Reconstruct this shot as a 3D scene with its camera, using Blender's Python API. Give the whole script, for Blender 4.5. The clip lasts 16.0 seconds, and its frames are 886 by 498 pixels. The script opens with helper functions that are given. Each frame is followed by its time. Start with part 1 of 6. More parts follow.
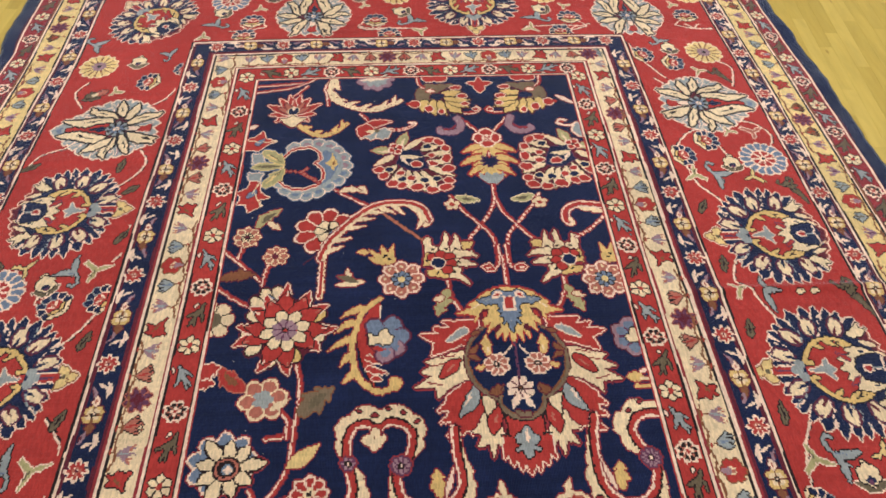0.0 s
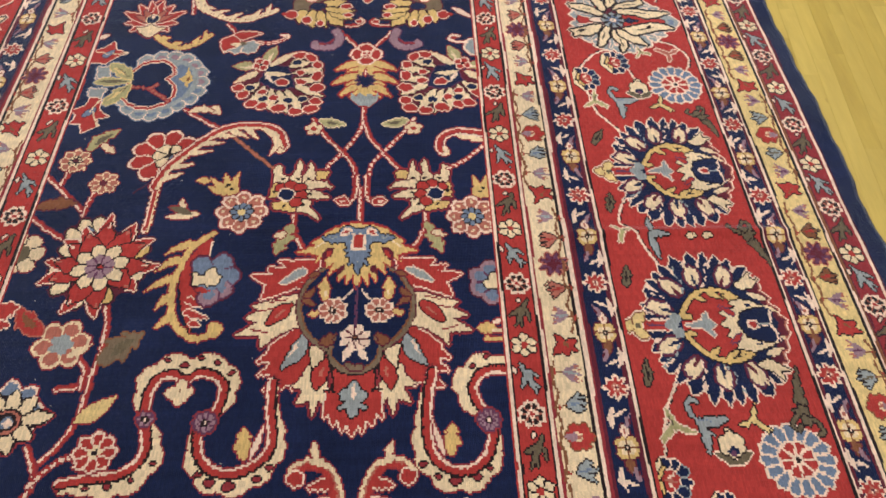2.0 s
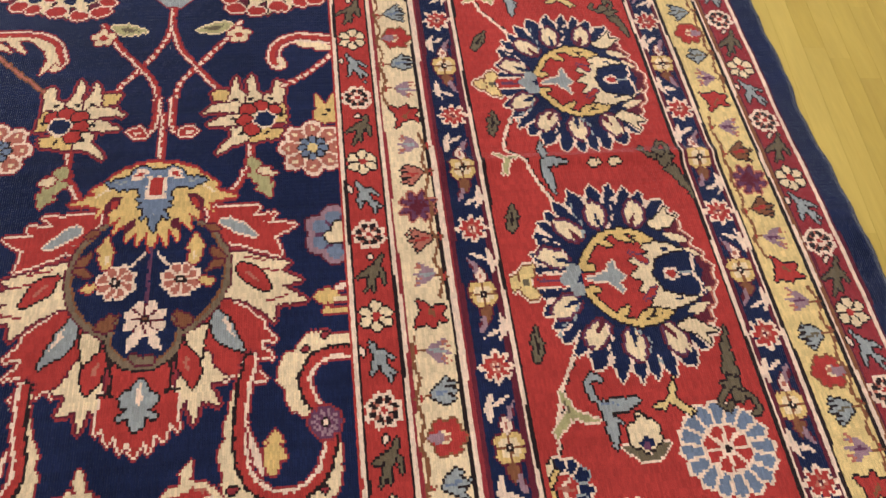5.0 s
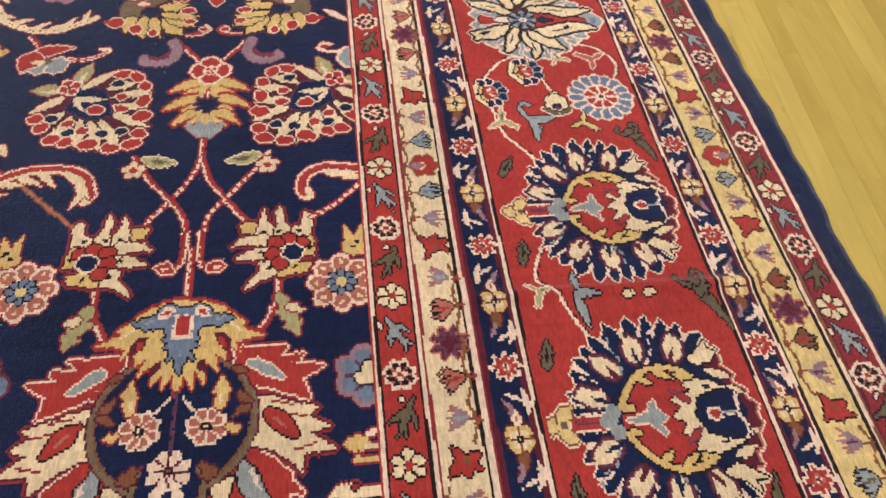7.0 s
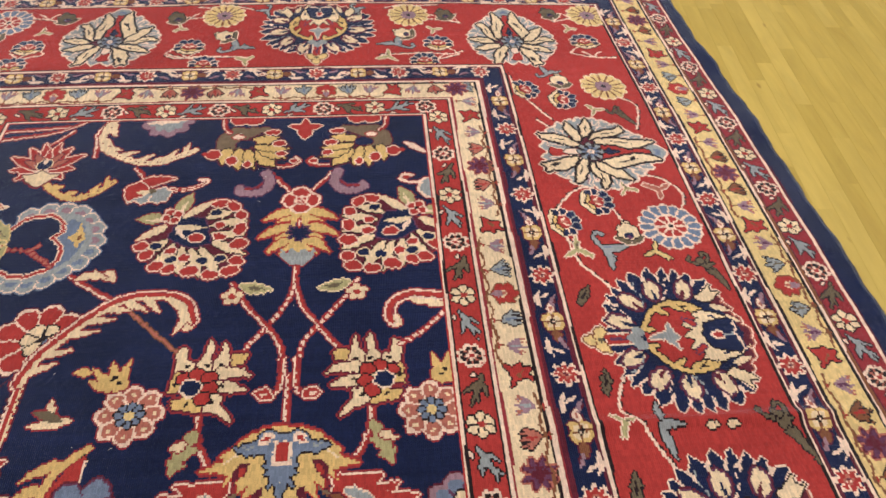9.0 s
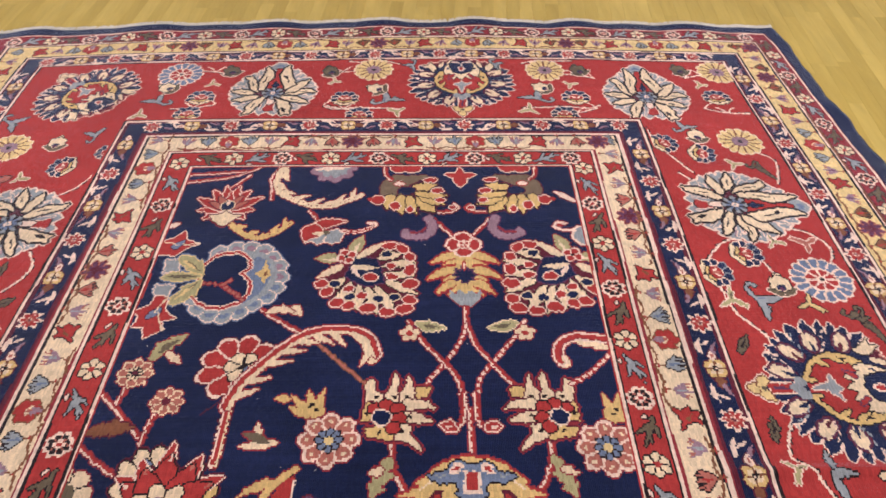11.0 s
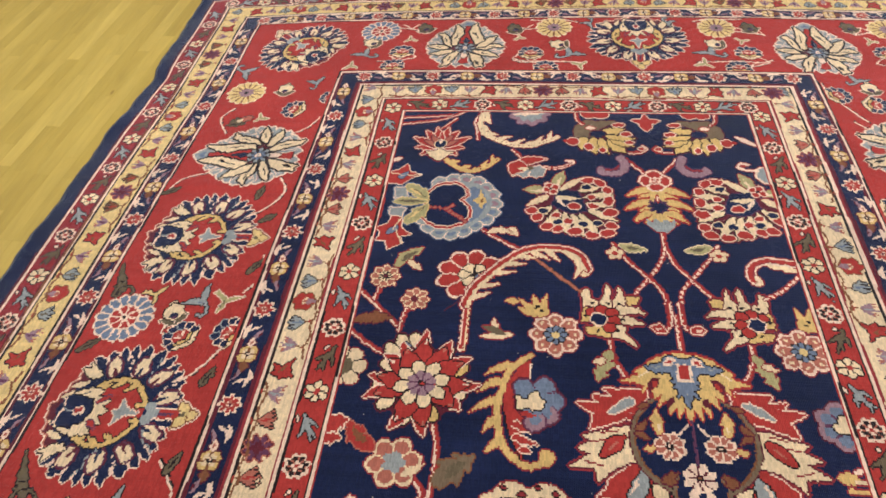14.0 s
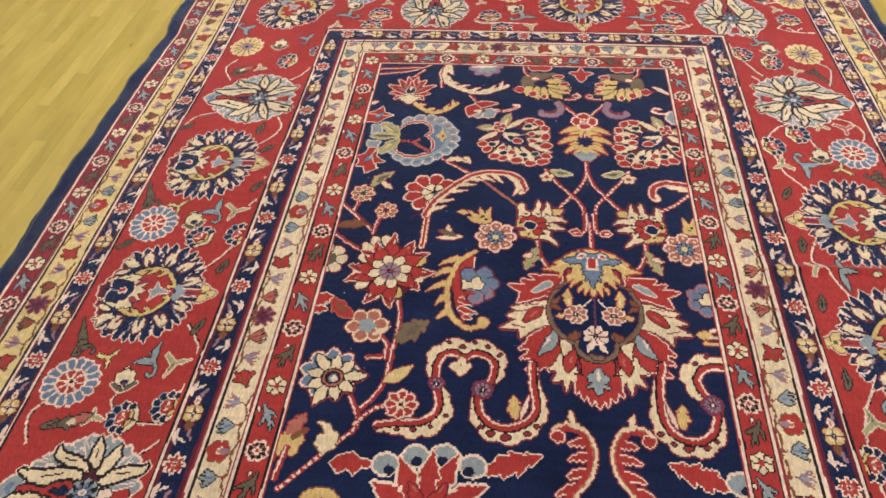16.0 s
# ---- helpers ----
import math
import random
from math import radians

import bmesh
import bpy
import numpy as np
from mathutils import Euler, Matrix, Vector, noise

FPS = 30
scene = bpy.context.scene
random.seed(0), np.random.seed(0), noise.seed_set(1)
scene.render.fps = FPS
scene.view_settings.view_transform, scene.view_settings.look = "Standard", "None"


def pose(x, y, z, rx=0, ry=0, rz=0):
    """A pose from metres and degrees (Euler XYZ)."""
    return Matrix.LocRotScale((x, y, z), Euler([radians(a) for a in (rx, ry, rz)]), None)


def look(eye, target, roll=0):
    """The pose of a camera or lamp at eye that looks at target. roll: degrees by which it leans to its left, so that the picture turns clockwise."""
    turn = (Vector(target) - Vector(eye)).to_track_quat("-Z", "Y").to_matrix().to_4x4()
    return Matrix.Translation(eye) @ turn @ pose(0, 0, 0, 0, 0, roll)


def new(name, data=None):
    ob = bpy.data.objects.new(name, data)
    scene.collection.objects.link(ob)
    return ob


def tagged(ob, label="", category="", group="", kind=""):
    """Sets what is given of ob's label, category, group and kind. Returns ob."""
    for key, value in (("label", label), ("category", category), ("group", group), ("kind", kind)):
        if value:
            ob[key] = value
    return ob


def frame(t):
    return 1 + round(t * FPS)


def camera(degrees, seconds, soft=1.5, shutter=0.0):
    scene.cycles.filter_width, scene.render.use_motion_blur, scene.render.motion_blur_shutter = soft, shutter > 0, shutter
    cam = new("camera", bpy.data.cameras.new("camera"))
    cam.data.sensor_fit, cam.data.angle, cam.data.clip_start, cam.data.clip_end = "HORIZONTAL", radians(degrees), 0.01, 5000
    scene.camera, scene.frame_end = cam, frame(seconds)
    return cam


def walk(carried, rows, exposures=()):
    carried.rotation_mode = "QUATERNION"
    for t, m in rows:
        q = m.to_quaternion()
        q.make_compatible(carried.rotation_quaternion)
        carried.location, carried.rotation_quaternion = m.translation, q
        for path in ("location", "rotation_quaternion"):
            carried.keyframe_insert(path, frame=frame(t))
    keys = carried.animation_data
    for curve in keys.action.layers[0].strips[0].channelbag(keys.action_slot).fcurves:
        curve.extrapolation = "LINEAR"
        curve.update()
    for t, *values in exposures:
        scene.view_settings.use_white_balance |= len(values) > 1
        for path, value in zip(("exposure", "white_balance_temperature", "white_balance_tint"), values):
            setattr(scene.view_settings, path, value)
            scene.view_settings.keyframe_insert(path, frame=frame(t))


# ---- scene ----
cam = camera(61.3, 16.0, soft=1.6)
PATH = [
    (0, (-0.283, -0.94, 1.691), (-0.184, 0.351, 0.167), 1.6),
    (0.5, (-0.208, -0.926, 1.67), (-0.084, 0.333, 0.121), 1.8),
    (1, (-0.081, -0.876, 1.66), (0.039, 0.346, 0.082), 3.6),
    (1.5, (0.036, -0.84, 1.602), (0.14, 0.35, -0.003), 2.7),
    (2, (0.13, -0.8, 1.516), (0.216, 0.346, -0.121), 2.8),
    (2.5, (0.176, -0.744, 1.427), (0.282, 0.317, -0.265), 2.8),
    (3, (0.251, -0.722, 1.323), (0.363, 0.306, -0.389), 2.8),
    (3.2, (0.277, -0.708, 1.287), (0.405, 0.303, -0.434), 3.6),
    (5.3, (0.351, -0.537, 1.172), (0.6, 0.451, -0.549), 8.5),
    (5.5, (0.352, -0.525, 1.171), (0.603, 0.488, -0.535), 8.2),
    (6, (0.348, -0.498, 1.176), (0.59, 0.57, -0.498), 7.1),
    (6.5, (0.336, -0.469, 1.183), (0.571, 0.645, -0.462), 6.3),
    (7, (0.322, -0.442, 1.203), (0.549, 0.72, -0.409), 5.6),
    (7.5, (0.298, -0.421, 1.224), (0.508, 0.8, -0.346), 4.6),
    (8, (0.277, -0.409, 1.243), (0.472, 0.869, -0.283), 4.1),
    (8.5, (0.253, -0.414, 1.257), (0.432, 0.92, -0.222), 3.2),
    (8.7, (0.233, -0.416, 1.273), (0.407, 0.93, -0.195), 3.1),
    (10.8, (-0.039, -0.464, 1.372), (-0.001, 0.977, -0.014), 0.6),
    (11, (-0.071, -0.476, 1.381), (-0.052, 0.968, -0.003), 0.3),
    (11.5, (-0.143, -0.505, 1.395), (-0.18, 0.944, 0.017), -0.6),
    (12, (-0.206, -0.547, 1.404), (-0.291, 0.9, 0.026), -1.9),
    (12.5, (-0.257, -0.6, 1.421), (-0.381, 0.832, 0.03), -3.5),
    (13, (-0.297, -0.66, 1.463), (-0.46, 0.751, 0.055), -3.3),
    (13.5, (-0.34, -0.724, 1.487), (-0.529, 0.672, 0.068), -4.1),
    (14, (-0.389, -0.78, 1.494), (-0.598, 0.605, 0.067), -4.4),
    (14.5, (-0.425, -0.832, 1.507), (-0.66, 0.524, 0.056), -5.0),
    (15, (-0.405, -0.924, 1.588), (-0.64, 0.402, 0.109), -4.8),
    (15.5, (-0.338, -1.051, 1.679), (-0.543, 0.267, 0.189), -3.6),
    (16, (-0.261, -1.244, 1.75), (-0.431, 0.085, 0.265), -3.0),
]
walk(cam, [(t, look(eye, target, roll)) for t, eye, target, roll in PATH],
     [(0.0, 0.14, 6150, 4), (3.0, 0.06, 6150, 6), (6.0, 0.08, 6350, 8), (8.5, 0.06, 6350, 8), (11.0, 0.11, 6000, 18), (12.5, 0.11, 6000, 16), (14.0, 0.14, 6200, 6), (16.0, 0.14, 6050, 5)])

# ---- world, lights ----
world = bpy.data.worlds.new("world")
scene.world = world
world.use_nodes = True
world.node_tree.nodes["Background"].inputs[0].default_value = (0.9, 0.85, 0.75, 1)
world.node_tree.nodes["Background"].inputs[1].default_value = 0.05

FLOOR = -0.012          # the rug's pile tops lie near z = 0
CEILING = 2.75
ROOM = (-4.6, 4.2, -4.2, 4.6)
# added ceiling lights, real source unknown: x, y, power set for the rug's brightness
ADDED_LAMPS = ((-2.2, 1.7, 49.0), (1.5, 1.7, 53.0), (-2.2, -2.2, 26.0), (1.6, -2.2, 42.0))
scene.view_settings.exposure = 0.0


# ---- materials ----
def material(name, rough=0.6, metal=0.0):
    m = bpy.data.materials.new(name)
    m.use_nodes = True
    t = m.node_tree
    b = t.nodes["Principled BSDF"]
    b.inputs["Roughness"].default_value = rough
    b.inputs["Metallic"].default_value = metal
    return m, t, b


def link(t, a, b):
    t.links.new(a, b)


def node(t, kind, **values):
    n = t.nodes.new(kind)
    for k, v in values.items():
        n.inputs[k].default_value = v
    return n


def math_node(t, op, a, b):
    n = t.nodes.new("ShaderNodeMath")
    n.operation = op
    for socket, v in zip(n.inputs, (a, b)):
        if isinstance(v, (int, float)):
            socket.default_value = v
        else:
            t.links.new(v, socket)
    return n.outputs[0]


def mix_colour(t, kind, fac, a, b):
    n = t.nodes.new("ShaderNodeMix")
    n.data_type, n.blend_type = "RGBA", kind
    for socket, v in ((n.inputs[0], fac), (n.inputs[6], a), (n.inputs[7], b)):
        if isinstance(v, (int, float)):
            socket.default_value = v
        elif isinstance(v, tuple):
            socket.default_value = (*v, 1)
        else:
            t.links.new(v, socket)
    return n.outputs[2]


KX, KY = 0.0038, 0.0044  # a knot's width and height


def wool(name, colour, abrash=0.22, sheen=0.45):
    """Dyed wool pile: knots that differ a little, streaks of uneven dye, lines of pile, a dusty wear."""
    m, t, b = material(name, 0.88)
    place = t.nodes.new("ShaderNodeNewGeometry").outputs["Position"]
    snap = t.nodes.new("ShaderNodeVectorMath")
    snap.operation = "SNAP"
    link(t, place, snap.inputs[0])
    snap.inputs[1].default_value = (KX, KY * 3, 10)
    white = t.nodes.new("ShaderNodeTexWhiteNoise")
    link(t, snap.outputs[0], white.inputs["Vector"])
    long = t.nodes.new("ShaderNodeMapping")
    long.inputs["Scale"].default_value = (2.0, 34.0, 1.0)
    link(t, place, long.inputs[0])
    dye = node(t, "ShaderNodeTexNoise", Scale=1.6, Detail=4.0)
    link(t, long.outputs[0], dye.inputs["Vector"])
    fine = node(t, "ShaderNodeTexNoise", Scale=420.0, Detail=2.0)
    link(t, place, fine.inputs["Vector"])
    worn = node(t, "ShaderNodeTexNoise", Scale=5.0, Detail=5.0)
    link(t, place, worn.inputs["Vector"])
    v = math_node(t, "MULTIPLY_ADD", white.outputs[0], 0.22)
    v.node.inputs[2].default_value = 0.72
    v = math_node(t, "MULTIPLY", v, math_node(t, "ADD", math_node(t, "MULTIPLY", dye.outputs[0], abrash * 2), 1.0 - abrash))
    v = math_node(t, "MULTIPLY", v, math_node(t, "ADD", math_node(t, "MULTIPLY", fine.outputs[0], 0.5), 0.87))
    v = math_node(t, "MULTIPLY", v, math_node(t, "ADD", math_node(t, "MULTIPLY", worn.outputs[0], abrash * 2.4), 1.0 - abrash * 1.2))
    hue = t.nodes.new("ShaderNodeHueSaturation")
    hue.inputs["Color"].default_value = (*colour, 1)
    link(t, v, hue.inputs["Value"])
    dust = mix_colour(t, "MIX", math_node(t, "MULTIPLY", worn.outputs[0], 0.010), hue.outputs[0], (0.5, 0.42, 0.33))
    link(t, dust, b.inputs["Base Color"])
    sep = t.nodes.new("ShaderNodeSeparateXYZ")
    link(t, place, sep.inputs[0])
    cx = math_node(t, "SINE", math_node(t, "MULTIPLY", sep.outputs[0], 2 * math.pi / KX), 0)
    cy = math_node(t, "SINE", math_node(t, "MULTIPLY", sep.outputs[1], 2 * math.pi / (KY * 2)), 0)
    h = math_node(t, "ADD", math_node(t, "MULTIPLY", cx, 0.4), math_node(t, "MULTIPLY", cy, 0.10))
    h = math_node(t, "ADD", h, math_node(t, "MULTIPLY", fine.outputs[0], 1.6))
    bump = node(t, "ShaderNodeBump", Strength=0.8, Distance=0.0012)
    link(t, h, bump.inputs["Height"])
    link(t, bump.outputs[0], b.inputs["Normal"])
    b.inputs["Specular IOR Level"].default_value = 0.06
    b.inputs["Sheen Weight"].default_value = sheen
    b.inputs["Sheen Tint"].default_value = (0.78, 0.88, 1.0, 1)
    b.inputs["Sheen Roughness"].default_value = 0.30
    return m


WOOLS = [
    ("navy wool", (0.0106, 0.0180, 0.063), 0.42, 1.0), ("red wool", (0.455, 0.0485, 0.043)), ("cream wool", (0.89, 0.69, 0.44)),
    ("gold wool", (0.76, 0.52, 0.20)), ("sky blue wool", (0.185, 0.235, 0.335)), ("grey blue wool", (0.345, 0.372, 0.375)),
    ("olive wool", (0.165, 0.13, 0.082)), ("purple wool", (0.145, 0.052, 0.105)), ("salmon wool", (0.50, 0.165, 0.12)),
    ("black brown wool", (0.024, 0.014, 0.016), 0.22, 0.8), ("ivory wool", (0.94, 0.70, 0.54)), ("maroon wool", (0.13, 0.020, 0.036), 0.22, 0.7),
    ("brown wool", (0.25, 0.10, 0.05)), ("yellow wool", (0.82, 0.605, 0.265)), ("mauve wool", (0.36, 0.22, 0.26)),
    ("undyed cotton", (0.74, 0.68, 0.56)), ("taupe wool", (0.215, 0.155, 0.100)), ("crimson wool", (0.31, 0.038, 0.048)), ("sage wool", (0.47, 0.42, 0.205)),
]
NAVY, RED, CREAM, GOLD, SKY, GREY, OLIVE, PURPLE, PINK, BLACK, IVORY, MAROON, BROWN, YELLOW, MAUVE, COTTON, TAUPE, CRIMSON, SAGE = range(19)
wools = [wool(*w) for w in WOOLS]


def oak(name):
    """Oiled oak strip: each strip its own tone, long grain, fine pores, small knots, satin lacquer."""
    m, t, b = material(name, 0.34)
    rnd = t.nodes.new("ShaderNodeObjectInfo").outputs["Random"]
    isl = t.nodes.new("ShaderNodeNewGeometry")
    rnd = math_node(t, "FRACT", math_node(t, "ADD", rnd, isl.outputs["Random Per Island"]), 0)
    co = t.nodes.new("ShaderNodeTexCoord").outputs["Object"]
    shift = t.nodes.new("ShaderNodeCombineXYZ")
    link(t, math_node(t, "MULTIPLY", rnd, 37.0), shift.inputs[0])
    link(t, math_node(t, "MULTIPLY", rnd, 91.0), shift.inputs[1])
    add = t.nodes.new("ShaderNodeVectorMath")
    link(t, isl.outputs["Position"], add.inputs[0])
    link(t, shift.outputs[0], add.inputs[1])
    mp = t.nodes.new("ShaderNodeMapping")
    mp.inputs["Rotation"].default_value = (0, 0, radians(PLANK_TURN))
    mp.inputs["Scale"].default_value = (34.0, 2.2, 1.0)
    link(t, add.outputs[0], mp.inputs[0])
    grain = node(t, "ShaderNodeTexNoise", Scale=1.0, Detail=6.0, Roughness=0.6, Distortion=0.8)
    link(t, mp.outputs[0], grain.inputs["Vector"])
    mp2 = t.nodes.new("ShaderNodeMapping")
    mp2.inputs["Rotation"].default_value = (0, 0, radians(PLANK_TURN))
    mp2.inputs["Scale"].default_value = (420.0, 14.0, 1.0)
    link(t, add.outputs[0], mp2.inputs[0])
    pore = node(t, "ShaderNodeTexNoise", Scale=1.0, Detail=3.0)
    link(t, mp2.outputs[0], pore.inputs["Vector"])
    mp4 = t.nodes.new("ShaderNodeMapping")
    mp4.inputs["Rotation"].default_value = (0, 0, radians(PLANK_TURN))
    mp4.inputs["Scale"].default_value = (14.0, 3.6, 1.0)
    link(t, add.outputs[0], mp4.inputs[0])
    big = node(t, "ShaderNodeTexNoise", Scale=1.0, Detail=4.0, Roughness=0.6, Distortion=0.6)
    link(t, mp4.outputs[0], big.inputs["Vector"])
    tone = t.nodes.new("ShaderNodeValToRGB")
    r = tone.color_ramp
    r.elements[0].position, r.elements[0].color = 0.0, (0.45, 0.335, 0.076, 1)
    r.elements[1].position, r.elements[1].color = 1.0, (0.565, 0.432, 0.113, 1)
    e = r.elements.new(0.55)
    e.color = (0.50, 0.376, 0.090, 1)
    link(t, rnd, tone.inputs[0])
    dark = mix_colour(t, "MULTIPLY", math_node(t, "MULTIPLY", grain.outputs[0], 0.6), tone.outputs[0], (0.62, 0.50, 0.28))
    v = math_node(t, "ADD", math_node(t, "MULTIPLY", pore.outputs[0], 0.22), math_node(t, "MULTIPLY", big.outputs[0], 0.55))
    hue = t.nodes.new("ShaderNodeHueSaturation")
    link(t, dark, hue.inputs["Color"])
    link(t, math_node(t, "ADD", v, 0.76), hue.inputs["Value"])
    knot = node(t, "ShaderNodeTexVoronoi", Scale=2.6)
    mp3 = t.nodes.new("ShaderNodeMapping")
    mp3.inputs["Scale"].default_value = (2.5, 1.0, 1.0)
    link(t, add.outputs[0], mp3.inputs[0])
    link(t, mp3.outputs[0], knot.inputs["Vector"])
    spot = t.nodes.new("ShaderNodeMapRange")
    spot.inputs[1].default_value, spot.inputs[2].default_value = 0.05, 0.02
    link(t, knot.outputs["Distance"], spot.inputs[0])
    col = mix_colour(t, "MULTIPLY", math_node(t, "MULTIPLY", spot.outputs[0], 0.6), hue.outputs[0], (0.35, 0.22, 0.12))
    link(t, col, b.inputs["Base Color"])
    link(t, math_node(t, "ADD", math_node(t, "MULTIPLY", grain.outputs[0], 0.16), 0.26), b.inputs["Roughness"])
    bump = node(t, "ShaderNodeBump", Strength=0.10, Distance=0.001)
    link(t, pore.outputs[0], bump.inputs["Height"])
    link(t, bump.outputs[0], b.inputs["Normal"])
    return m


def plaster(name, colour, rough=0.85):
    m, t, b = material(name, rough)
    a = node(t, "ShaderNodeTexNoise", Scale=2.0, Detail=5.0)
    c = mix_colour(t, "MULTIPLY", math_node(t, "MULTIPLY", a.outputs[0], 0.25), colour, (0.75, 0.72, 0.66))
    link(t, c, b.inputs["Base Color"])
    f = node(t, "ShaderNodeTexNoise", Scale=160.0, Detail=2.0)
    bump = node(t, "ShaderNodeBump", Strength=0.15, Distance=0.002)
    link(t, f.outputs[0], bump.inputs["Height"])
    link(t, bump.outputs[0], b.inputs["Normal"])
    return m


PLANK_TURN = 4.0
oak_wood = oak("oiled oak strips")
wall_paint = plaster("wall paint", (0.78, 0.74, 0.66))
ceiling_paint = plaster("ceiling paint", (0.82, 0.80, 0.76))
gap_dirt, _, _b = material("floor joint", 0.9)
_b.inputs["Base Color"].default_value = (0.47, 0.345, 0.095, 1)
# glowing diffuser and enamel for the added ceiling lights
glow, _, _b = material("lamp diffuser", 0.5)
_b.inputs["Base Color"].default_value = (0.9, 0.85, 0.75, 1)
_b.inputs["Emission Color"].default_value = (1.0, 0.86, 0.66, 1)
_b.inputs["Emission Strength"].default_value = 1.5
white_metal, _, _b = material("white enamel", 0.4)
_b.inputs["Base Color"].default_value = (0.8, 0.8, 0.78, 1)


# ---- structure ----
def part(name, bm, mat, parent=None, label=""):
    me = bpy.data.meshes.new(name)
    bm.to_mesh(me)
    bm.free()
    me.materials.append(mat)
    ob = new(name, me)
    ob.parent = parent
    return tagged(ob, label)


def box(x0, x1, y0, y1, z0, z1, bevel=0.0):
    bm = bmesh.new()
    bmesh.ops.create_cube(bm, size=1)
    for v in bm.verts:
        v.co = Vector(((x0 + x1) / 2 + v.co.x * (x1 - x0), (y0 + y1) / 2 + v.co.y * (y1 - y0), (z0 + z1) / 2 + v.co.z * (z1 - z0)))
    if bevel:
        bmesh.ops.bevel(bm, geom=bm.edges[:], offset=bevel, segments=2, affect="EDGES")
    return bm


X0, X1, Y0, Y1 = ROOM
for name, b in (("wall_north", (X0 - 0.15, X1 + 0.15, Y1, Y1 + 0.15)), ("wall_south", (X0 - 0.15, X1 + 0.15, Y0 - 0.15, Y0)),
                ("wall_west", (X0 - 0.15, X0, Y0, Y1)), ("wall_east", (X1, X1 + 0.15, Y0, Y1))):
    tagged(part(name, box(*b, FLOOR - 0.1, CEILING), wall_paint), "plain painted plaster wall", "wall", kind="structure")
tagged(part("ceiling", box(X0 - 0.15, X1 + 0.15, Y0 - 0.15, Y1 + 0.15, CEILING, CEILING + 0.15), ceiling_paint),
       "plain white painted ceiling", "ceiling", kind="structure")
floor = tagged(part("floor", box(X0, X1, Y0, Y1, FLOOR - 0.1, FLOOR - 0.004), gap_dirt),
               "golden oak strip floor with a satin finish", "floor", kind="structure")


# an unseen fixture added to light the room: housing, glowing diffuser, area lamp
def ceiling_light(x, y, power):
    ob = tagged(new("ceiling_light"), "square white ceiling light with a warm diffuser", "ceiling light", "ceiling lights")
    ob.location = (x, y, CEILING)
    part("housing", box(-0.32, 0.32, -0.32, 0.32, -0.05, 0, 0.006), white_metal, ob)
    part("diffuser", box(-0.29, 0.29, -0.29, 0.29, -0.058, -0.051, 0.002), glow, ob, "warm white diffuser")
    data = bpy.data.lights.new("ceiling_lamp", "AREA")
    data.shape, data.size, data.energy, data.color = "SQUARE", 0.6, power, LAMP_COLOUR
    lamp = new("ceiling_lamp", data)
    lamp.location = (x, y, CEILING - 0.07)


LAMP_COLOUR = (0.95, 0.94, 1.0)
for x, y, power in ADDED_LAMPS:
    ceiling_light(x, y, power)


# ---- the rug: a cartoon of knots, drawn motif by motif, then woven as small faces ----
FX0, FX1, FY1 = -0.812, 0.335, 1.322      # the field's sides and its far end
LEFT, TOP = 1.042, 0.940                  # the borders' widths there against the other side
WIDE = 1.000
RX0, RX1, RY0, RY1 = FX0 - WIDE * LEFT, FX1 + WIDE, -2.36, FY1 + WIDE * TOP
FOLD = -0.70                              # past this the design comes again, mirrored
NX, NY = round((RX1 - RX0) / KX), round((RY1 - RY0) / KY)
XS, YS = RX0 + (np.arange(NX) + 0.5) * KX, RY0 + (np.arange(NY) + 0.5) * KY
GX, GY = np.meshgrid(XS, YS)
DIST = np.maximum(np.maximum(GX - FX1, (FX0 - GX) / LEFT), (GY - FY1) / TOP)
hand = np.random.default_rng(3)                                    # the weaver's hand: rows and columns of knots a little out of true
ROW_SLIP = np.repeat(hand.uniform(-0.0015, 0.0015, NY // 2 + 1), 2)[:NY] + hand.uniform(-0.0006, 0.0006, NY)
COLUMN_SLIP = np.repeat(hand.uniform(-0.0015, 0.0015, NX // 2 + 1), 2)[:NX] + hand.uniform(-0.0006, 0.0006, NX)
COL = np.zeros((NY, NX), np.int8)
OWN = np.zeros((NY, NX), np.int32)
PARTS = []                                # name, band, label


def rise(a, lo, hi):
    f = min(max((a - lo) / (hi - lo), 0), 1)
    return f * f * (3 - 2 * f)


def drawn_in(x, y):
    """How far the cloth is drawn sideways near the far corners and along one side."""
    return (-0.018 * rise(y, 1.30, 1.95) * rise(x, 0.45, 0.95) - 0.012 * rise(y, 1.30, 1.60) * rise(x, 1.20, 1.32) - 0.018 * rise(y, 2.05, 2.26) * rise(x, 1.10, 1.30)
            + (0.012 * math.exp(-((y - 1.50) / 0.30) ** 2) - 0.012 * rise(y, 1.95, 2.25)) * rise(-x, 1.00, 1.45))


def lay_out(x, y):
    """From a place on the floor to a place in the straight design (the rug lies a little tapered, bowed and drawn in)."""
    y = y + 0.03 * (x + 0.1) ** 2 * min(max((y - 0.8) / 1.4, 0), 1)
    return (x - drawn_in(x, y)) / (1 - 0.02 * (y - 0.4)), y


BANDS = [("field", 0.0, NAVY), ("inner_red_guard", 0.087, RED), ("cream_guard", 0.198, CREAM), ("inner_navy_guard", 0.284, NAVY),
         ("main_border", 0.684, RED), ("outer_navy_guard", 0.763, NAVY), ("yellow_guard", 0.850, YELLOW), ("outer_red_guard", 0.942, CRIMSON),
         ("selvedge", 9.0, NAVY)]
LIMIT = {}
inner = -9.0
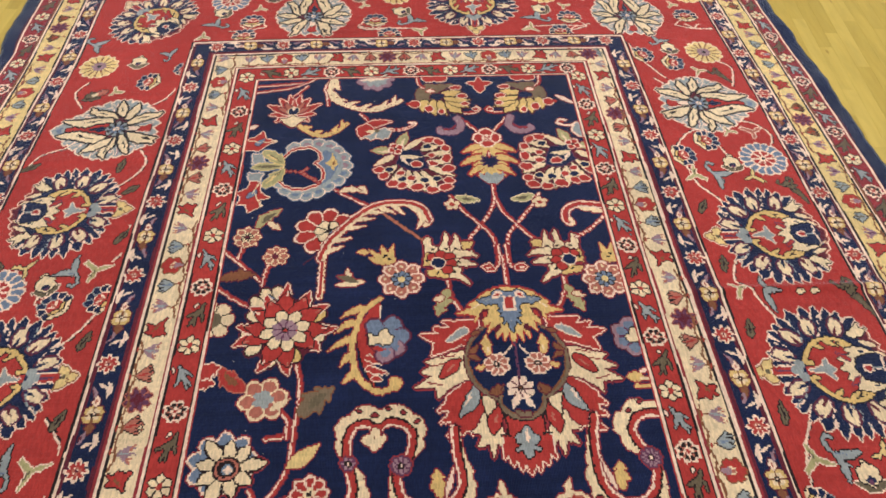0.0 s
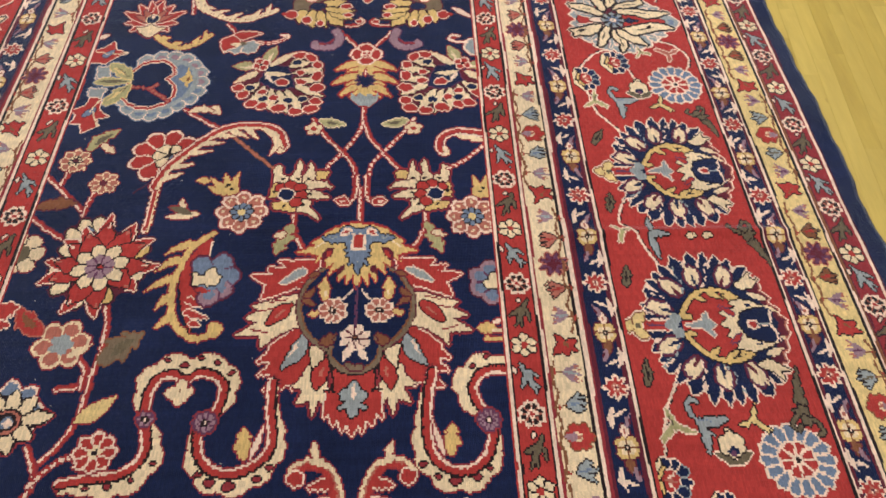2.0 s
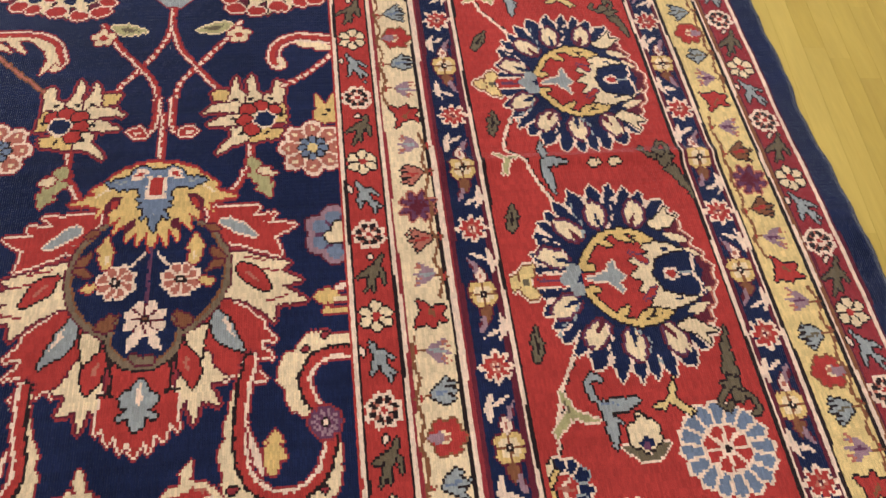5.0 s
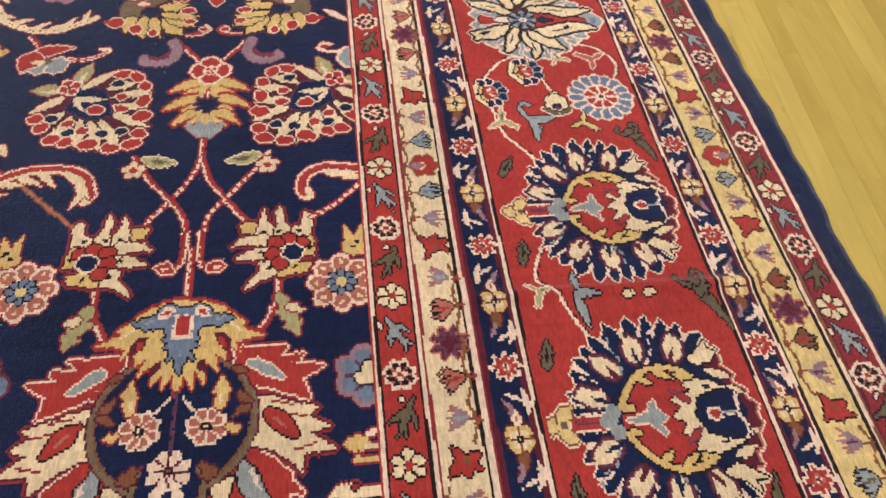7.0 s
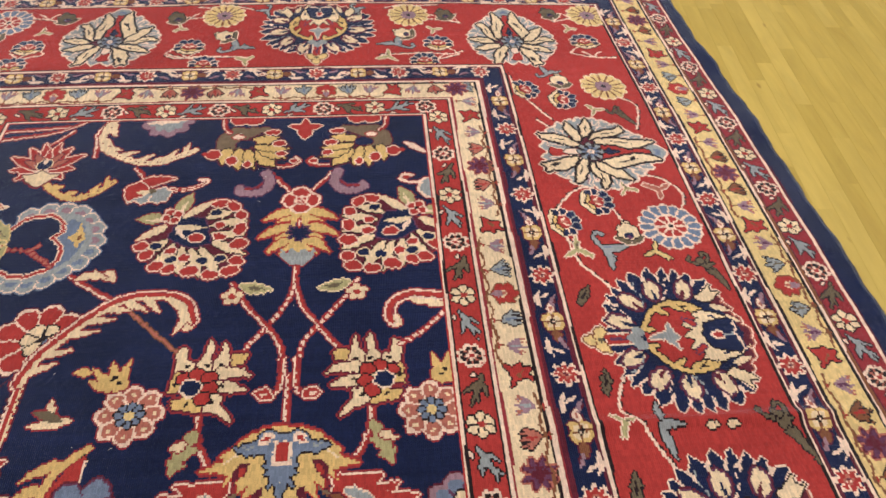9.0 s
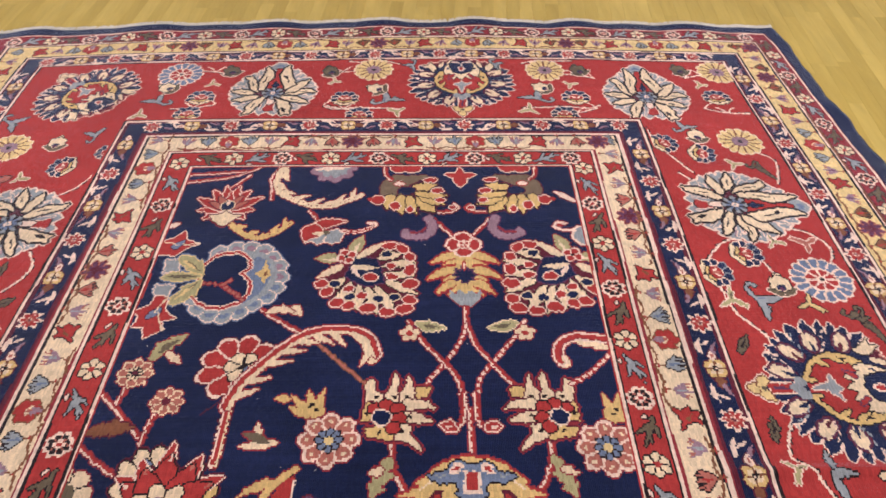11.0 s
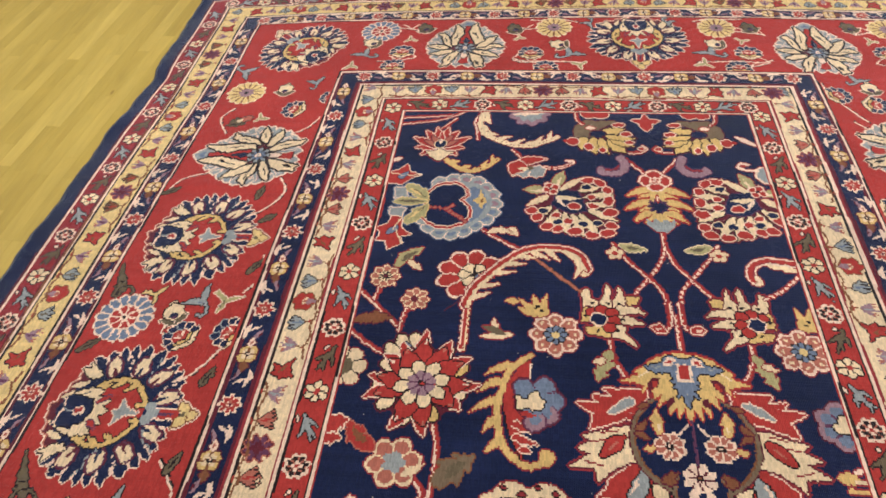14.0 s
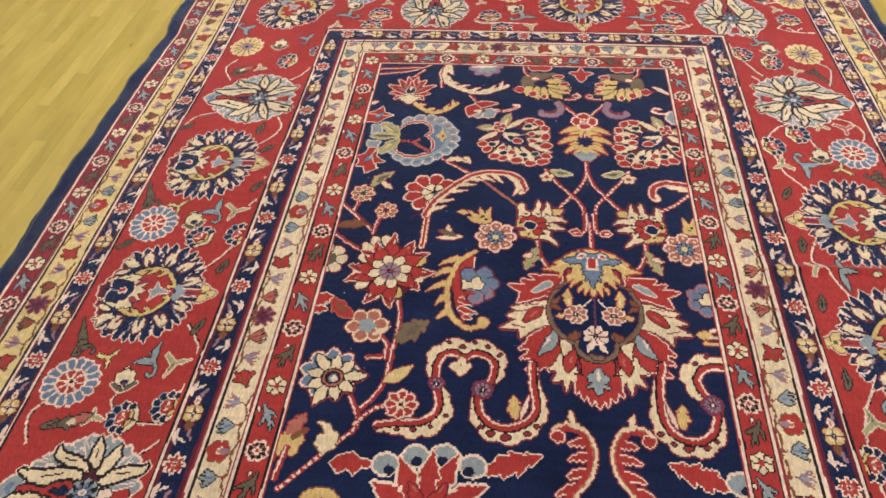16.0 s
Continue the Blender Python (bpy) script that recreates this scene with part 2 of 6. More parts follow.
for i, (name, outer, colour) in enumerate(BANDS):
    PARTS.append((name, None, ""))
    inside = (DIST > inner) & (DIST <= outer)
    OWN[inside], COL[inside] = i, colour
    LIMIT[name] = (inner, outer)
    inner = outer
# thin lines between the bands, outwards from the field
at = 0.0
WOBBLE = DIST + 0.0013 * np.sin(GX * 11 + 2 * np.sin(GY * 3)) * np.sin(GY * 13 + 2 * np.sin(GX * 4))
for colour, mm in ((RED, 4.5), (IVORY, 5.5), (BLACK, 6), (RED, 63), (BLACK, 6), (IVORY, 7), (CRIMSON, 5), (CREAM, 75), (BLACK, 7), (IVORY, 9),
                   (CRIMSON, 6), (MAROON, 9), (NAVY, 57), (MAROON, 9), (IVORY, 7), (BLACK, 6), (RED, 399), (BLACK, 5), (IVORY, 6), (MAROON, 7),
                   (NAVY, 46), (MAROON, 7), (IVORY, 6), (BLACK, 7), (YELLOW, 83), (BLACK, 6), (IVORY, 6), (BROWN, 6), (MAROON, 5), (CRIMSON, 60), (IVORY, 6.5), (MAROON, 6)):
    inside = (WOBBLE > at) & (WOBBLE <= at + mm / 1000)
    COL[inside] = colour
    at += mm / 1000


class Motif:
    """One woven figure: shapes are filled in its own coordinates (u, v), rings of edge colour go round them, and it is knotted into its band."""

    def __init__(self, name, band, x, y, r, turn=0.0, flip=1, both=False, label=""):
        x, y = lay_out(x, y)
        self.cx, self.cy = x, y
        j0, j1 = int((x - r - RX0) / KX), int((x + r - RX0) / KX) + 1
        i0, i1 = int((y - r - RY0) / KY), int((y + r - RY0) / KY) + 1
        j0, j1, i0, i1 = max(j0, 0), min(j1, NX), max(i0, 0), min(i1, NY)
        self.s = (slice(i0, i1), slice(j0, j1))
        a = radians(turn)
        dx, dy = GX[self.s] - x + ROW_SLIP[i0:i1, None], GY[self.s] - y + COLUMN_SLIP[None, j0:j1]
        self.u = (dx * math.cos(a) + dy * math.sin(a)) * flip
        self.v = -dx * math.sin(a) + dy * math.cos(a)
        if both:
            self.u = np.abs(self.u)
        self.c = np.full(self.u.shape, -1, np.int8)
        lo, hi = LIMIT[band]
        d = DIST[self.s]
        self.room = (d > lo + 0.004) & (d <= hi)
        if band == "field":
            self.room = d <= -0.001
        self.name, self.band, self.label = name, band, label
        self.ink = ()

    def local(self, x, y):
        """A place on the floor in unturned coordinates of this motif."""
        x, y = lay_out(x, y)
        return x - self.cx, y - self.cy

    def pen(self, *ink):
        """Colours of the outlines that the next shapes get, one knot wide each."""
        self.ink = ink
        return self

    def fill(self, mask, colour):
        ring = mask
        for c in self.ink:
            grown = ring.copy()
            grown[1:] |= ring[:-1]
            grown[:-1] |= ring[1:]
            grown[:, 1:] |= ring[:, :-1]
            grown[:, :-1] |= ring[:, 1:]
            self.c[grown & ~ring] = c
            ring = grown
        self.c[mask] = colour
        return self

    def shape(self, colour, *corners):
        """A figure with straight sides between its corners."""
        inside = np.zeros(self.u.shape, bool)
        for (u0, v0), (u1, v1) in zip(corners, corners[1:] + corners[:1]):
            if v0 != v1:
                cross = (v0 > self.v) != (v1 > self.v)
                inside ^= cross & (self.u < (u1 - u0) * (self.v - v0) / (v1 - v0) + u0)
        return self.fill(inside, colour)

    def polar(self, u=0.0, v=0.0):
        return np.hypot(self.u - u, self.v - v), np.arctan2(self.v - v, self.u - u)

    def oval(self, u, v, ru, rv, colour, turn=0.0):
        a = radians(turn)
        p, q = self.u - u, self.v - v
        p, q = p * math.cos(a) + q * math.sin(a), -p * math.sin(a) + q * math.cos(a)
        return self.fill((p / ru) ** 2 + (q / rv) ** 2 < 1, colour)

    def block(self, u0, u1, v0, v1, colour):
        return self.fill((self.u >= u0) & (self.u <= u1) & (self.v >= v0) & (self.v <= v1), colour)

    def petals(self, u, v, r, n, colour, turn=0.0, depth=0.22, inner=0.0, gap=None, thin=0.0022):
        p, a = self.polar(u, v)
        ph = (a - radians(turn)) * n / 2
        rim = r * (1 - depth + depth * np.abs(np.cos(ph)))
        inside = (p < rim) & (p >= inner)
        self.fill(inside, colour)
        if gap is not None:
            off = (np.mod((a - radians(turn)) * n / (2 * math.pi), 1.0) - 0.5) * 2 * math.pi / n * p
            self.fill(inside & (np.abs(off) < thin), gap)
        return self

    def leaf(self, u0, v0, u1, v1, w, colour, bend=0.0, teeth=0, cut=0.4, full=0.8, side=0):
        """A pointed leaf from one place to another, w wide, bent sideways, with saw teeth on both sides (or on one)."""
        ln = math.hypot(u1 - u0, v1 - v0)
        eu, ev = (u1 - u0) / ln, (v1 - v0) / ln
        s = ((self.u - u0) * eu + (self.v - v0) * ev) / ln
        q = -(self.u - u0) * ev + (self.v - v0) * eu
        inside = (s > 0) & (s < 1)
        sc = np.clip(s, 0, 1)
        q = q - bend * np.sin(np.pi * sc)
        half = w / 2 * np.sin(np.pi * sc ** full)
        if teeth:
            saw = 1 - cut * np.mod(sc * teeth, 1.0) * 1.3 + cut * 0.6
            half = np.where((side == 0) | (q * side > 0), half * saw, half)
        return self.fill(inside & (np.abs(q) < half), colour)

    def trace(self, points):
        """A smooth curve through the points: how far each knot lies from it, how far along it, on which side, and its length."""
        pts = [Vector((*p, 0)) for p in points]
        path = []
        for k in range(len(pts) - 1):
            p0, p1, p2, p3 = pts[max(k - 1, 0)], pts[k], pts[k + 1], pts[min(k + 2, len(pts) - 1)]
            for i in range(8):
                t = i / 8
                path.append(0.5 * ((2 * p1) + (p2 - p0) * t + (2 * p0 - 5 * p1 + 4 * p2 - p3) * t * t + (3 * p1 - p0 - 3 * p2 + p3) * t ** 3))
        path.append(pts[-1])
        best = np.full(self.u.shape, 9.0)
        along, sign = np.zeros_like(best), np.zeros_like(best)
        run = 0.0
        for a, b in zip(path, path[1:]):
            e = b - a
            ln = max(e.length, 1e-6)
            ex, ey = e.x / ln, e.y / ln
            du, dv = self.u - a.x, self.v - a.y
            s = np.clip(du * ex + dv * ey, 0, ln)
            q = -du * ey + dv * ex
            d = np.hypot(du - s * ex, dv - s * ey)
            near = d < best
            best[near], along[near], sign[near] = d[near], (run + s)[near], q[near]
            run += ln
        return best, along, np.where(sign >= 0, 1.0, -1.0), run

    def line(self, points, w, colour, off=0.0, dash=0.0, taper=0.0):
        """A stroke along a smooth curve through the points; off shifts it sideways."""
        best, along, sign, run = self.trace(points)
        q = sign * best - off
        half = np.full_like(best, w / 2)
        if taper:
            half = half * (1 - taper * along / run)
        inside = (np.abs(q) < half) & (best < w * 2 + abs(off))
        if dash:
            inside &= np.mod(along, dash) < max(dash * (0.62 if dash < 0.035 else 0.22), 0.006)
        return self.fill(inside, colour)

    def frill(self, points, side, lean, full, colour, lobe=0.044, start=0.0, swell=1.0):
        """A scalloped hem along one side of a curve, lean at its ends and full in the middle."""
        best, along, sign, run = self.trace(points)
        f = along / run
        reach = lean + (full - lean) * np.sin(np.pi * np.clip(f, 0, 1) ** swell) ** 1.2
        reach = reach * (0.80 + 0.24 * np.abs(np.sin(np.pi * along / lobe + start)))
        on = (sign == side) & (best < reach) & (f > 0.0) & (f < 1.0)
        return self.fill(on, colour)

    def knot(self, *edges):
        """Knots the figure into the rug with rings of the edge colours round it."""
        c = self.c
        for colour in edges:
            if self.band == "field" and colour == RED:
                colour = CRIMSON
            on = c >= 0
            grown = on.copy()
            grown[1:] |= on[:-1]
            grown[:-1] |= on[1:]
            grown[:, 1:] |= on[:, :-1]
            grown[:, :-1] |= on[:, 1:]
            c[grown & ~on] = colour
        on = (c >= 0) & self.room
        if on.any():
            PARTS.append((self.name, self.band, self.label))
            OWN[self.s][on] = len(PARTS) - 1
            COL[self.s][on] = c[on]


# -- figures of the guards --
def guard_rosette(band, x, y, dark):
    m = Motif("rosette", band, x, y, 0.045)
    m.u, m.v = m.u / 0.86, m.v / 0.86
    if dark:
        m.petals(0, 0, 0.038, 8, IVORY, 22, 0.22).petals(0, 0, 0.0285, 8, BLACK, 22, 0.18, gap=PINK, thin=0.0022)
        m.petals(0, 0, 0.016, 4, IVORY, 0, 0.55).oval(0, 0, 0.0068, 0.0062, RED).knot()
    else:
        m.petals(0, 0, 0.034, 6, CREAM, 30, 0.30, gap=BLACK, thin=0.0024).oval(0, 0, 0.009, 0.009, RED).knot(BLACK)


def guard_leaf(band, x, y, colour, turn):
    """A barbed leaf that lies aslant, with a bud at its side."""
    m = Motif("leaf", band, x, y, 0.062, turn)
    m.leaf(-0.046, 0.0, 0.046, 0.0, 0.011, colour, 0.003).leaf(-0.024, 0.0, 0.010, 0.027, 0.008, colour, 0.002).leaf(-0.014, 0.0, 0.020, -0.025, 0.009, colour).leaf(0.002, 0.0, 0.034, 0.016, 0.007, colour)
    m.leaf(-0.018, 0.0, 0.010, 0.0, 0.018, colour).leaf(-0.038, -0.014, -0.022, -0.018, 0.008, IVORY).knot(BLACK)


def tulip(band, x, y, turn, colour, tips):
    """An open tulip on a short stalk: a narrow cup that spreads into five pointed petals."""
    m = Motif("tulip", band, x, y, 0.058, turn, both=True)
    m.u, m.v = m.u / 0.84, m.v / 0.86
    m.pen(*(() if colour == MAUVE else (BLACK,)))
    m.shape(colour, (-0.01, -0.022), (0.004, -0.020), (0.013, -0.010), (0.023, 0.004), (0.031, 0.024), (0.018, 0.009), (0.0165, 0.030), (0.0085, 0.006), (0.005, 0.020), (0.0, 0.034), (-0.01, 0.034))
    m.pen().leaf(0, -0.016, 0.0006, 0.018, 0.0085, tips)
    if colour == MAUVE:
        m.leaf(0.016, 0.010, 0.030, 0.026, 0.006, PINK).leaf(0.012, 0.010, 0.016, 0.031, 0.005, PINK)
    m.line([(0, -0.020), (0.001, -0.044)], 0.0042, BROWN).line([(0.0, -0.037), (0.008, -0.040)], 0.004, RED).knot()


def guard_star(band, x, y, turn=0):
    Motif("star_flower", band, x, y, 0.055, turn).petals(0, 0, 0.036, 8, MAROON, 22, 0.55).petals(0, 0, 0.032, 8, PURPLE, 22, 0.6).petals(0, 0, 0.018, 4, MAROON, 0, 0.5).knot(PINK)


def red_bird_leaf(band, x, y, turn, flip=1):
    m = Motif("forked_leaf", band, x, y, 0.06, turn, flip)
    m.u, m.v = m.u / 0.90, m.v / 0.90
    m.shape(RED, (-0.032, 0.028), (-0.012, 0.020), (0.006, 0.024), (0.030, 0.036), (0.024, 0.014), (0.034, -0.004), (0.020, -0.010), (0.022, -0.032), (0.006, -0.018), (-0.014, -0.030), (-0.008, -0.004))
    m.leaf(-0.010, 0.010, 0.014, -0.010, 0.008, BROWN).knot(BLACK)


def pomegranate(band, x, y, turn):
    m = Motif("pomegranate", band, x, y, 0.06, turn, both=True)
    m.u, m.v = m.u / 0.85, m.v / 0.85
    m.petals(0, 0, 0.036, 6, RED, 30, 0.25).oval(0, 0.006, 0.013, 0.013, CREAM).leaf(0, 0.0, 0.001, 0.040, 0.022, MAUVE).oval(0, 0.002, 0.006, 0.007, PINK).knot(BROWN)


def navy_flower(band, x, y, turn):
    m = Motif("small_flower", band, x, y, 0.075, turn, both=True)
    m.u, m.v = m.u / 0.84, m.v / 0.84
    m.leaf(0, 0.026, 0.001, 0.064, 0.020, IVORY).oval(0, 0.044, 0.004, 0.007, PINK).leaf(0, -0.026, 0.001, -0.064, 0.024, BROWN)
    m.petals(0, 0, 0.032, 4, GOLD, 45, 0.18, gap=BROWN, thin=0.0030).petals(0, 0, 0.022, 4, CREAM, 45, 0.25, gap=BROWN, thin=0.0030).oval(0, 0, 0.0085, 0.0085, BLACK).oval(0, 0, 0.003, 0.003, IVORY).knot(MAROON)


def navy_star(band, x, y, turn=0):
    m = Motif("star_rosette", band, x, y, 0.06, turn)
    m.u, m.v = m.u / 0.88, m.v / 0.88
    m.petals(0, 0, 0.036, 8, IVORY, 0, 0.42).petals(0, 0, 0.027, 8, RED, 0, 0.45).petals(0, 0, 0.013, 4, PINK, 0, 0.4, gap=IVORY).oval(0, 0, 0.004, 0.004, MAROON).knot()


def navy_sprig(band, x, y, turn, flip):
    m = Motif("sprig", band, x, y, 0.05, turn, flip)
    m.leaf(-0.022, -0.028, -0.014, 0.026, 0.014, IVORY, 0.006).leaf(-0.018, 0.0, 0.012, 0.016, 0.009, IVORY).leaf(0.006, -0.028, 0.020, 0.008, 0.012, MAUVE, 0.003).leaf(0.012, -0.020, 0.018, 0.000, 0.005, MAROON).knot()


# -- the guards, side by side: (side, place across, start, end) --
CREAM_RUN = ("star", "red", "purple", "bird", "purple", "blue", "pom", "blue", "purple", "bird", "purple", "red")


def across(side, d):
    return FX1 + d if side == "right" else FX0 - d * LEFT if side == "left" else FY1 + d * TOP


def on_floor(x, y):
    """From the design back to a place on the floor."""
    wx = x * (1 - 0.02 * (y - 0.4)) + drawn_in(x, y)
    return wx, y - 0.03 * (wx + 0.1) ** 2 * min(max((y - 0.8) / 1.4, 0), 1)


def stations(side, d, first, step, lo, hi):
    k = math.floor((lo - first) / step)
    while first + k * step < hi:
        s = first + k * step
        if s > lo:
            x, y = (across(side, d), s) if side != "top" else (s, across(side, d))
            yield k, *on_floor(x, y)
        k += 1


TURN_OF = {"right": 90, "left": -90, "top": 180}       # upright figures point inwards
GUARDS = {"right": ((-0.010, 0.1655, 0.212, 0.0735, 0.019, 0.137), (0.680, 0.1500, 0.232, 0.0680, 0.812, 0.130)),
          "left": ((-0.205, 0.194, 0.027, 0.0722, -0.011, 0.146), (0.352, 0.1635, 0.029, 0.0710, 0.294, 0.1535)),
          "top": ((-0.848, 0.1495, -0.338, 0.0655, -0.36, 0.128), (-0.262, 0.1433, -0.292, 0.0605, -0.422, 0.1215))}
for side in ("right", "left", "top"):
    turn = TURN_OF[side]
    span = 1.0 if side == "right" else -1.0
    for ring, (dr, dc, dn, red, cream, navy) in enumerate(((0.047, 0.142, 0.238, "inner_red_guard", "cream_guard", "inner_navy_guard"),
                                                           (0.897, 0.810, 0.722, "outer_red_guard", "yellow_guard", "outer_navy_guard"))):
        red0, redstep, cream0, creamstep, navy0, navystep = GUARDS[side][ring]
        out = {0: (0.03, 0.10, 0.21), 1: (0.87, 0.79, 0.70)}[ring]
        far = [(FY1 + o * TOP if side != "top" else FX1 + o) for o in out]
        near = [(FOLD - 0.2 if side != "top" else FX0 - o * LEFT) for o in out]
        flip = turn if ring == 0 else turn + 180
        for k, x, y in stations(side, dr, red0, redstep, near[0] + 0.01, far[0]):
            guard_rosette(red, x, y, k % 2 == (1 if side != "top" and ring == 0 else 0))
        for k, x, y in stations(side, dr, red0 + redstep / 2, redstep, near[0] + 0.03, far[0] - 0.03):
            guard_leaf(red, x, y, GREY if (k + ring) % 2 else OLIVE, (-66 if (k + ring) % 2 else -114) + (90 if side == "top" else 0))
        for k, x, y in stations(side, dc, cream0, creamstep, near[1] + 0.02, far[1] + 0.06):
            kind = CREAM_RUN[k % 12]
            lean = 8 if k % 2 else -8
            if kind == "star":
                guard_star(cream, x, y, turn)
            elif kind == "bird":
                red_bird_leaf(cream, x, y, turn, 1 if k % 12 < 6 else -1)
            elif kind == "pom":
                pomegranate(cream, x, y, flip)
            else:
                tulip(cream, x, y, (flip if k % 12 in (0, 1, 2, 10, 11) else flip + 180) + lean, *({"red": (PINK, RED), "purple": (MAUVE, GREY), "blue": (GREY, SKY)} if ring == 0 else {"red": (BROWN, RED), "purple": (MAUVE, PURPLE), "blue": (GREY, OLIVE)})[kind])
        for k, x, y in stations(side, dn, navy0, navystep, near[2] + 0.02, far[2]):
            if k % 2 == 0:
                navy_flower(navy, x, y, 0 if side != "top" else 90)
            else:
                navy_star(navy, x, y)
        for k, x, y in stations(side, dn, navy0 + navystep / 2, navystep, near[2] + 0.03, far[2] - 0.02):
            navy_sprig(navy, x, y, (0 if side != "top" else 90) + (180 if k % 2 else 0), 1 if k % 3 else -1)
    # the stem of the cream guards, now along one side, now along the other
    for d, band, ring, middle in ((0.165, "cream_guard", 0, 0), (0.104, "cream_guard", 0, 6), (0.776, "yellow_guard", 1, 0), (0.840, "yellow_guard", 1, 6)):
        cream0, creamstep = GUARDS[side][ring][2:4]
        for k, x, y in stations(side, d, cream0 + creamstep * middle, creamstep * 12, (FOLD - 0.1 if side != "top" else FX0 - 0.1), (FY1 + 0.1 if side != "top" else FX1 + 0.1)):
            m = Motif("stem", band, x, y, creamstep * 3.2, 90 if side == "top" else 0)
            pts = [((0.004 if i % 2 else -0.004) * (1 if d in (0.165, 0.840) else -1), (i / 2 - 2.6) * creamstep) for i in range(11)]
            m.line(pts, 0.0060, BROWN).knot()


# -- figures of the main border --
def border_palmette(x, y, turn, flip, size=1.0, gold_tip=True):
    """Fan palmette: toothed navy cells with cream drops round a red heart in a gold crescent; its tip lies at -u, its throat at +u."""
    m = Motif("fan_palmette", "main_border", x, y, 0.235 * size, turn, flip, label="navy and cream fan palmette on red")
    m.u, m.v = m.u / size, m.v / size
    p, a = m.polar(0.012, 0)
    back = np.abs(np.arctan2(m.v, -(m.u - 0.012)))             # 0 at the tip
    f = np.clip(back / 1.5, 0, 1)
    rim = 0.158 + 0.038 * f * f * (3 - 2 * f)
    side = np.where(m.v > 0, 0.0, 1.3)
    saw = np.abs(np.mod(back * 17 / math.pi + 0.22 * np.sin(back * 7 + side), 1.0) - 0.5) * 2
    toothed = rim * (0.87 + 0.14 * saw + 0.012 * np.sin(back * 31 + side * 3))
    # the throat: a blunt point with a plum lining
    m.pen(PINK).shape(MAROON, (0.050, 0.130), (0.120, 0.108), (0.144, 0.108), (0.142, 0.084), (0.158, 0.072), (0.154, 0.052), (0.170, 0.040), (0.166, 0.022), (0.183, 0.010), (0.174, -0.010), (0.178, -0.026), (0.162, -0.040), (0.166, -0.062), (0.148, -0.072), (0.150, -0.096), (0.124, -0.108), (0.050, -0.130)).pen()
    m.shape(NAVY, (0.050, 0.110), (0.112, 0.092), (0.138, 0.062), (0.148, 0.034), (0.164, 0.004), (0.150, -0.040), (0.136, -0.070), (0.112, -0.092), (0.050, -0.110))
    for sgn in (1, -1):
        m.leaf(0.112, sgn * 0.080, 0.158, sgn * 0.062, 0.016, CREAM).leaf(0.140, sgn * 0.050, 0.170, sgn * 0.030, 0.010, CREAM)
    m.fill((p < toothed) & (back < 2.24), NAVY)
    m.fill((p < toothed) & (p > toothed - 0.017) & (saw < 0.26) & (back < 2.22), IVORY)
    for sgn in (1, -1):
        for k, (deg, r) in enumerate(((22, 0.121), (54, 0.125), (83, 0.131), (114, 0.140))):
            t = math.pi - sgn * radians(deg + (3 if sgn < 0 else 0))
            ct, st = math.cos(t), math.sin(t)
            lean = 14 * sgn if k % 2 else -6 * sgn
            m.pen(PURPLE, MAROON).oval(0.012 + r * ct, r * st, 0.027, 0.0160, CREAM, math.degrees(t) + lean).pen()
            m.leaf(0.012 + (r - 0.034) * ct, (r - 0.034) * st, 0.012 + (r + 0.004) * ct, (r + 0.004) * st, 0.010, MAROON if k % 2 else NAVY)
            m.leaf(0.012 + (r + 0.008) * ct - 0.010 * st, (r + 0.008) * st + 0.010 * ct, 0.012 + (r + 0.034) * ct - 0.006 * st, (r + 0.034) * st + 0.006 * ct, 0.008, CREAM)
            if k < 3:
                t2 = math.pi - sgn * radians(deg + 16)
                arc = [(0.012 + q * math.cos(t2 + sgn * b), q * math.sin(t2 + sgn * b)) for q, b in ((0.102, 0.16), (0.128, 0.02), (0.150, 0.05), (0.176, -0.04))]
                m.line(arc, 0.0046, IVORY if (k + (sgn > 0)) % 2 else GREY, dash=0.021)
    # gold crescent round the red heart, with hooks turned inwards
    m.oval(0.030, 0, 0.092, 0.103, NAVY).oval(0.030, 0, 0.087, 0.098, RED)
    for sgn in (1, -1):
        arc = [(0.030 + 0.083 * math.cos(radians(q)), sgn * 0.093 * math.sin(radians(q))) for q in (150, 122, 94, 66, 48)]
        m.pen(BLACK).line([(-0.036, sgn * 0.022), (-0.052, sgn * 0.024)] + arc, 0.011, GOLD)
        for q in (116, 88, 62):
            cu, cv = 0.028 + 0.078 * math.cos(radians(q)), sgn * 0.087 * math.sin(radians(q))
            m.leaf(cu - 0.012, cv + sgn * 0.002, cu + 0.022, cv - sgn * 0.020, 0.013, GOLD)
        m.pen().line([(-0.036, sgn * 0.022), (-0.050, sgn * 0.024)] + arc, 0.0105, GOLD)
        # pale lips where the teeth end
        m.pen(BLACK).shape(CREAM, (0.086, sgn * 0.104), (0.104, sgn * 0.090), (0.126, sgn * 0.096), (0.152, sgn * 0.118), (0.130, sgn * 0.120), (0.134, sgn * 0.142), (0.112, sgn * 0.120)).pen()
    # flames of the throat round a small navy heart
    m.oval(0.108, 0, 0.050, 0.044, NAVY)
    m.pen(BLACK).shape(CREAM, (0.138, 0.046), (0.116, 0.058), (0.090, 0.066), (0.062, 0.056), (0.078, 0.044), (0.032, 0.030), (0.052, 0.016), (0.030, -0.002), (0.054, -0.014),
                       (0.036, -0.034), (0.066, -0.038), (0.052, -0.062), (0.092, -0.070), (0.120, -0.062), (0.142, -0.052), (0.110, -0.048), (0.082, -0.036), (0.068, 0.0), (0.082, 0.034), (0.108, 0.040))
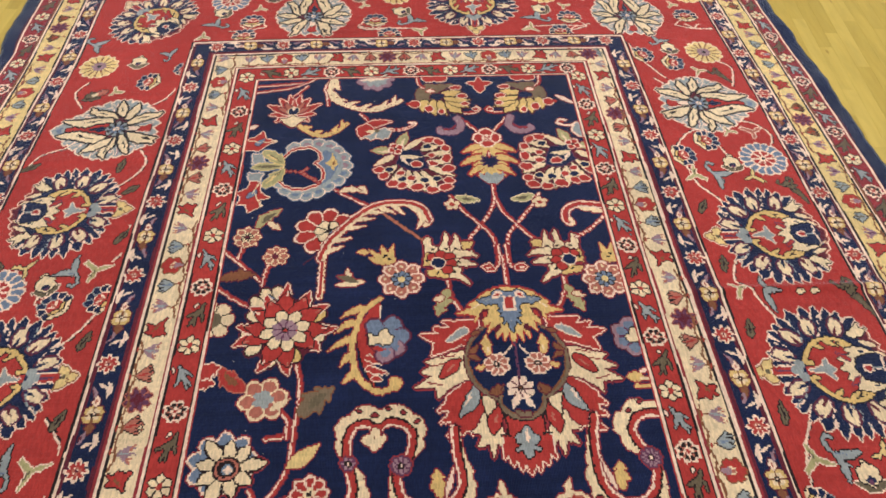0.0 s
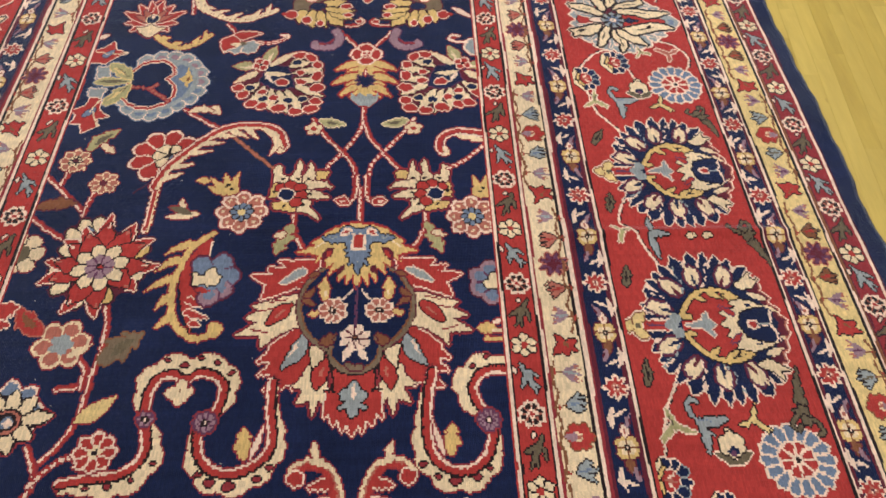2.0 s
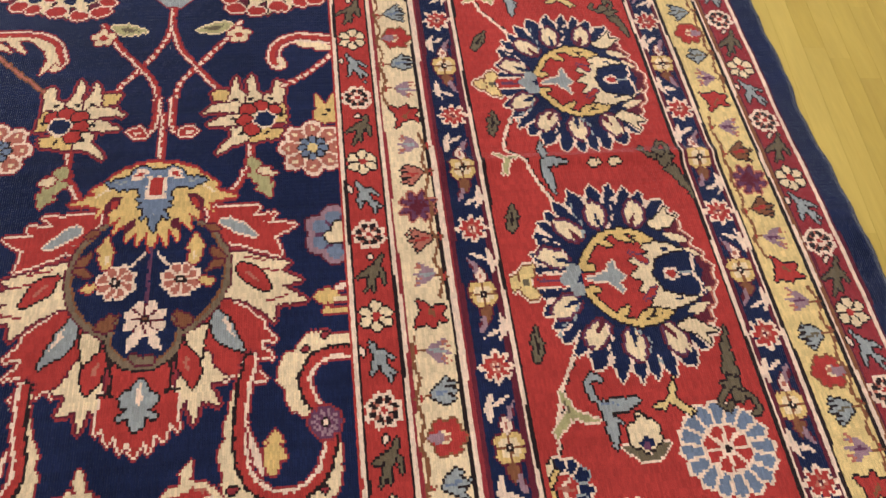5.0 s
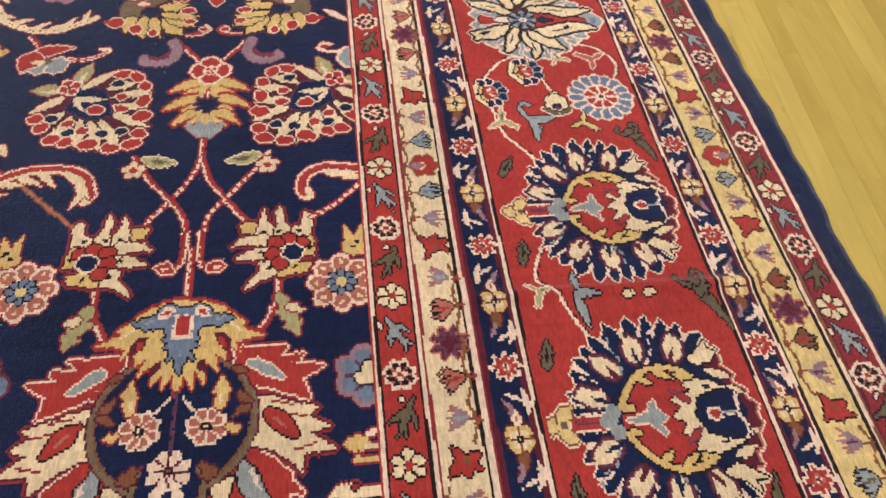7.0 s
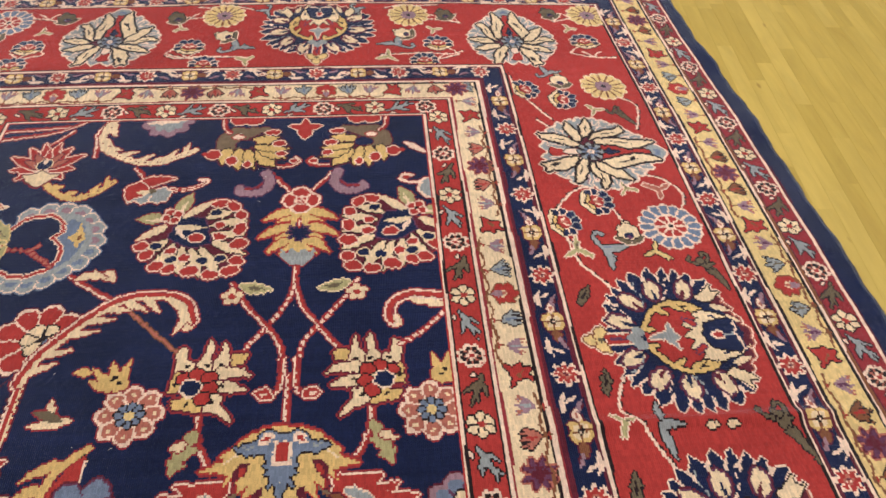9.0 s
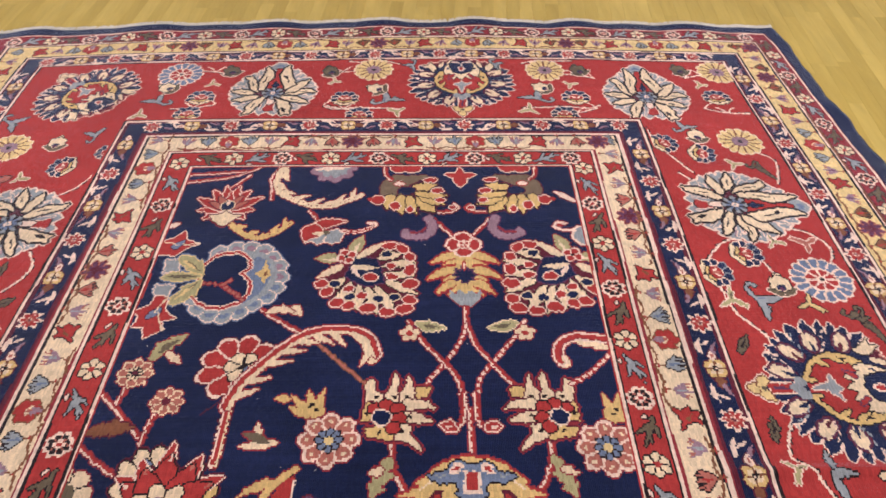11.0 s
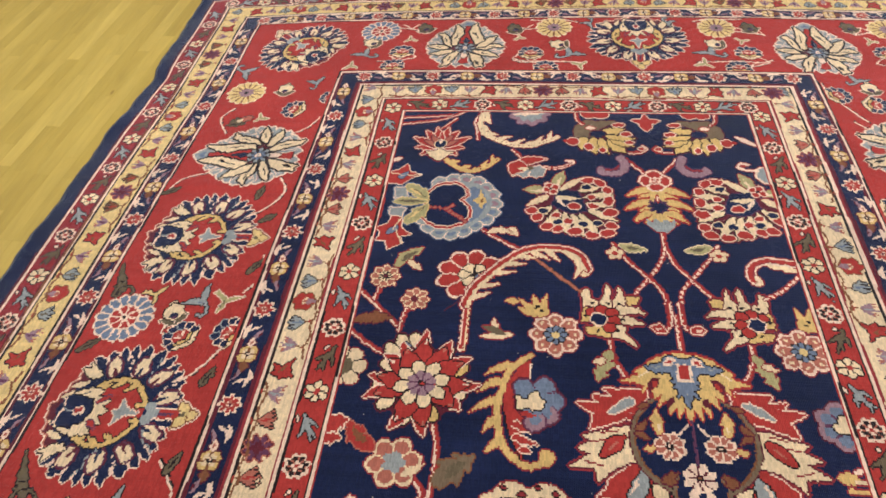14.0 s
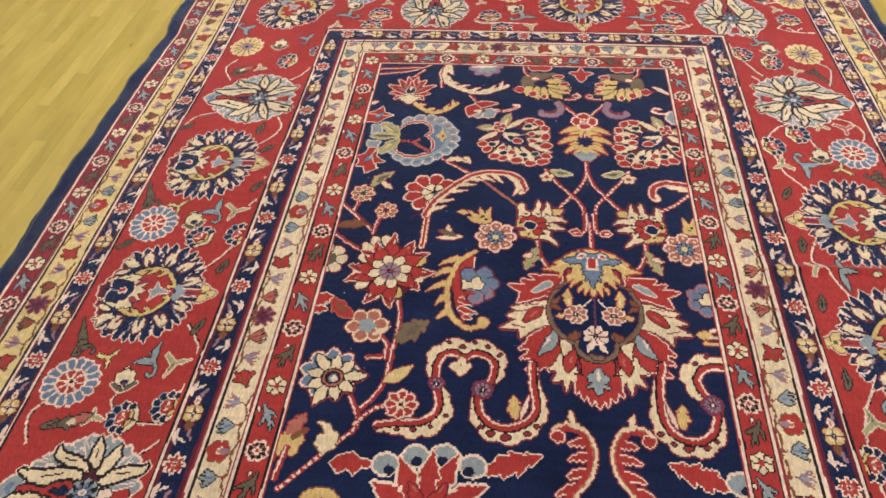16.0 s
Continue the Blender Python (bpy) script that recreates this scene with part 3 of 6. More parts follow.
    m.pen().oval(0.114, 0, 0.036, 0.030, NAVY).pen(PURPLE).leaf(0.070, 0.024, 0.036, 0.048, 0.010, RED).leaf(0.072, -0.026, 0.040, -0.050, 0.010, RED)
    m.pen()
    m.leaf(0.098, 0.050, 0.118, 0.046, 0.007, NAVY).leaf(0.098, -0.052, 0.118, -0.050, 0.007, NAVY)
    m.oval(0.106, -0.002, 0.017, 0.0130, IVORY).oval(0.106, -0.002, 0.010, 0.0075, RED)
    m.pen(NAVY).line([(0.120, -0.002), (0.144, 0.0), (0.152, 0.032)], 0.0062, IVORY).line([(0.142, 0.0), (0.150, -0.016), (0.152, -0.040)], 0.0062, IVORY).pen().line([(0.122, -0.002), (0.140, 0.0)], 0.005, GREY)
    # blue star and stem to the tip
    m.pen(IVORY).shape(GREY, (-0.050, 0.0), (-0.012, 0.010), (0.004, 0.036), (0.007, 0.010), (0.022, 0.0), (0.007, -0.011), (0.012, -0.036), (-0.014, -0.008)).pen()
    m.block(-0.150, -0.082, -0.021, 0.021, NAVY).block(-0.148, -0.084, -0.017, 0.017, IVORY).block(-0.146, -0.084, -0.0120, 0.0120, RED).block(-0.136, -0.098, -0.0034, 0.0034, PURPLE)
    m.oval(-0.070, 0.018, 0.014, 0.014, GREY).oval(-0.070, -0.018, 0.014, 0.014, GREY).oval(-0.082, 0, 0.016, 0.014, GREY)
    tip = YELLOW if gold_tip else CREAM
    m.pen(BROWN).oval(-0.176, 0, 0.017, 0.013, tip).leaf(-0.168, 0.006, -0.140, 0.034, 0.024, tip).leaf(-0.168, -0.006, -0.140, -0.034, 0.024, tip).pen().block(-0.168, -0.150, -0.014, 0.014, tip).oval(-0.158, 0, 0.006, 0.007, OLIVE)
    m.knot(IVORY)


def lotus(x, y, turn, flip, size=1.0):
    """White lotus round a blue eye: swirling cream petals edged in black, grey-blue lobes behind them; its crown points to +u."""
    m = Motif("lotus_palmette", "main_border", x, y, 0.235 * size, turn, flip, label="cream lotus palmette with grey-blue tips")
    m.u, m.v = m.u / size, m.v / size
    m.oval(0.100, 0, 0.080, 0.060, GREY).petals(0.008, 0, 0.128, 19, GREY, 9, 0.30, gap=RED, thin=0.0040).oval(0.008, 0, 0.082, 0.092, MAROON)
    # lobes behind the petals, each with a pale vein
    for s in (1, -1):
        for k, (a, b, r) in enumerate(((-0.124, 0.024, 0.022), (-0.112, 0.060, 0.020), (-0.094, 0.092, 0.024), (-0.066, 0.116, 0.024), (-0.036, 0.134, 0.022), (-0.004, 0.142, 0.022), (0.034, 0.142, 0.022),
                                       (0.064, 0.130, 0.021), (0.092, 0.112, 0.022), (0.122, 0.088, 0.021), (0.150, 0.064, 0.019))):
            m.pen(IVORY).petals(a * 0.97, s * b * 0.97, r * 0.76, 4, GREY, s * 40 * k, 0.38)
        for k, (a, b, r) in enumerate(((-0.124, 0.024, 0.022), (-0.094, 0.092, 0.024), (-0.036, 0.134, 0.022), (0.034, 0.142, 0.022), (0.092, 0.112, 0.022), (0.150, 0.064, 0.019))):
            m.pen().oval(a * 0.93, s * b * 0.93, r * 0.85, r * 0.8, GREY).leaf(a * 0.70, s * b * 0.70, a * 1.04, s * b * 1.04, 0.0055, IVORY if k % 2 else MAUVE)
    m.pen(IVORY).shape(GREY, (0.160, 0.030), (0.184, 0.036), (0.196, 0.026), (0.206, 0.016), (0.214, 0.000), (0.207, -0.016), (0.194, -0.030), (0.178, -0.036), (0.158, -0.028)).pen()
    m.shape(SKY, (0.176, 0.016), (0.194, 0.012), (0.200, 0.0), (0.192, -0.014), (0.176, -0.016), (0.184, 0.0))
    # red tongue between the two petals of the crown, and a red bed under the eye
    m.pen(BLACK).shape(RED, (0.030, 0.044), (0.100, 0.018), (0.168, 0.008), (0.168, -0.008), (0.100, -0.018), (0.030, -0.044)).oval(-0.082, 0.0, 0.034, 0.030, RED).pen()
    for a, b, c, d, w in ((-0.030, 0.034, -0.086, 0.110, 0.017), (0.010, 0.056, 0.054, 0.136, 0.017), (0.020, -0.050, 0.050, -0.142, 0.017), (-0.014, -0.044, -0.032, -0.144, 0.015),
                          (-0.034, -0.030, -0.092, -0.106, 0.019), (0.050, 0.056, 0.146, 0.078, 0.014), (0.060, -0.058, 0.138, -0.088, 0.015), (-0.036, 0.018, -0.124, 0.034, 0.015), (-0.036, -0.014, -0.124, -0.024, 0.013)):
        m.pen(IVORY).leaf(a, b, c, d, w * 0.75, GREY, 0.006)
    petals = (((-0.018, -0.034), (-0.029, -0.030), (-0.053, -0.071), (-0.066, -0.131), (-0.046, -0.120), (-0.026, -0.087)),
              ((-0.001, 0.067), (0.019, 0.087), (0.022, 0.117), (0.015, 0.155), (-0.006, 0.117), (-0.012, 0.070)),
              ((-0.016, 0.048), (-0.019, 0.090), (-0.046, 0.137), (-0.055, 0.101), (-0.034, 0.050)),
              ((-0.008, -0.040), (-0.013, -0.082), (0.006, -0.120), (0.003, -0.156), (0.026, -0.132), (0.027, -0.100), (0.006, -0.066)),
              ((0.003, -0.044), (0.032, -0.054), (0.066, -0.076), (0.092, -0.122), (0.048, -0.108), (0.010, -0.079)),
              ((0.007, 0.054), (0.023, 0.080), (0.059, 0.095), (0.090, 0.100), (0.110, 0.120), (0.113, 0.093), (0.086, 0.075), (0.039, 0.062)),
              ((0.020, 0.036), (0.022, 0.055), (0.081, 0.060), (0.123, 0.051), (0.190, 0.047), (0.146, 0.021), (0.106, 0.014), (0.073, 0.032)),
              ((0.024, -0.040), (0.081, -0.021), (0.123, -0.009), (0.171, -0.018), (0.192, -0.034), (0.130, -0.047), (0.095, -0.060), (0.056, -0.072)),
              ((-0.024, 0.028), (-0.052, 0.062), (-0.088, 0.077), (-0.118, 0.076), (-0.138, 0.084), (-0.128, 0.060), (-0.093, 0.045), (-0.044, 0.024)),
              ((-0.038, -0.020), (-0.077, -0.028), (-0.109, -0.042), (-0.146, -0.052), (-0.134, -0.066), (-0.138, -0.082), (-0.116, -0.074), (-0.090, -0.078), (-0.058, -0.060)))
    for p in petals:
        m.pen(BLACK, BLACK).shape(CREAM, *p)
    m.pen()
    # folds of the petals
    for a, b, c, d, w in ((0.060, 0.048, 0.130, 0.034, 0.0050), (0.062, -0.050, 0.128, -0.030, 0.0050), (0.100, -0.040, 0.122, -0.020, 0.012), (-0.060, 0.052, -0.104, 0.062, 0.006), (-0.092, -0.046, -0.128, -0.062, 0.014),
                          (-0.036, -0.060, -0.052, -0.104, 0.005), (0.008, -0.090, 0.012, -0.130, 0.005), (0.004, 0.088, 0.010, 0.126, 0.005), (0.044, 0.078, 0.088, 0.088, 0.005)):
        m.leaf(a, b, c, d, w, BLACK)
    m.pen(BLACK).shape(IVORY, (-0.034, 0.010), (-0.062, 0.014), (-0.078, 0.003), (-0.068, -0.010), (-0.038, -0.010)).pen().oval(-0.088, 0.002, 0.010, 0.009, RED)
    m.pen(BLACK).petals(0, 0, 0.038, 8, GREY, 0, 0.20, gap=BLACK, thin=0.0022).pen().petals(0, 0, 0.025, 8, SKY, 0, 0.3, gap=BLACK, thin=0.002).oval(0, 0, 0.011, 0.0095, IVORY).oval(0, 0, 0.004, 0.004, GREY)
    m.pen(BLACK).shape(NAVY, (0.038, 0.004), (0.054, 0.013), (0.062, 0.006), (0.090, 0.001), (0.064, -0.006), (0.056, -0.013), (0.040, -0.004)).pen()
    m.knot(IVORY)


def border_rosette(x, y, kind):
    m = Motif("round_rosette", "main_border", x, y, 0.11, label="ringed round rosette")
    if kind == "blue":
        m.petals(0, 0, 0.083, 16, IVORY, 0, 0.10).petals(0, 0, 0.076, 16, SKY, 0, 0.08, gap=IVORY, thin=0.0030)
        m.oval(0, 0, 0.043, 0.043, IVORY).petals(0, 0, 0.038, 8, RED, 22, 0.1, gap=IVORY, thin=0.0030).oval(0, 0, 0.012, 0.012, IVORY).oval(0, 0, 0.006, 0.006, BLACK)
    else:
        m.petals(0, 0, 0.074, 14, CREAM, 0, 0.12).petals(0, 0, 0.068, 14, YELLOW, 0, 0.12, gap=BROWN, thin=0.0026)
        m.petals(0, 0, 0.028, 8, MAUVE, 0, 0.2).oval(0, 0, 0.008, 0.008, BLACK)
    m.knot()


def half_flower(x, y, turn, flip=1, size=1.0):
    """A small flower seen from the side: navy cells in ivory rims over a cream cup."""
    size = 0.88 * size
    m = Motif("side_flower", "main_border", x, y, 0.09 * size, turn, flip, both=True)
    m.u, m.v = m.u / size, m.v / size
    m.oval(0, 0.004, 0.040, 0.034, RED)
    for deg in (90, 54, 18, -14):
        a = radians(deg)
        m.pen(GREY if deg in (54,) else IVORY).petals(0.042 * math.cos(a), 0.004 + 0.040 * math.sin(a), 0.0135, 5, NAVY, deg, 0.15)
    m.pen(BLACK).leaf(0.0, -0.040, 0.052, -0.014, 0.018, CREAM, 0.004, 2, 0.4).leaf(0.0, -0.020, 0.034, -0.006, 0.010, GOLD).pen()
    m.leaf(0.0, 0.0, 0.020, 0.018, 0.009, IVORY).leaf(0.0, -0.004, 0.0008, 0.022, 0.010, PINK)
    m.knot()


def fork(x, y, turn, colour, flip=1, size=1.0):
    """A loose leaf of the border: a blue bird-like one with a curled neck, an olive scroll with a long tail, or a pale three-armed one."""
    m = Motif("forked_leaf", "main_border", x, y, 0.12 * size, turn, flip)
    m.u, m.v = m.u / size, m.v / size
    if colour in (SKY, GREY):
        m.line([(-0.008, 0.060), (-0.020, 0.067), (-0.031, 0.054), (-0.027, 0.032), (-0.014, 0.012)], 0.0095, GREY).leaf(-0.024, 0.014, 0.056, 0.022, 0.022, GREY, -0.005).leaf(-0.012, 0.026, -0.008, -0.064, 0.019, GREY, 0.003, 2, 0.3)
        m.leaf(-0.014, 0.0, 0.012, -0.018, 0.007, GREY).leaf(-0.022, 0.020, 0.014, 0.014, 0.004, SKY).knot(BLACK)
    elif colour == OLIVE:
        m.leaf(-0.004, 0.034, 0.004, -0.098, 0.023, colour, 0.006, 3, 0.35, 0.50).line([(0.004, 0.010), (0.020, 0.022), (0.026, 0.040), (0.016, 0.046), (0.010, 0.038)], 0.0070, colour)
        m.line([(-0.004, 0.014), (-0.024, 0.024), (-0.030, 0.044), (-0.022, 0.048)], 0.0065, colour).leaf(0.004, 0.006, 0.026, 0.004, 0.008, colour)
        m.line([(-0.010, 0.016), (0.000, 0.012), (0.010, 0.018)], 0.0042, BLACK).line([(-0.004, -0.010), (0.006, -0.006), (0.010, -0.012)], 0.0042, BLACK).knot(BLACK)
    else:
        fill = SAGE if colour == CREAM else colour
        m.leaf(0.0, -0.010, 0.006, 0.062, 0.015, fill, 0.004, 2, 0.3).leaf(0.0, 0.012, -0.052, -0.022, 0.015, fill, 0.004, 2, 0.3).leaf(0.0, 0.010, 0.050, -0.020, 0.018, fill, -0.006).leaf(0.026, -0.004, 0.040, -0.034, 0.009, fill)
        m.leaf(0.0, 0.004, 0.004, 0.044, 0.0060, OLIVE if colour == CREAM else fill).knot(IVORY if colour in (PINK, CREAM) else BLACK)


def cup(x, y, turn, colour=CREAM):
    m = Motif("bud", "main_border", x, y, 0.07, turn, both=True)
    m.pen(IVORY).leaf(0, -0.036, 0.042, -0.008, 0.017, OLIVE, 0.003).pen(BLACK).oval(0, 0.034, 0.010, 0.011, colour).petals(0, 0.008, 0.029, 6, colour, 30, 0.18).pen().oval(0, -0.006, 0.012, 0.010, NAVY).oval(0, -0.012, 0.007, 0.006, PURPLE).knot()


def chip(x, y, turn, colour=OLIVE, size=1.0):
    m = Motif("leaf", "main_border", x, y, 0.07 * size, turn)
    m.u, m.v = m.u / size, m.v / size
    m.leaf(-0.034, 0, 0.032, 0, 0.021, colour, 0, 2, 0.4).leaf(-0.02, 0, 0.02, 0, 0.006, BLACK).knot(BLACK)


def tendril(*points, name="tendril", band="main_border"):
    m = Motif(name, band, *points[len(points) // 2], 0.45)
    q = [m.local(*p) for p in points]
    m.line(q, 0.0060, IVORY).line(q, 0.0045, BLACK, off=0.0052, dash=0.03).knot()


def twig(a, b, c):
    """A short stem that forks twice."""
    m = Motif("twig", "main_border", *b, 0.16)
    a, b, c = m.local(*a), m.local(*b), m.local(*c)
    m.line([a, b, c], 0.0060, IVORY).line([a, b, c], 0.0040, BLACK, off=-0.0050, dash=0.03)
    for f, e, up in ((b, c, 1), (c, b, 1), (b, a, 1)):
        m.line([f, (f[0] * 0.75 + e[0] * 0.25, f[1] + 0.024 * up), (f[0] * 0.55 + e[0] * 0.45, f[1] + 0.034 * up)], 0.0055, IVORY)
    m.knot()


def dash_leaf(x, y, turn):
    m = Motif("leaf", "main_border", x, y, 0.06, turn)
    m.leaf(-0.035, 0, -0.004, 0, 0.012, CREAM).leaf(0.006, 0, 0.036, 0, 0.012, CREAM).knot(BLACK)


# tendrils lie under the other figures
tendril((0.690, 0.415), (0.665, 0.345), (0.700, 0.300), (0.735, 0.215), (0.775, 0.140))
tendril((0.650, 0.905), (0.660, 0.760), (0.700, 0.690), (0.745, 0.630))
tendril((0.725, -0.090), (0.675, -0.190), (0.655, -0.300), (0.660, -0.420))
tendril((0.645, 0.920), (0.690, 0.975), (0.730, 1.000))
tendril((0.900, 1.040), (0.950, 1.020), (0.985, 0.960), (0.955, 0.885))
tendril((0.780, 0.930), (0.800, 0.880), (0.805, 0.840))
tendril((0.655, 1.290), (0.690, 1.250), (0.740, 1.210))
tendril((0.915, 1.400), (0.965, 1.350), (0.940, 1.240))
tendril((0.600, 1.545), (0.640, 1.400), (0.700, 1.290))
tendril((-1.110, 0.620), (-1.100, 0.540), (-1.130, 0.480))
tendril((-1.120, 0.335), (-1.160, 0.250), (-1.205, 0.195))
tendril((-1.180, -0.020), (-1.130, -0.090), (-1.120, -0.180), (-1.140, -0.270))
tendril((-1.150, 0.960), (-1.120, 0.900), (-1.150, 0.830), (-1.200, 0.780))
tendril((-1.090, 1.290), (-1.120, 1.230), (-1.170, 1.190))
tendril((-1.410, 1.330), (-1.440, 1.270), (-1.400, 1.190))
tendril((-1.400, 0.980), (-1.460, 0.950), (-1.490, 0.900))
tendril((-1.040, 1.620), (-1.080, 1.560), (-1.070, 1.440))
tendril((-1.295, 0.390), (-1.310, 0.340), (-1.270, 0.320))
tendril((-1.300, -0.230), (-1.310, -0.290), (-1.270, -0.320))
tendril((-1.250, -0.340), (-1.200, -0.345), (-1.150, -0.340))
tendril((-1.490, -0.290), (-1.520, -0.340), (-1.490, -0.420))
tendril((-1.140, -0.390), (-1.180, -0.430), (-1.220, -0.460))
for c in (0.020,):
    for s in (1, -1):
        q = lambda x, y: (c + s * x, y)
        tendril(q(0.20, 1.640), q(0.34, 1.650), q(0.42, 1.640), q(0.46, 1.655))
        tendril(q(0.40, 1.950), q(0.34, 1.945), q(0.28, 1.950), q(0.22, 1.930))
for cx, cy in ((-0.625, 1.738), (0.648, 1.712)):
    for s in (1, -1):
        q = lambda x, y: (cx + s * x, cy + y)
        twig(q(0.300, 0.150), q(0.220, 0.138), q(0.160, 0.118))
        twig(q(0.320, -0.100), q(0.250, -0.098), q(0.180, -0.072))

border_palmette(0.822, 0.513, 0, 1)
border_palmette(0.822, 0.036, 0, 1, 1.03)
border_palmette(-1.306, 0.690, 0, -1, 0.97)
border_palmette(-1.325, 0.100, 0, -1, 0.98)
border_palmette(0.020, 1.790, 90, 1, 0.98)
border_palmette(-1.262, 1.746, -45, 1, 0.93, False)
lotus(0.782, 1.141, -1, 1)
lotus(-1.253, 1.075, 0, -1, 1.02)
lotus(-0.625, 1.738, 90, 1, 0.97)
lotus(0.648, 1.712, 90, 1, 0.97)
lotus(-1.284, -0.540, 0, -1)
lotus(0.764, -0.655, -8, 1)
for x, y in ((0.920, 0.846), (0.937, -0.290), (-1.430, 0.382), (-1.450, -0.230), (-0.965, 1.858)):
    border_rosette(x, y, "blue")
for x, y in ((0.890, 1.453), (-1.394, 1.428), (-0.290, 1.893), (0.318, 1.882), (0.928, 1.868)):
    border_rosette(x, y, "gold")

# small figures between them: along one side, the other side, the far end
half_flower(0.746, 0.942, -78)
half_flower(0.648, 0.872, -80)
half_flower(-1.250, 0.325, 55)
half_flower(-1.125, 0.345, 75)
half_flower(-1.255, -0.330, 85)
half_flower(-1.145, -0.290, 75)
half_flower(-1.190, 1.330, 80)
half_flower(-1.080, 1.400, 70, size=0.8)
half_flower(0.745, 1.390, -105)
half_flower(0.640, 1.440, -70)
for x in (-0.862, -0.378, 0.405, 0.885):
    half_flower(x, 1.700, 0)
for x in (-0.885, -0.322, 0.356):
    half_flower(x, 1.602, 0, size=0.95)
fork(0.671, 0.775, 0, CREAM, size=0.80)
fork(0.750, 0.768, 0, SKY)
fork(0.860, 0.760, -10, YELLOW, size=0.72)
fork(0.925, 0.985, 180, PINK, size=0.8)
fork(0.845, 0.985, 20, CREAM, size=0.55)
m = Motif("forked_leaf", "main_border", 0.744, 0.292, 0.09)
m.leaf(-0.004, 0.064, -0.002, 0.000, 0.013, GREY).leaf(-0.010, 0.010, 0.004, -0.070, 0.018, GREY, 0.002).leaf(-0.016, 0.008, 0.040, 0.004, 0.015, GREY).knot(BLACK)
fork(0.985, 0.285, 20, OLIVE, size=1.05)
fork(0.968, 0.708, 20, OLIVE, size=0.90)
fork(0.690, -0.215, 10, CREAM, -1, 0.85)
fork(0.760, -0.215, 0, SKY)
fork(0.868, -0.205, -10, YELLOW, size=0.72)
fork(0.985, -0.178, 170, OLIVE, size=1.1)
fork(-1.240, 0.455, 180, SKY, size=0.9)
fork(-1.172, 0.455, 170, CREAM, size=0.85)
fork(-1.375, 0.467, 200, YELLOW, size=0.7)
fork(-1.480, 0.500, 200, OLIVE, size=0.95)
fork(-1.252, -0.138, 180, SKY, size=0.9)
fork(-1.180, -0.148, 170, CREAM, size=0.85)
fork(-1.378, -0.142, 200, YELLOW, size=0.7)
fork(-1.470, -0.095, 200, OLIVE, size=1.0)
fork(-1.340, -0.335, 20, CREAM, size=0.6)
fork(-1.300, 1.275, 20, CREAM, size=0.6)
fork(-1.430, 1.560, 20, SKY, size=0.9)
fork(-1.150, 1.500, 150, SKY, size=0.7)
fork(-1.010, 1.690, -90, SKY, -1, size=0.85)
fork(-0.225, 1.705, 90, SKY, 1, 0.95)
fork(0.265, 1.712, -90, SKY, -1, 0.95)
fork(0.150, 1.918, 10, GREY, size=0.6)
fork(-0.155, 1.918, 10, GREY, -1, 0.6)
fork(-0.200, 1.630, 190, CREAM, size=0.7)
fork(0.240, 1.630, -10, CREAM, -1, 0.7)
fork(-0.420, 1.815, 10, CREAM, -1, 0.55)
fork(0.395, 1.790, 170, CREAM, size=0.55)
fork(-0.840, 1.795, 10, CREAM, size=0.55)
fork(0.850, 1.785, 20, CREAM, -1, 0.6)
fork(-1.040, 1.600, 10, CREAM, size=0.6)
fork(0.905, 1.310, 30, OLIVE, size=0.75)
fork(0.835, 1.335, 160, CREAM, size=0.6)
fork(0.735, 1.535, 100, SKY, size=0.7)
cup(0.808, 0.825, 0)
cup(-1.297, 0.398, 20)
cup(-1.300, -0.215, 10)
cup(0.805, -0.262, 0)
cup(-1.255, 1.447, 0)
cup(0.760, 1.480, 0)
for x in (-0.790, -0.440, 0.440, 0.800):
    cup(x, 1.880, 20, OLIVE)
for x in (-0.985, -0.270, 0.300):
    cup(x, 1.765, 60, CREAM)
fork(0.662, 0.306, -70, CREAM, size=0.6)
dash_leaf(0.860, 0.291, 0)
for x, y, turn in ((0.656, 0.640, 60), (0.652, 0.408, 80), (0.655, 0.176, 80), (0.655, -0.084, 85), (-1.143, 0.211, 70), (-1.149, -0.021, 70),
                   (-1.195, 0.890, 80), (-1.140, 0.775, 40), (-1.125, 0.577, 60), (-1.487, 0.290, 40), (-1.375, 1.240, 10), (-1.440, -0.360, 20), (-1.480, 0.890, 30)):
    chip(x, y, turn)
for x, y in ((-1.370, 1.262), (-1.395, -0.350)):
    m = Motif("bud", "main_border", x, y, 0.07, 15)
    m.leaf(-0.035, 0, 0.03, 0, 0.036, OLIVE, 0, 3).leaf(0.0, 0.0, 0.05, 0.012, 0.03, PINK, 0, 2, 0.4).oval(0, 0, 0.012, 0.009, CREAM).knot(BLACK)

# the same set again past the lower round rosette
half_flower(0.752, -0.400, -95)
half_flower(0.650, -0.325, -100)
fork(0.925, -0.425, 180, PINK, size=0.8)
fork(0.845, -0.425, -20, CREAM, size=0.55)
fork(0.70, -0.50, 30, CREAM, size=0.55)


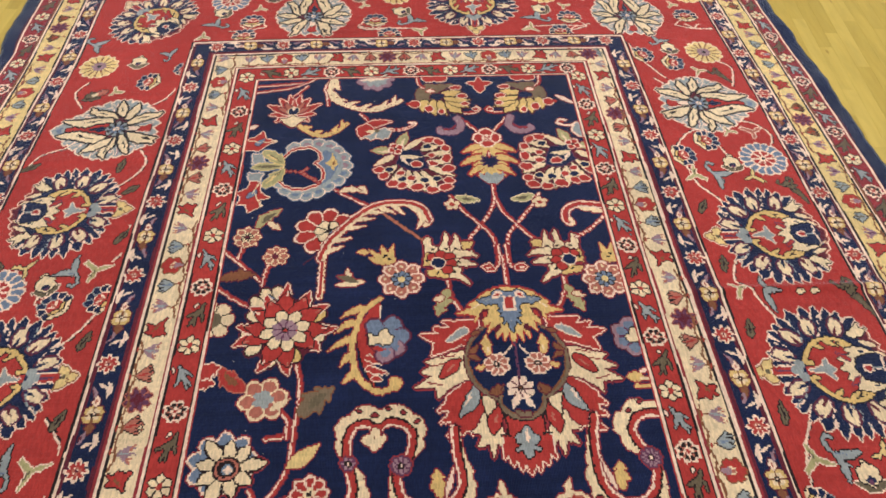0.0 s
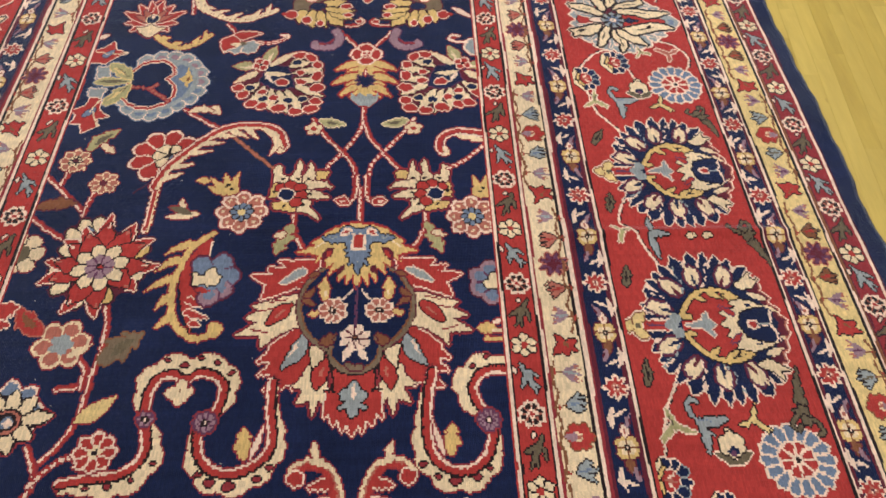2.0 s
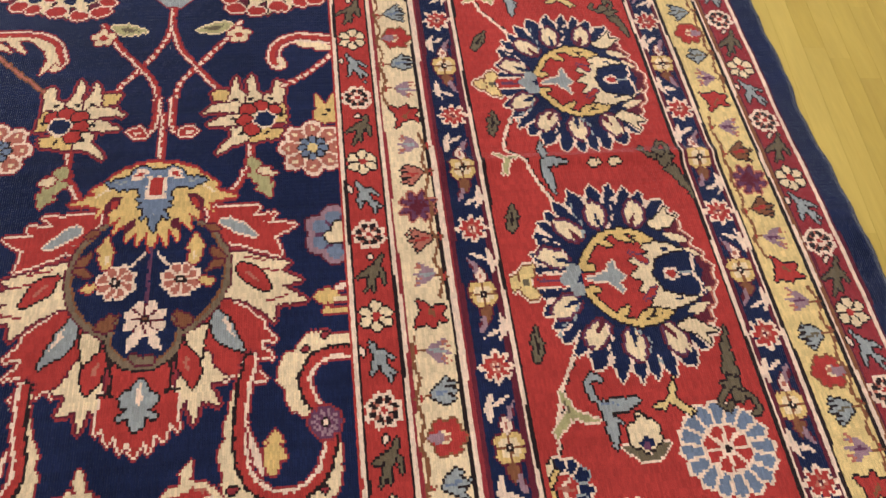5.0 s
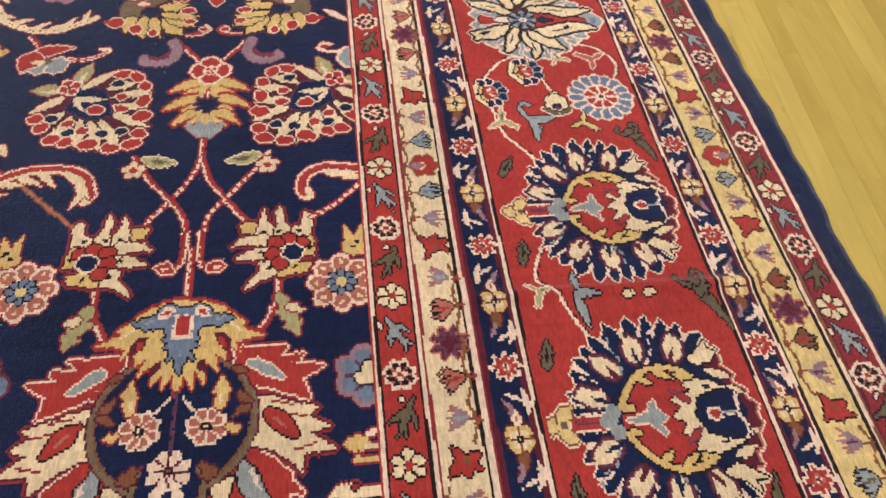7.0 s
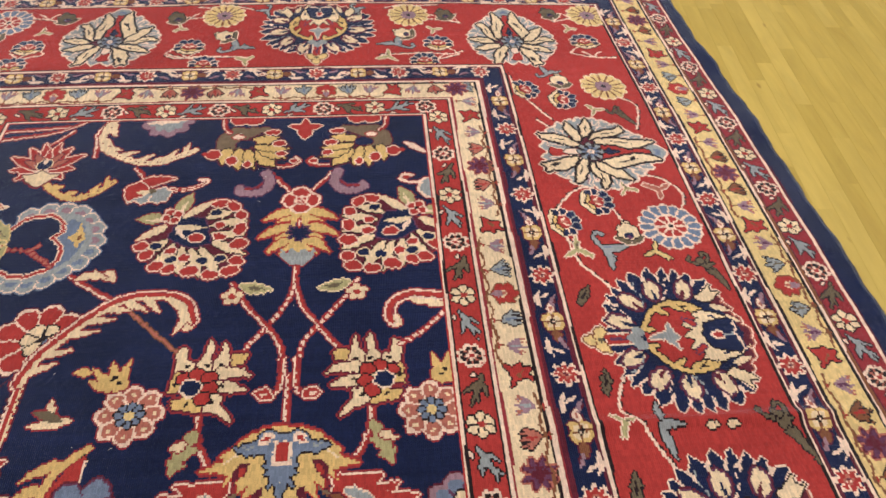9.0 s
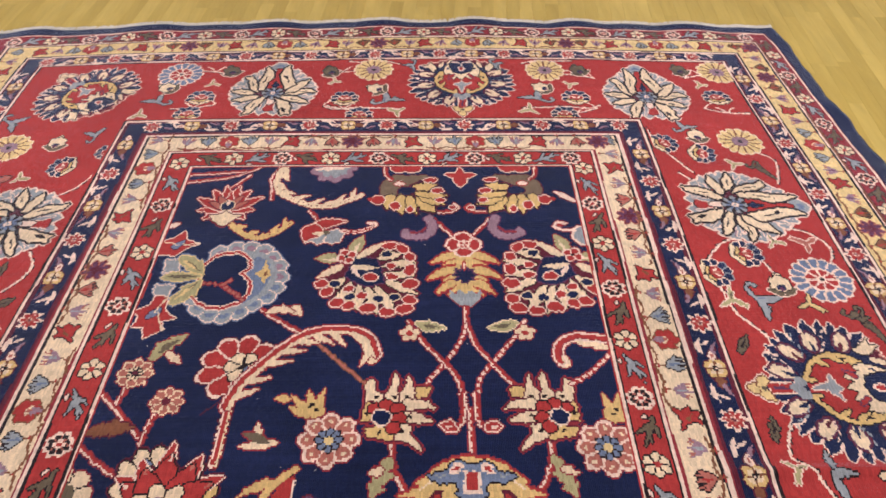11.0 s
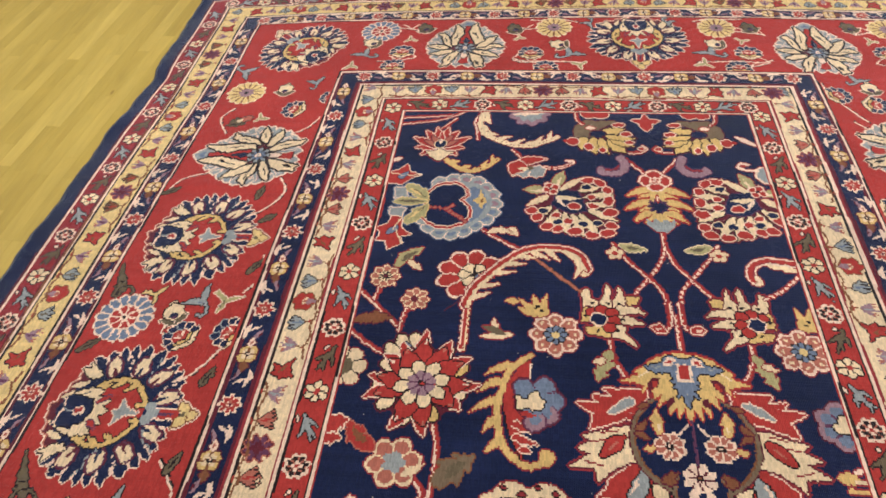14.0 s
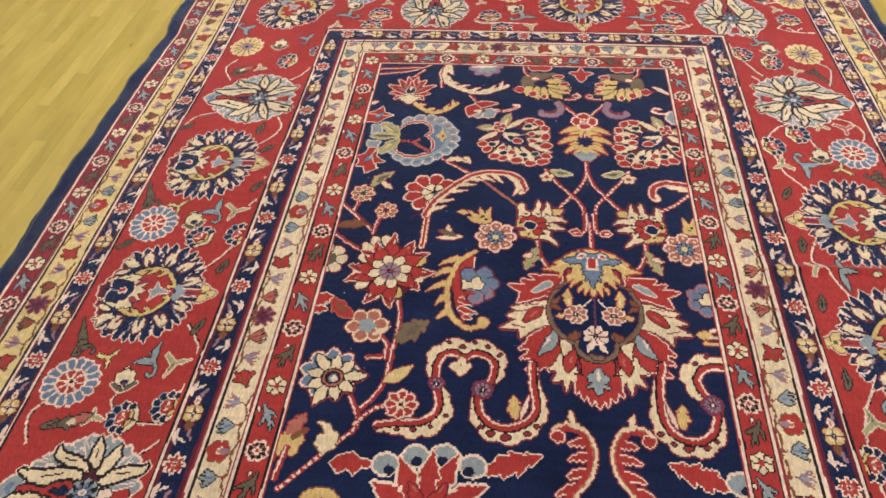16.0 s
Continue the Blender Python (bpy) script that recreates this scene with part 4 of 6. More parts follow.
# -- figures of the field --
def vine(*points, core=RED, w=0.012, name="vine", beads=False, side=1):
    """A stalk: red with a pale edge, or a string of pale beads on red."""
    mid = points[len(points) // 2]
    reach = max(math.hypot(p[0] - mid[0], p[1] - mid[1]) for p in points) + 0.04
    m = Motif(name, "field", *mid, reach)
    q = [m.local(*p) for p in points]
    if w > 0.013:
        m.line(q, 0.020, RED).line(q, 0.0050, IVORY, off=0.0072).line(q, 0.0050, CREAM, off=-0.0062).knot(MAROON)
    elif beads:
        m.line(q, 0.0090, RED).line(q, 0.0080, IVORY, dash=0.017).knot(CRIMSON if core == RED else MAROON)
    elif core == RED:
        m.line(q, 0.0062, RED, off=side * 0.0016).line(q, 0.0046, IVORY, off=-side * 0.0034).knot(CRIMSON)
    else:
        m.line(q, 0.0056, PINK).knot(core)


def sprig_leaf(x0, y0, x1, y1, w, colour, bend=0.0, teeth=0, edge=RED, name="leaf", inner=None, cut=0.45, side=0):
    """One leaf of the field between two places, with an edge of another colour."""
    mx, my = (x0 + x1) / 2, (y0 + y1) / 2
    m = Motif(name, "field", mx, my, math.hypot(x1 - x0, y1 - y0) * 0.6 + abs(bend) + w)
    a, b = m.local(x0, y0), m.local(x1, y1)
    m.leaf(*a, *b, w, colour, bend, teeth, cut, side=side)
    if inner is not None:
        m.leaf(a[0] * 0.75 + b[0] * 0.25, a[1] * 0.75 + b[1] * 0.25, a[0] * 0.2 + b[0] * 0.8, a[1] * 0.2 + b[1] * 0.8, w * 0.42, inner, bend * 0.7)
    m.knot(edge)


def ring_flower(x, y, r, n, petal, mid, eye, edge=IVORY, name="flower", turn=0.0, gap=None):
    m = Motif(name, "field", x, y, r * 1.5, turn, label="many-petalled knotted flower on navy")
    m.petals(0, 0, r, n, edge, 0, 0.22).petals(0, 0, r * 0.88, n, petal, 0, 0.24, gap=gap if gap is not None else edge, thin=0.0027)
    m.petals(0, 0, r * 0.46, 8, BLACK, 0, 0.2).petals(0, 0, r * 0.42, 8, mid, 0, 0.25, gap=BLACK, thin=0.0023).oval(0, 0, r * 0.15, r * 0.15, eye)
    for k in range(n if r > 0.06 else 0):
        m.oval(r * 0.70 * math.cos(2 * math.pi * k / n), r * 0.70 * math.sin(2 * math.pi * k / n), 0.005, 0.005, CREAM)
    m.knot(RED if petal != RED else MAROON)


# stems of the axis
vine((0.002, 0.770), (0.003, 0.695))
vine((0.003, 0.455), (0.003, 0.400), (0.003, 0.335))
for s in (1, -1):
    q = lambda x, y: (0.003 + s * x, y)
    vine(q(0.002, 0.700), q(0.020, 0.640), q(0.055, 0.585), q(0.098, 0.525), beads=s < 0)
    vine(q(0.140, 0.712), q(0.105, 0.650), q(0.055, 0.585), q(0.022, 0.530), q(0.014, 0.440), beads=s > 0)
    vine(q(0.013, 0.500), q(0.015, 0.450), q(0.020, 0.424), q(0.034, 0.408), side=s)
    m = Motif("hook", "field", *q(0.044, 0.410), 0.05, flip=s)
    m.pen(IVORY).leaf(-0.018, -0.004, 0.022, 0.008, 0.024, RED, 0.002, full=1.2).pen().leaf(-0.004, 0.0, 0.016, 0.006, 0.007, IVORY).knot(RED)
    vine(q(0.078, 1.085), q(0.030, 1.020))
    vine(q(0.066, 1.116), q(0.030, 1.118), q(0.012, 1.134), q(0.022, 1.148), w=0.008)
    m = Motif("hook", "field", *q(0.026, 1.136), 0.04)
    m.oval(0, 0, 0.010, 0.008, RED).knot(IVORY)
    vine(q(0.168, 0.385), q(0.162, 0.320), q(0.135, 0.262))
    sprig_leaf(*q(0.125, 0.708), *q(0.048, 0.690), 0.030, SAGE, s * 0.004, 0, CREAM, inner=OLIVE)
    m = Motif("bud", "field", *q(0.138, 0.675), 0.05)
    m.petals(0, 0, 0.025, 5, CREAM, 20, 0.4).oval(0, 0, 0.008, 0.008, RED).knot(RED)
    sprig_leaf(*q(0.166, 0.345), *q(0.205, 0.244), 0.038, SAGE, s * 0.004, 3, RED, cut=0.6)
    sprig_leaf(*q(0.180, 0.316), *q(0.216, 0.302), 0.018, CREAM, 0.0, 0, RED)
    # mauve hooked leaves
    m = Motif("hooked_leaf", "field", *q(0.118, 1.040), 0.09)
    m.line([m.local(*q(x, y)) for x, y in ((0.092, 1.090), (0.083, 1.052), (0.098, 1.022), (0.132, 1.014), (0.158, 1.024), (0.156, 1.038))], 0.027, MAUVE, taper=0.25)
    m.line([m.local(*q(x, y)) for x, y in ((0.100, 1.052), (0.116, 1.034), (0.144, 1.032))], 0.006, CRIMSON).knot(PURPLE)
    # jagged cream lilies
    m = Motif("lily", "field", *q(0.162, 0.462), 0.14, flip=s, label="jagged cream lily with a red throat")
    m.pen(MAROON).shape(GOLD, (-0.076, 0.052), (-0.046, 0.058), (-0.036, 0.044), (-0.039, 0.026), (-0.068, 0.030))
    m.shape(CREAM, (-0.042, 0.022), (-0.036, 0.060), (-0.026, 0.092), (-0.018, 0.056), (-0.008, 0.040), (-0.008, 0.016))
    m.shape(CREAM, (-0.006, 0.018), (0.000, 0.050), (-0.004, 0.080), (0.006, 0.098), (0.014, 0.056), (0.030, 0.034), (0.029, 0.014))
    m.shape(CREAM, (0.030, 0.012), (0.030, 0.038), (0.048, 0.042), (0.052, 0.078), (0.073, 0.070), (0.066, 0.010))
    m.shape(CREAM, (-0.012, 0.012), (-0.022, 0.024), (-0.070, 0.018), (-0.090, -0.004), (-0.060, 0.000), (-0.022, -0.006))
    m.shape(CREAM, (-0.012, -0.010), (-0.050, -0.012), (-0.082, -0.036), (-0.045, -0.038), (-0.014, -0.034))
    m.shape(CREAM, (-0.004, -0.040), (-0.036, -0.046), (-0.030, -0.066), (-0.050, -0.086), (-0.060, -0.110), (-0.030, -0.088), (0.004, -0.076), (0.006, -0.055))
    m.shape(GOLD, (0.048, 0.014), (0.070, 0.012), (0.074, -0.036), (0.055, -0.032)).shape(GOLD, (0.003, -0.080), (0.010, -0.054), (0.040, -0.048), (0.066, -0.050), (0.060, -0.072)).pen()
    m.oval(0.020, -0.016, 0.036, 0.034, CREAM)
    m.pen(BLACK)
    for a, b in ((0.046, -0.001), (0.022, 0.009), (-0.003, 0.001), (-0.007, -0.026), (0.006, -0.048)):
        m.oval(a, b, 0.0155, 0.0145, RED)
    m.pen(IVORY).oval(0.031, -0.023, 0.019, 0.019, NAVY).pen()
    for a, b in ((-0.024, 0.030), (0.004, 0.030), (0.044, 0.030), (-0.030, -0.022), (-0.014, -0.060), (0.064, -0.014), (0.034, -0.060)):
        m.oval(a, b, 0.0052, 0.0048, BLACK)
    m.knot(RED)
    # brown and gold palmettes at the far end
    m = Motif("bud_palmette", "field", *q(0.152, 1.190), 0.14, flip=s, label="brown and gold half-open palmette")
    m.shape(TAUPE, (0.080, 0.056), (0.048, 0.094), (-0.010, 0.090), (-0.052, 0.094), (-0.060, 0.086), (-0.020, 0.060), (0.0, 0.046), (0.02, 0.014), (0.050, -0.006), (0.082, 0.000), (0.086, 0.030))
    m.pen(BLACK)
    for a, b, c, d, w in ((0.048, 0.006, 0.062, -0.064, 0.036), (0.020, 0.004, 0.018, -0.084, 0.038), (0.0, 0.0, -0.024, -0.082, 0.030), (-0.026, -0.004, -0.080, -0.078, 0.044),
                          (-0.028, -0.002, -0.110, -0.042, 0.032), (-0.016, 0.010, -0.114, -0.004, 0.026), (-0.008, 0.034, -0.084, 0.048, 0.034)):
        m.leaf(a, b, c, d, w, GOLD, 0.003, 2, 0.35)
    m.pen(IVORY)
    for a, b, ru, rv in ((0.088, -0.022, 0.018, 0.018), (0.038, -0.046, 0.014, 0.016), (-0.006, -0.062, 0.009, 0.012), (-0.084, 0.021, 0.018, 0.010), (-0.064, 0.070, 0.021, 0.010), (-0.092, -0.022, 0.013, 0.009)):
        m.oval(a, b, ru, rv, RED)
    m.pen(RED).oval(0.029, 0.053, 0.016, 0.009, IVORY).pen(MAROON).oval(0.007, 0.020, 0.026, 0.018, NAVY).pen().leaf(0.100, -0.024, 0.122, -0.016, 0.014, RED).line([(0.060, 0.010), (0.040, 0.002), (0.020, 0.008)], 0.005, OLIVE)
    m.knot(MAROON)
    m = Motif("half_rosette", "field", *q(0.163, 1.318), 0.07)
    m.oval(0.02, 0.0, 0.026, 0.022, RED).oval(-0.02, 0.0, 0.026, 0.022, RED).knot(IVORY)
    vine(q(0.225, 1.315), q(0.220, 1.280), q(0.205, 1.262), w=0.009)
    # salmon flowers
    fx, fy = (0.288, 0.362) if s > 0 else (-0.298, 0.384)
    ring_flower(fx, fy, 0.068, 8, PINK, SKY, YELLOW)
    bx, by = (0.318, 0.452) if s > 0 else (-0.340, 0.466)
    m = Motif("bud", "field", bx, by, 0.08, flip=-s)
    for a, b, w in ((-0.060, 0.004, 0.020), (-0.052, 0.034, 0.022), (-0.016, 0.050, 0.022), (0.020, 0.050, 0.020)):
        m.leaf(0.012, -0.022, a, b, w, GOLD, 0.004, full=0.7)
    m.oval(0.004, -0.008, 0.022, 0.020, GOLD).leaf(-0.012, 0.0, 0.006, 0.012, 0.008, BLACK).leaf(0.0, -0.004, 0.012, -0.010, 0.006, BLACK).knot(RED)

# fleur, rosette, tiered leaves and cup on the axis
m = Motif("fleur", "field", 0.002, 1.272, 0.08, both=True)
m.leaf(0, -0.046, 0.001, 0.048, 0.040, RED, 0).leaf(0.0, 0.004, 0.050, 0.014, 0.022, RED).oval(0, -0.018, 0.016, 0.016, RED).knot(IVORY)
m = Motif("tiered_flower", "field", 0.003, 0.880, 0.16, both=True, label="tiered gold leaves under a red rosette")
m.pen(RED)
for v0, v1, u1, w in ((0.058, 0.030, 0.094, 0.028), (0.008, -0.028, 0.100, 0.028), (-0.034, -0.080, 0.076, 0.026)):
    m.leaf(0.0, v0, u1, v1, w, GOLD, 0.012, full=0.75).leaf(0.006, v0 - 0.012, u1 * 0.62, v1 - 0.004, w * 0.5, GOLD)
m.pen().block(0, 0.022, -0.08, 0.065, GOLD).petals(0, -0.010, 0.034, 9, PURPLE, 0, 0.35).petals(0, -0.012, 0.027, 9, NAVY, 0, 0.4).leaf(0, 0.002, 0.001, 0.045, 0.012, RED).leaf(0, 0.01, 0.0005, 0.035, 0.006, IVORY)
m.fill((m.v > -0.118) & (m.v < -0.066) & (m.u < 0.040 - np.clip(-0.090 - m.v, 0, 1) * 0.9) & (m.v < -0.070 - 0.008 * np.cos(m.u * 230)), GREY)
m.petals(0, 0.103, 0.050, 4, IVORY, 0, 0.20).petals(0, 0.103, 0.043, 4, RED, 0, 0.22, gap=IVORY, thin=0.003).oval(0, 0.103, 0.018, 0.016, IVORY).petals(0, 0.103, 0.013, 4, RED, 45, 0.2, gap=IVORY)
m.knot(RED)


def cell_palmette(x, y, s):
    """Round palmette of red cells in ivory rims round a plum heart, with pale leaves at its head."""
    m = Motif("cell_palmette", "field", x, y, 0.21, flip=s, label="round palmette of red cells in cream rims")
    edge = ((0.044, 0.146), (0.090, 0.128), (0.122, 0.092), (0.140, 0.050), (0.136, 0.000), (0.140, -0.040), (0.128, -0.090), (0.112, -0.120), (0.060, -0.124), (0.010, -0.112),
            (-0.044, -0.102), (-0.078, -0.076), (-0.112, -0.046), (-0.120, 0.000), (-0.050, 0.060))
    m.shape(MAROON, *[(a * 0.92, b * 0.92) for a, b in edge])
    # pale rays between the cells
    m.pen(BLACK)
    for a, b, c, d, w in ((0.030, 0.070, 0.104, 0.098, 0.024), (0.046, 0.046, 0.138, 0.064, 0.026), (0.050, 0.022, 0.140, 0.010, 0.022), (0.052, -0.004, 0.142, -0.052, 0.028), (0.030, -0.020, 0.086, -0.122, 0.026),
                          (0.010, -0.022, 0.040, -0.122, 0.026), (-0.010, -0.016, -0.010, -0.108, 0.026), (-0.030, -0.002, -0.072, -0.090, 0.024), (-0.044, 0.014, -0.100, -0.050, 0.020)):
        m.leaf(a, b, c, d, w, CREAM, 0.004, 2, 0.35, 0.9)
    # cells along the rim, one or two between each pair of rays
    m.pen(IVORY)
    for a, b, ru, rv, turn in ((0.064, 0.126, 0.022, 0.013, 10), (0.096, 0.116, 0.018, 0.013, -50), (0.118, 0.082, 0.014, 0.014, 0), (0.120, 0.034, 0.020, 0.014, 80), (0.122, -0.016, 0.021, 0.016, 10), (0.122, -0.070, 0.016, 0.014, 0),
                               (0.110, -0.100, 0.021, 0.014, 10), (0.066, -0.110, 0.019, 0.013, 0), (0.018, -0.098, 0.022, 0.014, 10), (-0.030, -0.086, 0.016, 0.013, 20), (-0.060, -0.078, 0.018, 0.014, 20), (-0.088, -0.040, 0.019, 0.013, 40),
                               (-0.106, -0.012, 0.017, 0.013, 20), (0.070, 0.050, 0.012, 0.010, 0), (0.074, 0.012, 0.016, 0.010, -20), (0.000, -0.056, 0.013, 0.011, 0), (-0.034, -0.030, 0.013, 0.010, 0)):
        m.oval(a, b, ru, rv, RED, turn)
    m.pen(CREAM)
    for a, b in ((0.056, 0.094), (0.084, -0.060), (0.044, -0.066), (-0.030, -0.058), (-0.072, -0.014)):
        m.oval(a, b, 0.014, 0.011, NAVY)
    # plum heart with a pale eye
    m.pen(PURPLE).shape(NAVY, (-0.026, 0.082), (0.030, 0.074), (0.044, 0.040), (0.056, -0.010), (0.014, -0.024), (-0.012, -0.014), (-0.048, 0.014)).pen()
    m.leaf(-0.038, 0.052, 0.040, 0.042, 0.020, CREAM, -0.004).leaf(-0.034, 0.046, -0.006, 0.004, 0.014, IVORY).pen(IVORY).oval(0.018, 0.008, 0.019, 0.013, RED, -10).pen()
    for a, b, c, d in ((-0.024, 0.078, 0.052, 0.142), (-0.054, 0.054, -0.124, 0.006)):
        m.leaf(a, b, c, d, 0.025, CREAM, 0.0, full=0.7)
    m.leaf(-0.036, 0.092, -0.010, 0.168, 0.038, SAGE, 0.003).leaf(-0.064, 0.074, -0.136, 0.078, 0.036, SAGE, -0.004).leaf(-0.034, 0.100, -0.018, 0.140, 0.010, CREAM).leaf(-0.070, 0.072, -0.116, 0.074, 0.010, CREAM)
    m.petals(-0.050, 0.086, 0.030, 4, IVORY, 30, 0.30).petals(-0.050, 0.086, 0.024, 4, RED, 30, 0.35, gap=IVORY).oval(-0.050, 0.086, 0.005, 0.005, BLACK)
    m.knot(CRIMSON)


cell_palmette(-0.258, 0.855, 1)
cell_palmette(0.242, 0.855, -1)


def great_palmette(x, y, name="great_palmette"):
    """The large palmette: olive ring round navy, gold crown with a blue crest, red and cream wings, red base."""
    m = Motif(name, "field", x, y, 0.36, both=True, label="large red, cream and gold palmette with an olive ring")
    # wings, the lower ones first
    m.pen(IVORY).shape(RED, (0.080, 0.030), (0.131, 0.044), (0.168, 0.019), (0.190, -0.002), (0.196, -0.022), (0.219, -0.042), (0.187, -0.038), (0.190, -0.054), (0.212, -0.072), (0.180, -0.069),
                       (0.178, -0.086), (0.198, -0.110), (0.164, -0.106), (0.140, -0.094), (0.132, -0.112), (0.120, -0.080), (0.100, -0.050))
    m.pen(MAROON).shape(CREAM, (0.062, -0.050), (0.056, -0.109), (0.066, -0.142), (0.074, -0.132), (0.086, -0.174), (0.094, -0.134), (0.124, -0.144), (0.108, -0.108), (0.134, -0.100), (0.112, -0.076), (0.104, -0.050))
    m.pen(MAROON).shape(CREAM, (0.130, 0.136), (0.165, 0.130), (0.202, 0.116), (0.242, 0.104), (0.222, 0.090), (0.256, 0.070), (0.224, 0.060), (0.268, 0.028), (0.216, 0.024), (0.210, -0.006), (0.187, 0.018), (0.169, 0.032), (0.150, 0.040), (0.126, 0.046))
    m.pen(IVORY).shape(RED, (0.090, 0.232), (0.150, 0.228), (0.190, 0.231), (0.172, 0.208), (0.219, 0.212), (0.202, 0.190), (0.254, 0.186), (0.213, 0.160), (0.224, 0.120), (0.195, 0.132), (0.143, 0.152), (0.110, 0.150))
    m.pen(IVORY).shape(GREY, (0.120, 0.206), (0.136, 0.204), (0.160, 0.192), (0.184, 0.164), (0.166, 0.166), (0.138, 0.180), (0.120, 0.194))
    m.pen(BLACK).leaf(0.148, 0.108, 0.206, 0.050, 0.033, RED, 0.003).pen().leaf(0.164, 0.094, 0.190, 0.068, 0.007, PINK)
    m.line([(0.190, 0.098), (0.222, 0.088)], 0.0044, CRIMSON).line([(0.200, 0.034), (0.236, 0.040)], 0.0044, CRIMSON).line([(0.160, 0.122), (0.200, 0.114)], 0.0044, CRIMSON)
    m.pen(BLACK).leaf(0.112, 0.032, 0.162, -0.058, 0.034, GREY, -0.010, full=0.95).pen().leaf(0.128, 0.010, 0.150, -0.034, 0.008, IVORY, -0.003)
    m.pen(BLACK).shape(CREAM, (0.066, 0.0), (0.100, -0.004), (0.096, -0.036), (0.090, -0.076), (0.074, -0.060)).leaf(0.056, -0.028, 0.084, -0.112, 0.034, RED, 0.004, full=1.2).pen().leaf(0.068, -0.056, 0.074, -0.086, 0.006, PINK)
    # base
    m.pen(IVORY).shape(RED, (-0.01, -0.06), (0.044, -0.06), (0.044, -0.110), (0.058, -0.112), (0.064, -0.182), (0.050, -0.164), (0.042, -0.199), (0.030, -0.178), (0.022, -0.208), (0.012, -0.190), (0.002, -0.217), (-0.01, -0.217))
    m.pen().line([(0.048, -0.056), (0.047, -0.108), (0.062, -0.112)], 0.0055, BLACK).line([(0.047, -0.108), (0.040, -0.118)], 0.005, BLACK)
    m.pen(BLACK).shape(GREY, (-0.01, -0.088), (0.006, -0.094), (0.014, -0.108), (0.031, -0.120), (0.026, -0.134), (0.013, -0.140), (0.032, -0.152), (0.028, -0.158), (0.013, -0.152), (0.008, -0.174), (-0.01, -0.178)).pen().leaf(0, -0.14, 0.0006, -0.096, 0.010, IVORY)
    # olive rings round navy, with hooks turned inwards
    m.oval(0, 0.100, 0.141, 0.135, MAROON).oval(0, 0.100, 0.138, 0.132, TAUPE).oval(0, 0.102, 0.129, 0.125, BROWN).oval(0, 0.103, 0.125, 0.122, NAVY)
    m.oval(0, -0.020, 0.063, 0.059, BLACK).oval(0, -0.020, 0.060, 0.056, TAUPE).oval(0, -0.015, 0.053, 0.049, BROWN).oval(0, -0.013, 0.050, 0.048, NAVY).block(0, 0.042, -0.01, 0.04, NAVY)
    m.pen(MAROON).leaf(0.128, 0.124, 0.098, 0.150, 0.014, BROWN, 0.003).leaf(0.126, 0.118, 0.096, 0.100, 0.014, BROWN, -0.003).leaf(0.116, 0.182, 0.090, 0.194, 0.012, BROWN)
    m.shape(BROWN, (0.080, 0.002), (0.070, 0.018), (0.054, 0.026), (0.042, 0.023), (0.052, 0.014), (0.050, 0.004), (0.060, -0.004)).leaf(0.0, -0.066, 0.020, -0.050, 0.016, TAUPE).pen()
    # crown
    m.pen(RED).shape(GOLD, (-0.01, 0.339), (0.030, 0.336), (0.066, 0.322), (0.093, 0.298), (0.114, 0.282), (0.102, 0.274), (0.154, 0.250), (0.120, 0.251), (0.096, 0.242), (0.104, 0.220), (0.080, 0.244),
                     (0.076, 0.206), (0.058, 0.224), (0.070, 0.184), (0.048, 0.206), (0.044, 0.164), (0.026, 0.192), (0.026, 0.156), (0.012, 0.180), (0.001, 0.144), (-0.01, 0.144)).pen()
    m.leaf(0.060, 0.268, 0.084, 0.222, 0.022, MAROON, 0.004).leaf(0.066, 0.258, 0.078, 0.232, 0.010, RED).leaf(0.034, 0.214, 0.048, 0.180, 0.016, MAROON).line([(0.080, 0.286), (0.104, 0.268)], 0.005, CREAM).line([(0.010, 0.182), (0.008, 0.162)], 0.004, RED)
    m.pen(BLACK).shape(SKY, (-0.01, 0.318), (0.010, 0.322), (0.028, 0.332), (0.046, 0.318), (0.052, 0.306), (0.070, 0.303), (0.093, 0.295), (0.064, 0.279), (0.046, 0.283), (0.031, 0.280), (0.026, 0.262),
                       (0.036, 0.256), (0.024, 0.250), (0.032, 0.239), (0.016, 0.234), (0.028, 0.209), (0.012, 0.220), (0.008, 0.206), (0.002, 0.186), (-0.01, 0.186)).pen()
    m.leaf(0.018, 0.324, 0.048, 0.300, 0.023, IVORY).leaf(0.024, 0.319, 0.042, 0.305, 0.010, RED).line([(0.056, 0.296), (0.074, 0.296)], 0.0045, GREY)
    m.block(0, 0.0175, 0.256, 0.306, IVORY).block(0, 0.0110, 0.264, 0.304, RED)
    # small flowers in the ring
    m.line([(0, 0.150), (0, 0.048)], 0.0060, PURPLE).line([(0.010, 0.142), (0.024, 0.126), (0.032, 0.116)], 0.0055, IVORY)
    m.petals(0.054, 0.087, 0.036, 8, IVORY, 22, 0.16).petals(0.054, 0.087, 0.030, 8, PINK, 22, 0.18, gap=IVORY, thin=0.0024).oval(0.054, 0.087, 0.010, 0.008, BLACK).oval(0.054, 0.087, 0.004, 0.003, IVORY)
    m.pen(CRIMSON).leaf(0.084, 0.082, 0.112, 0.078, 0.015, GOLD).leaf(0.072, 0.114, 0.076, 0.182, 0.026, GOLD, -0.003, 2, 0.4).pen().leaf(0.073, 0.122, 0.074, 0.146, 0.007, CREAM)
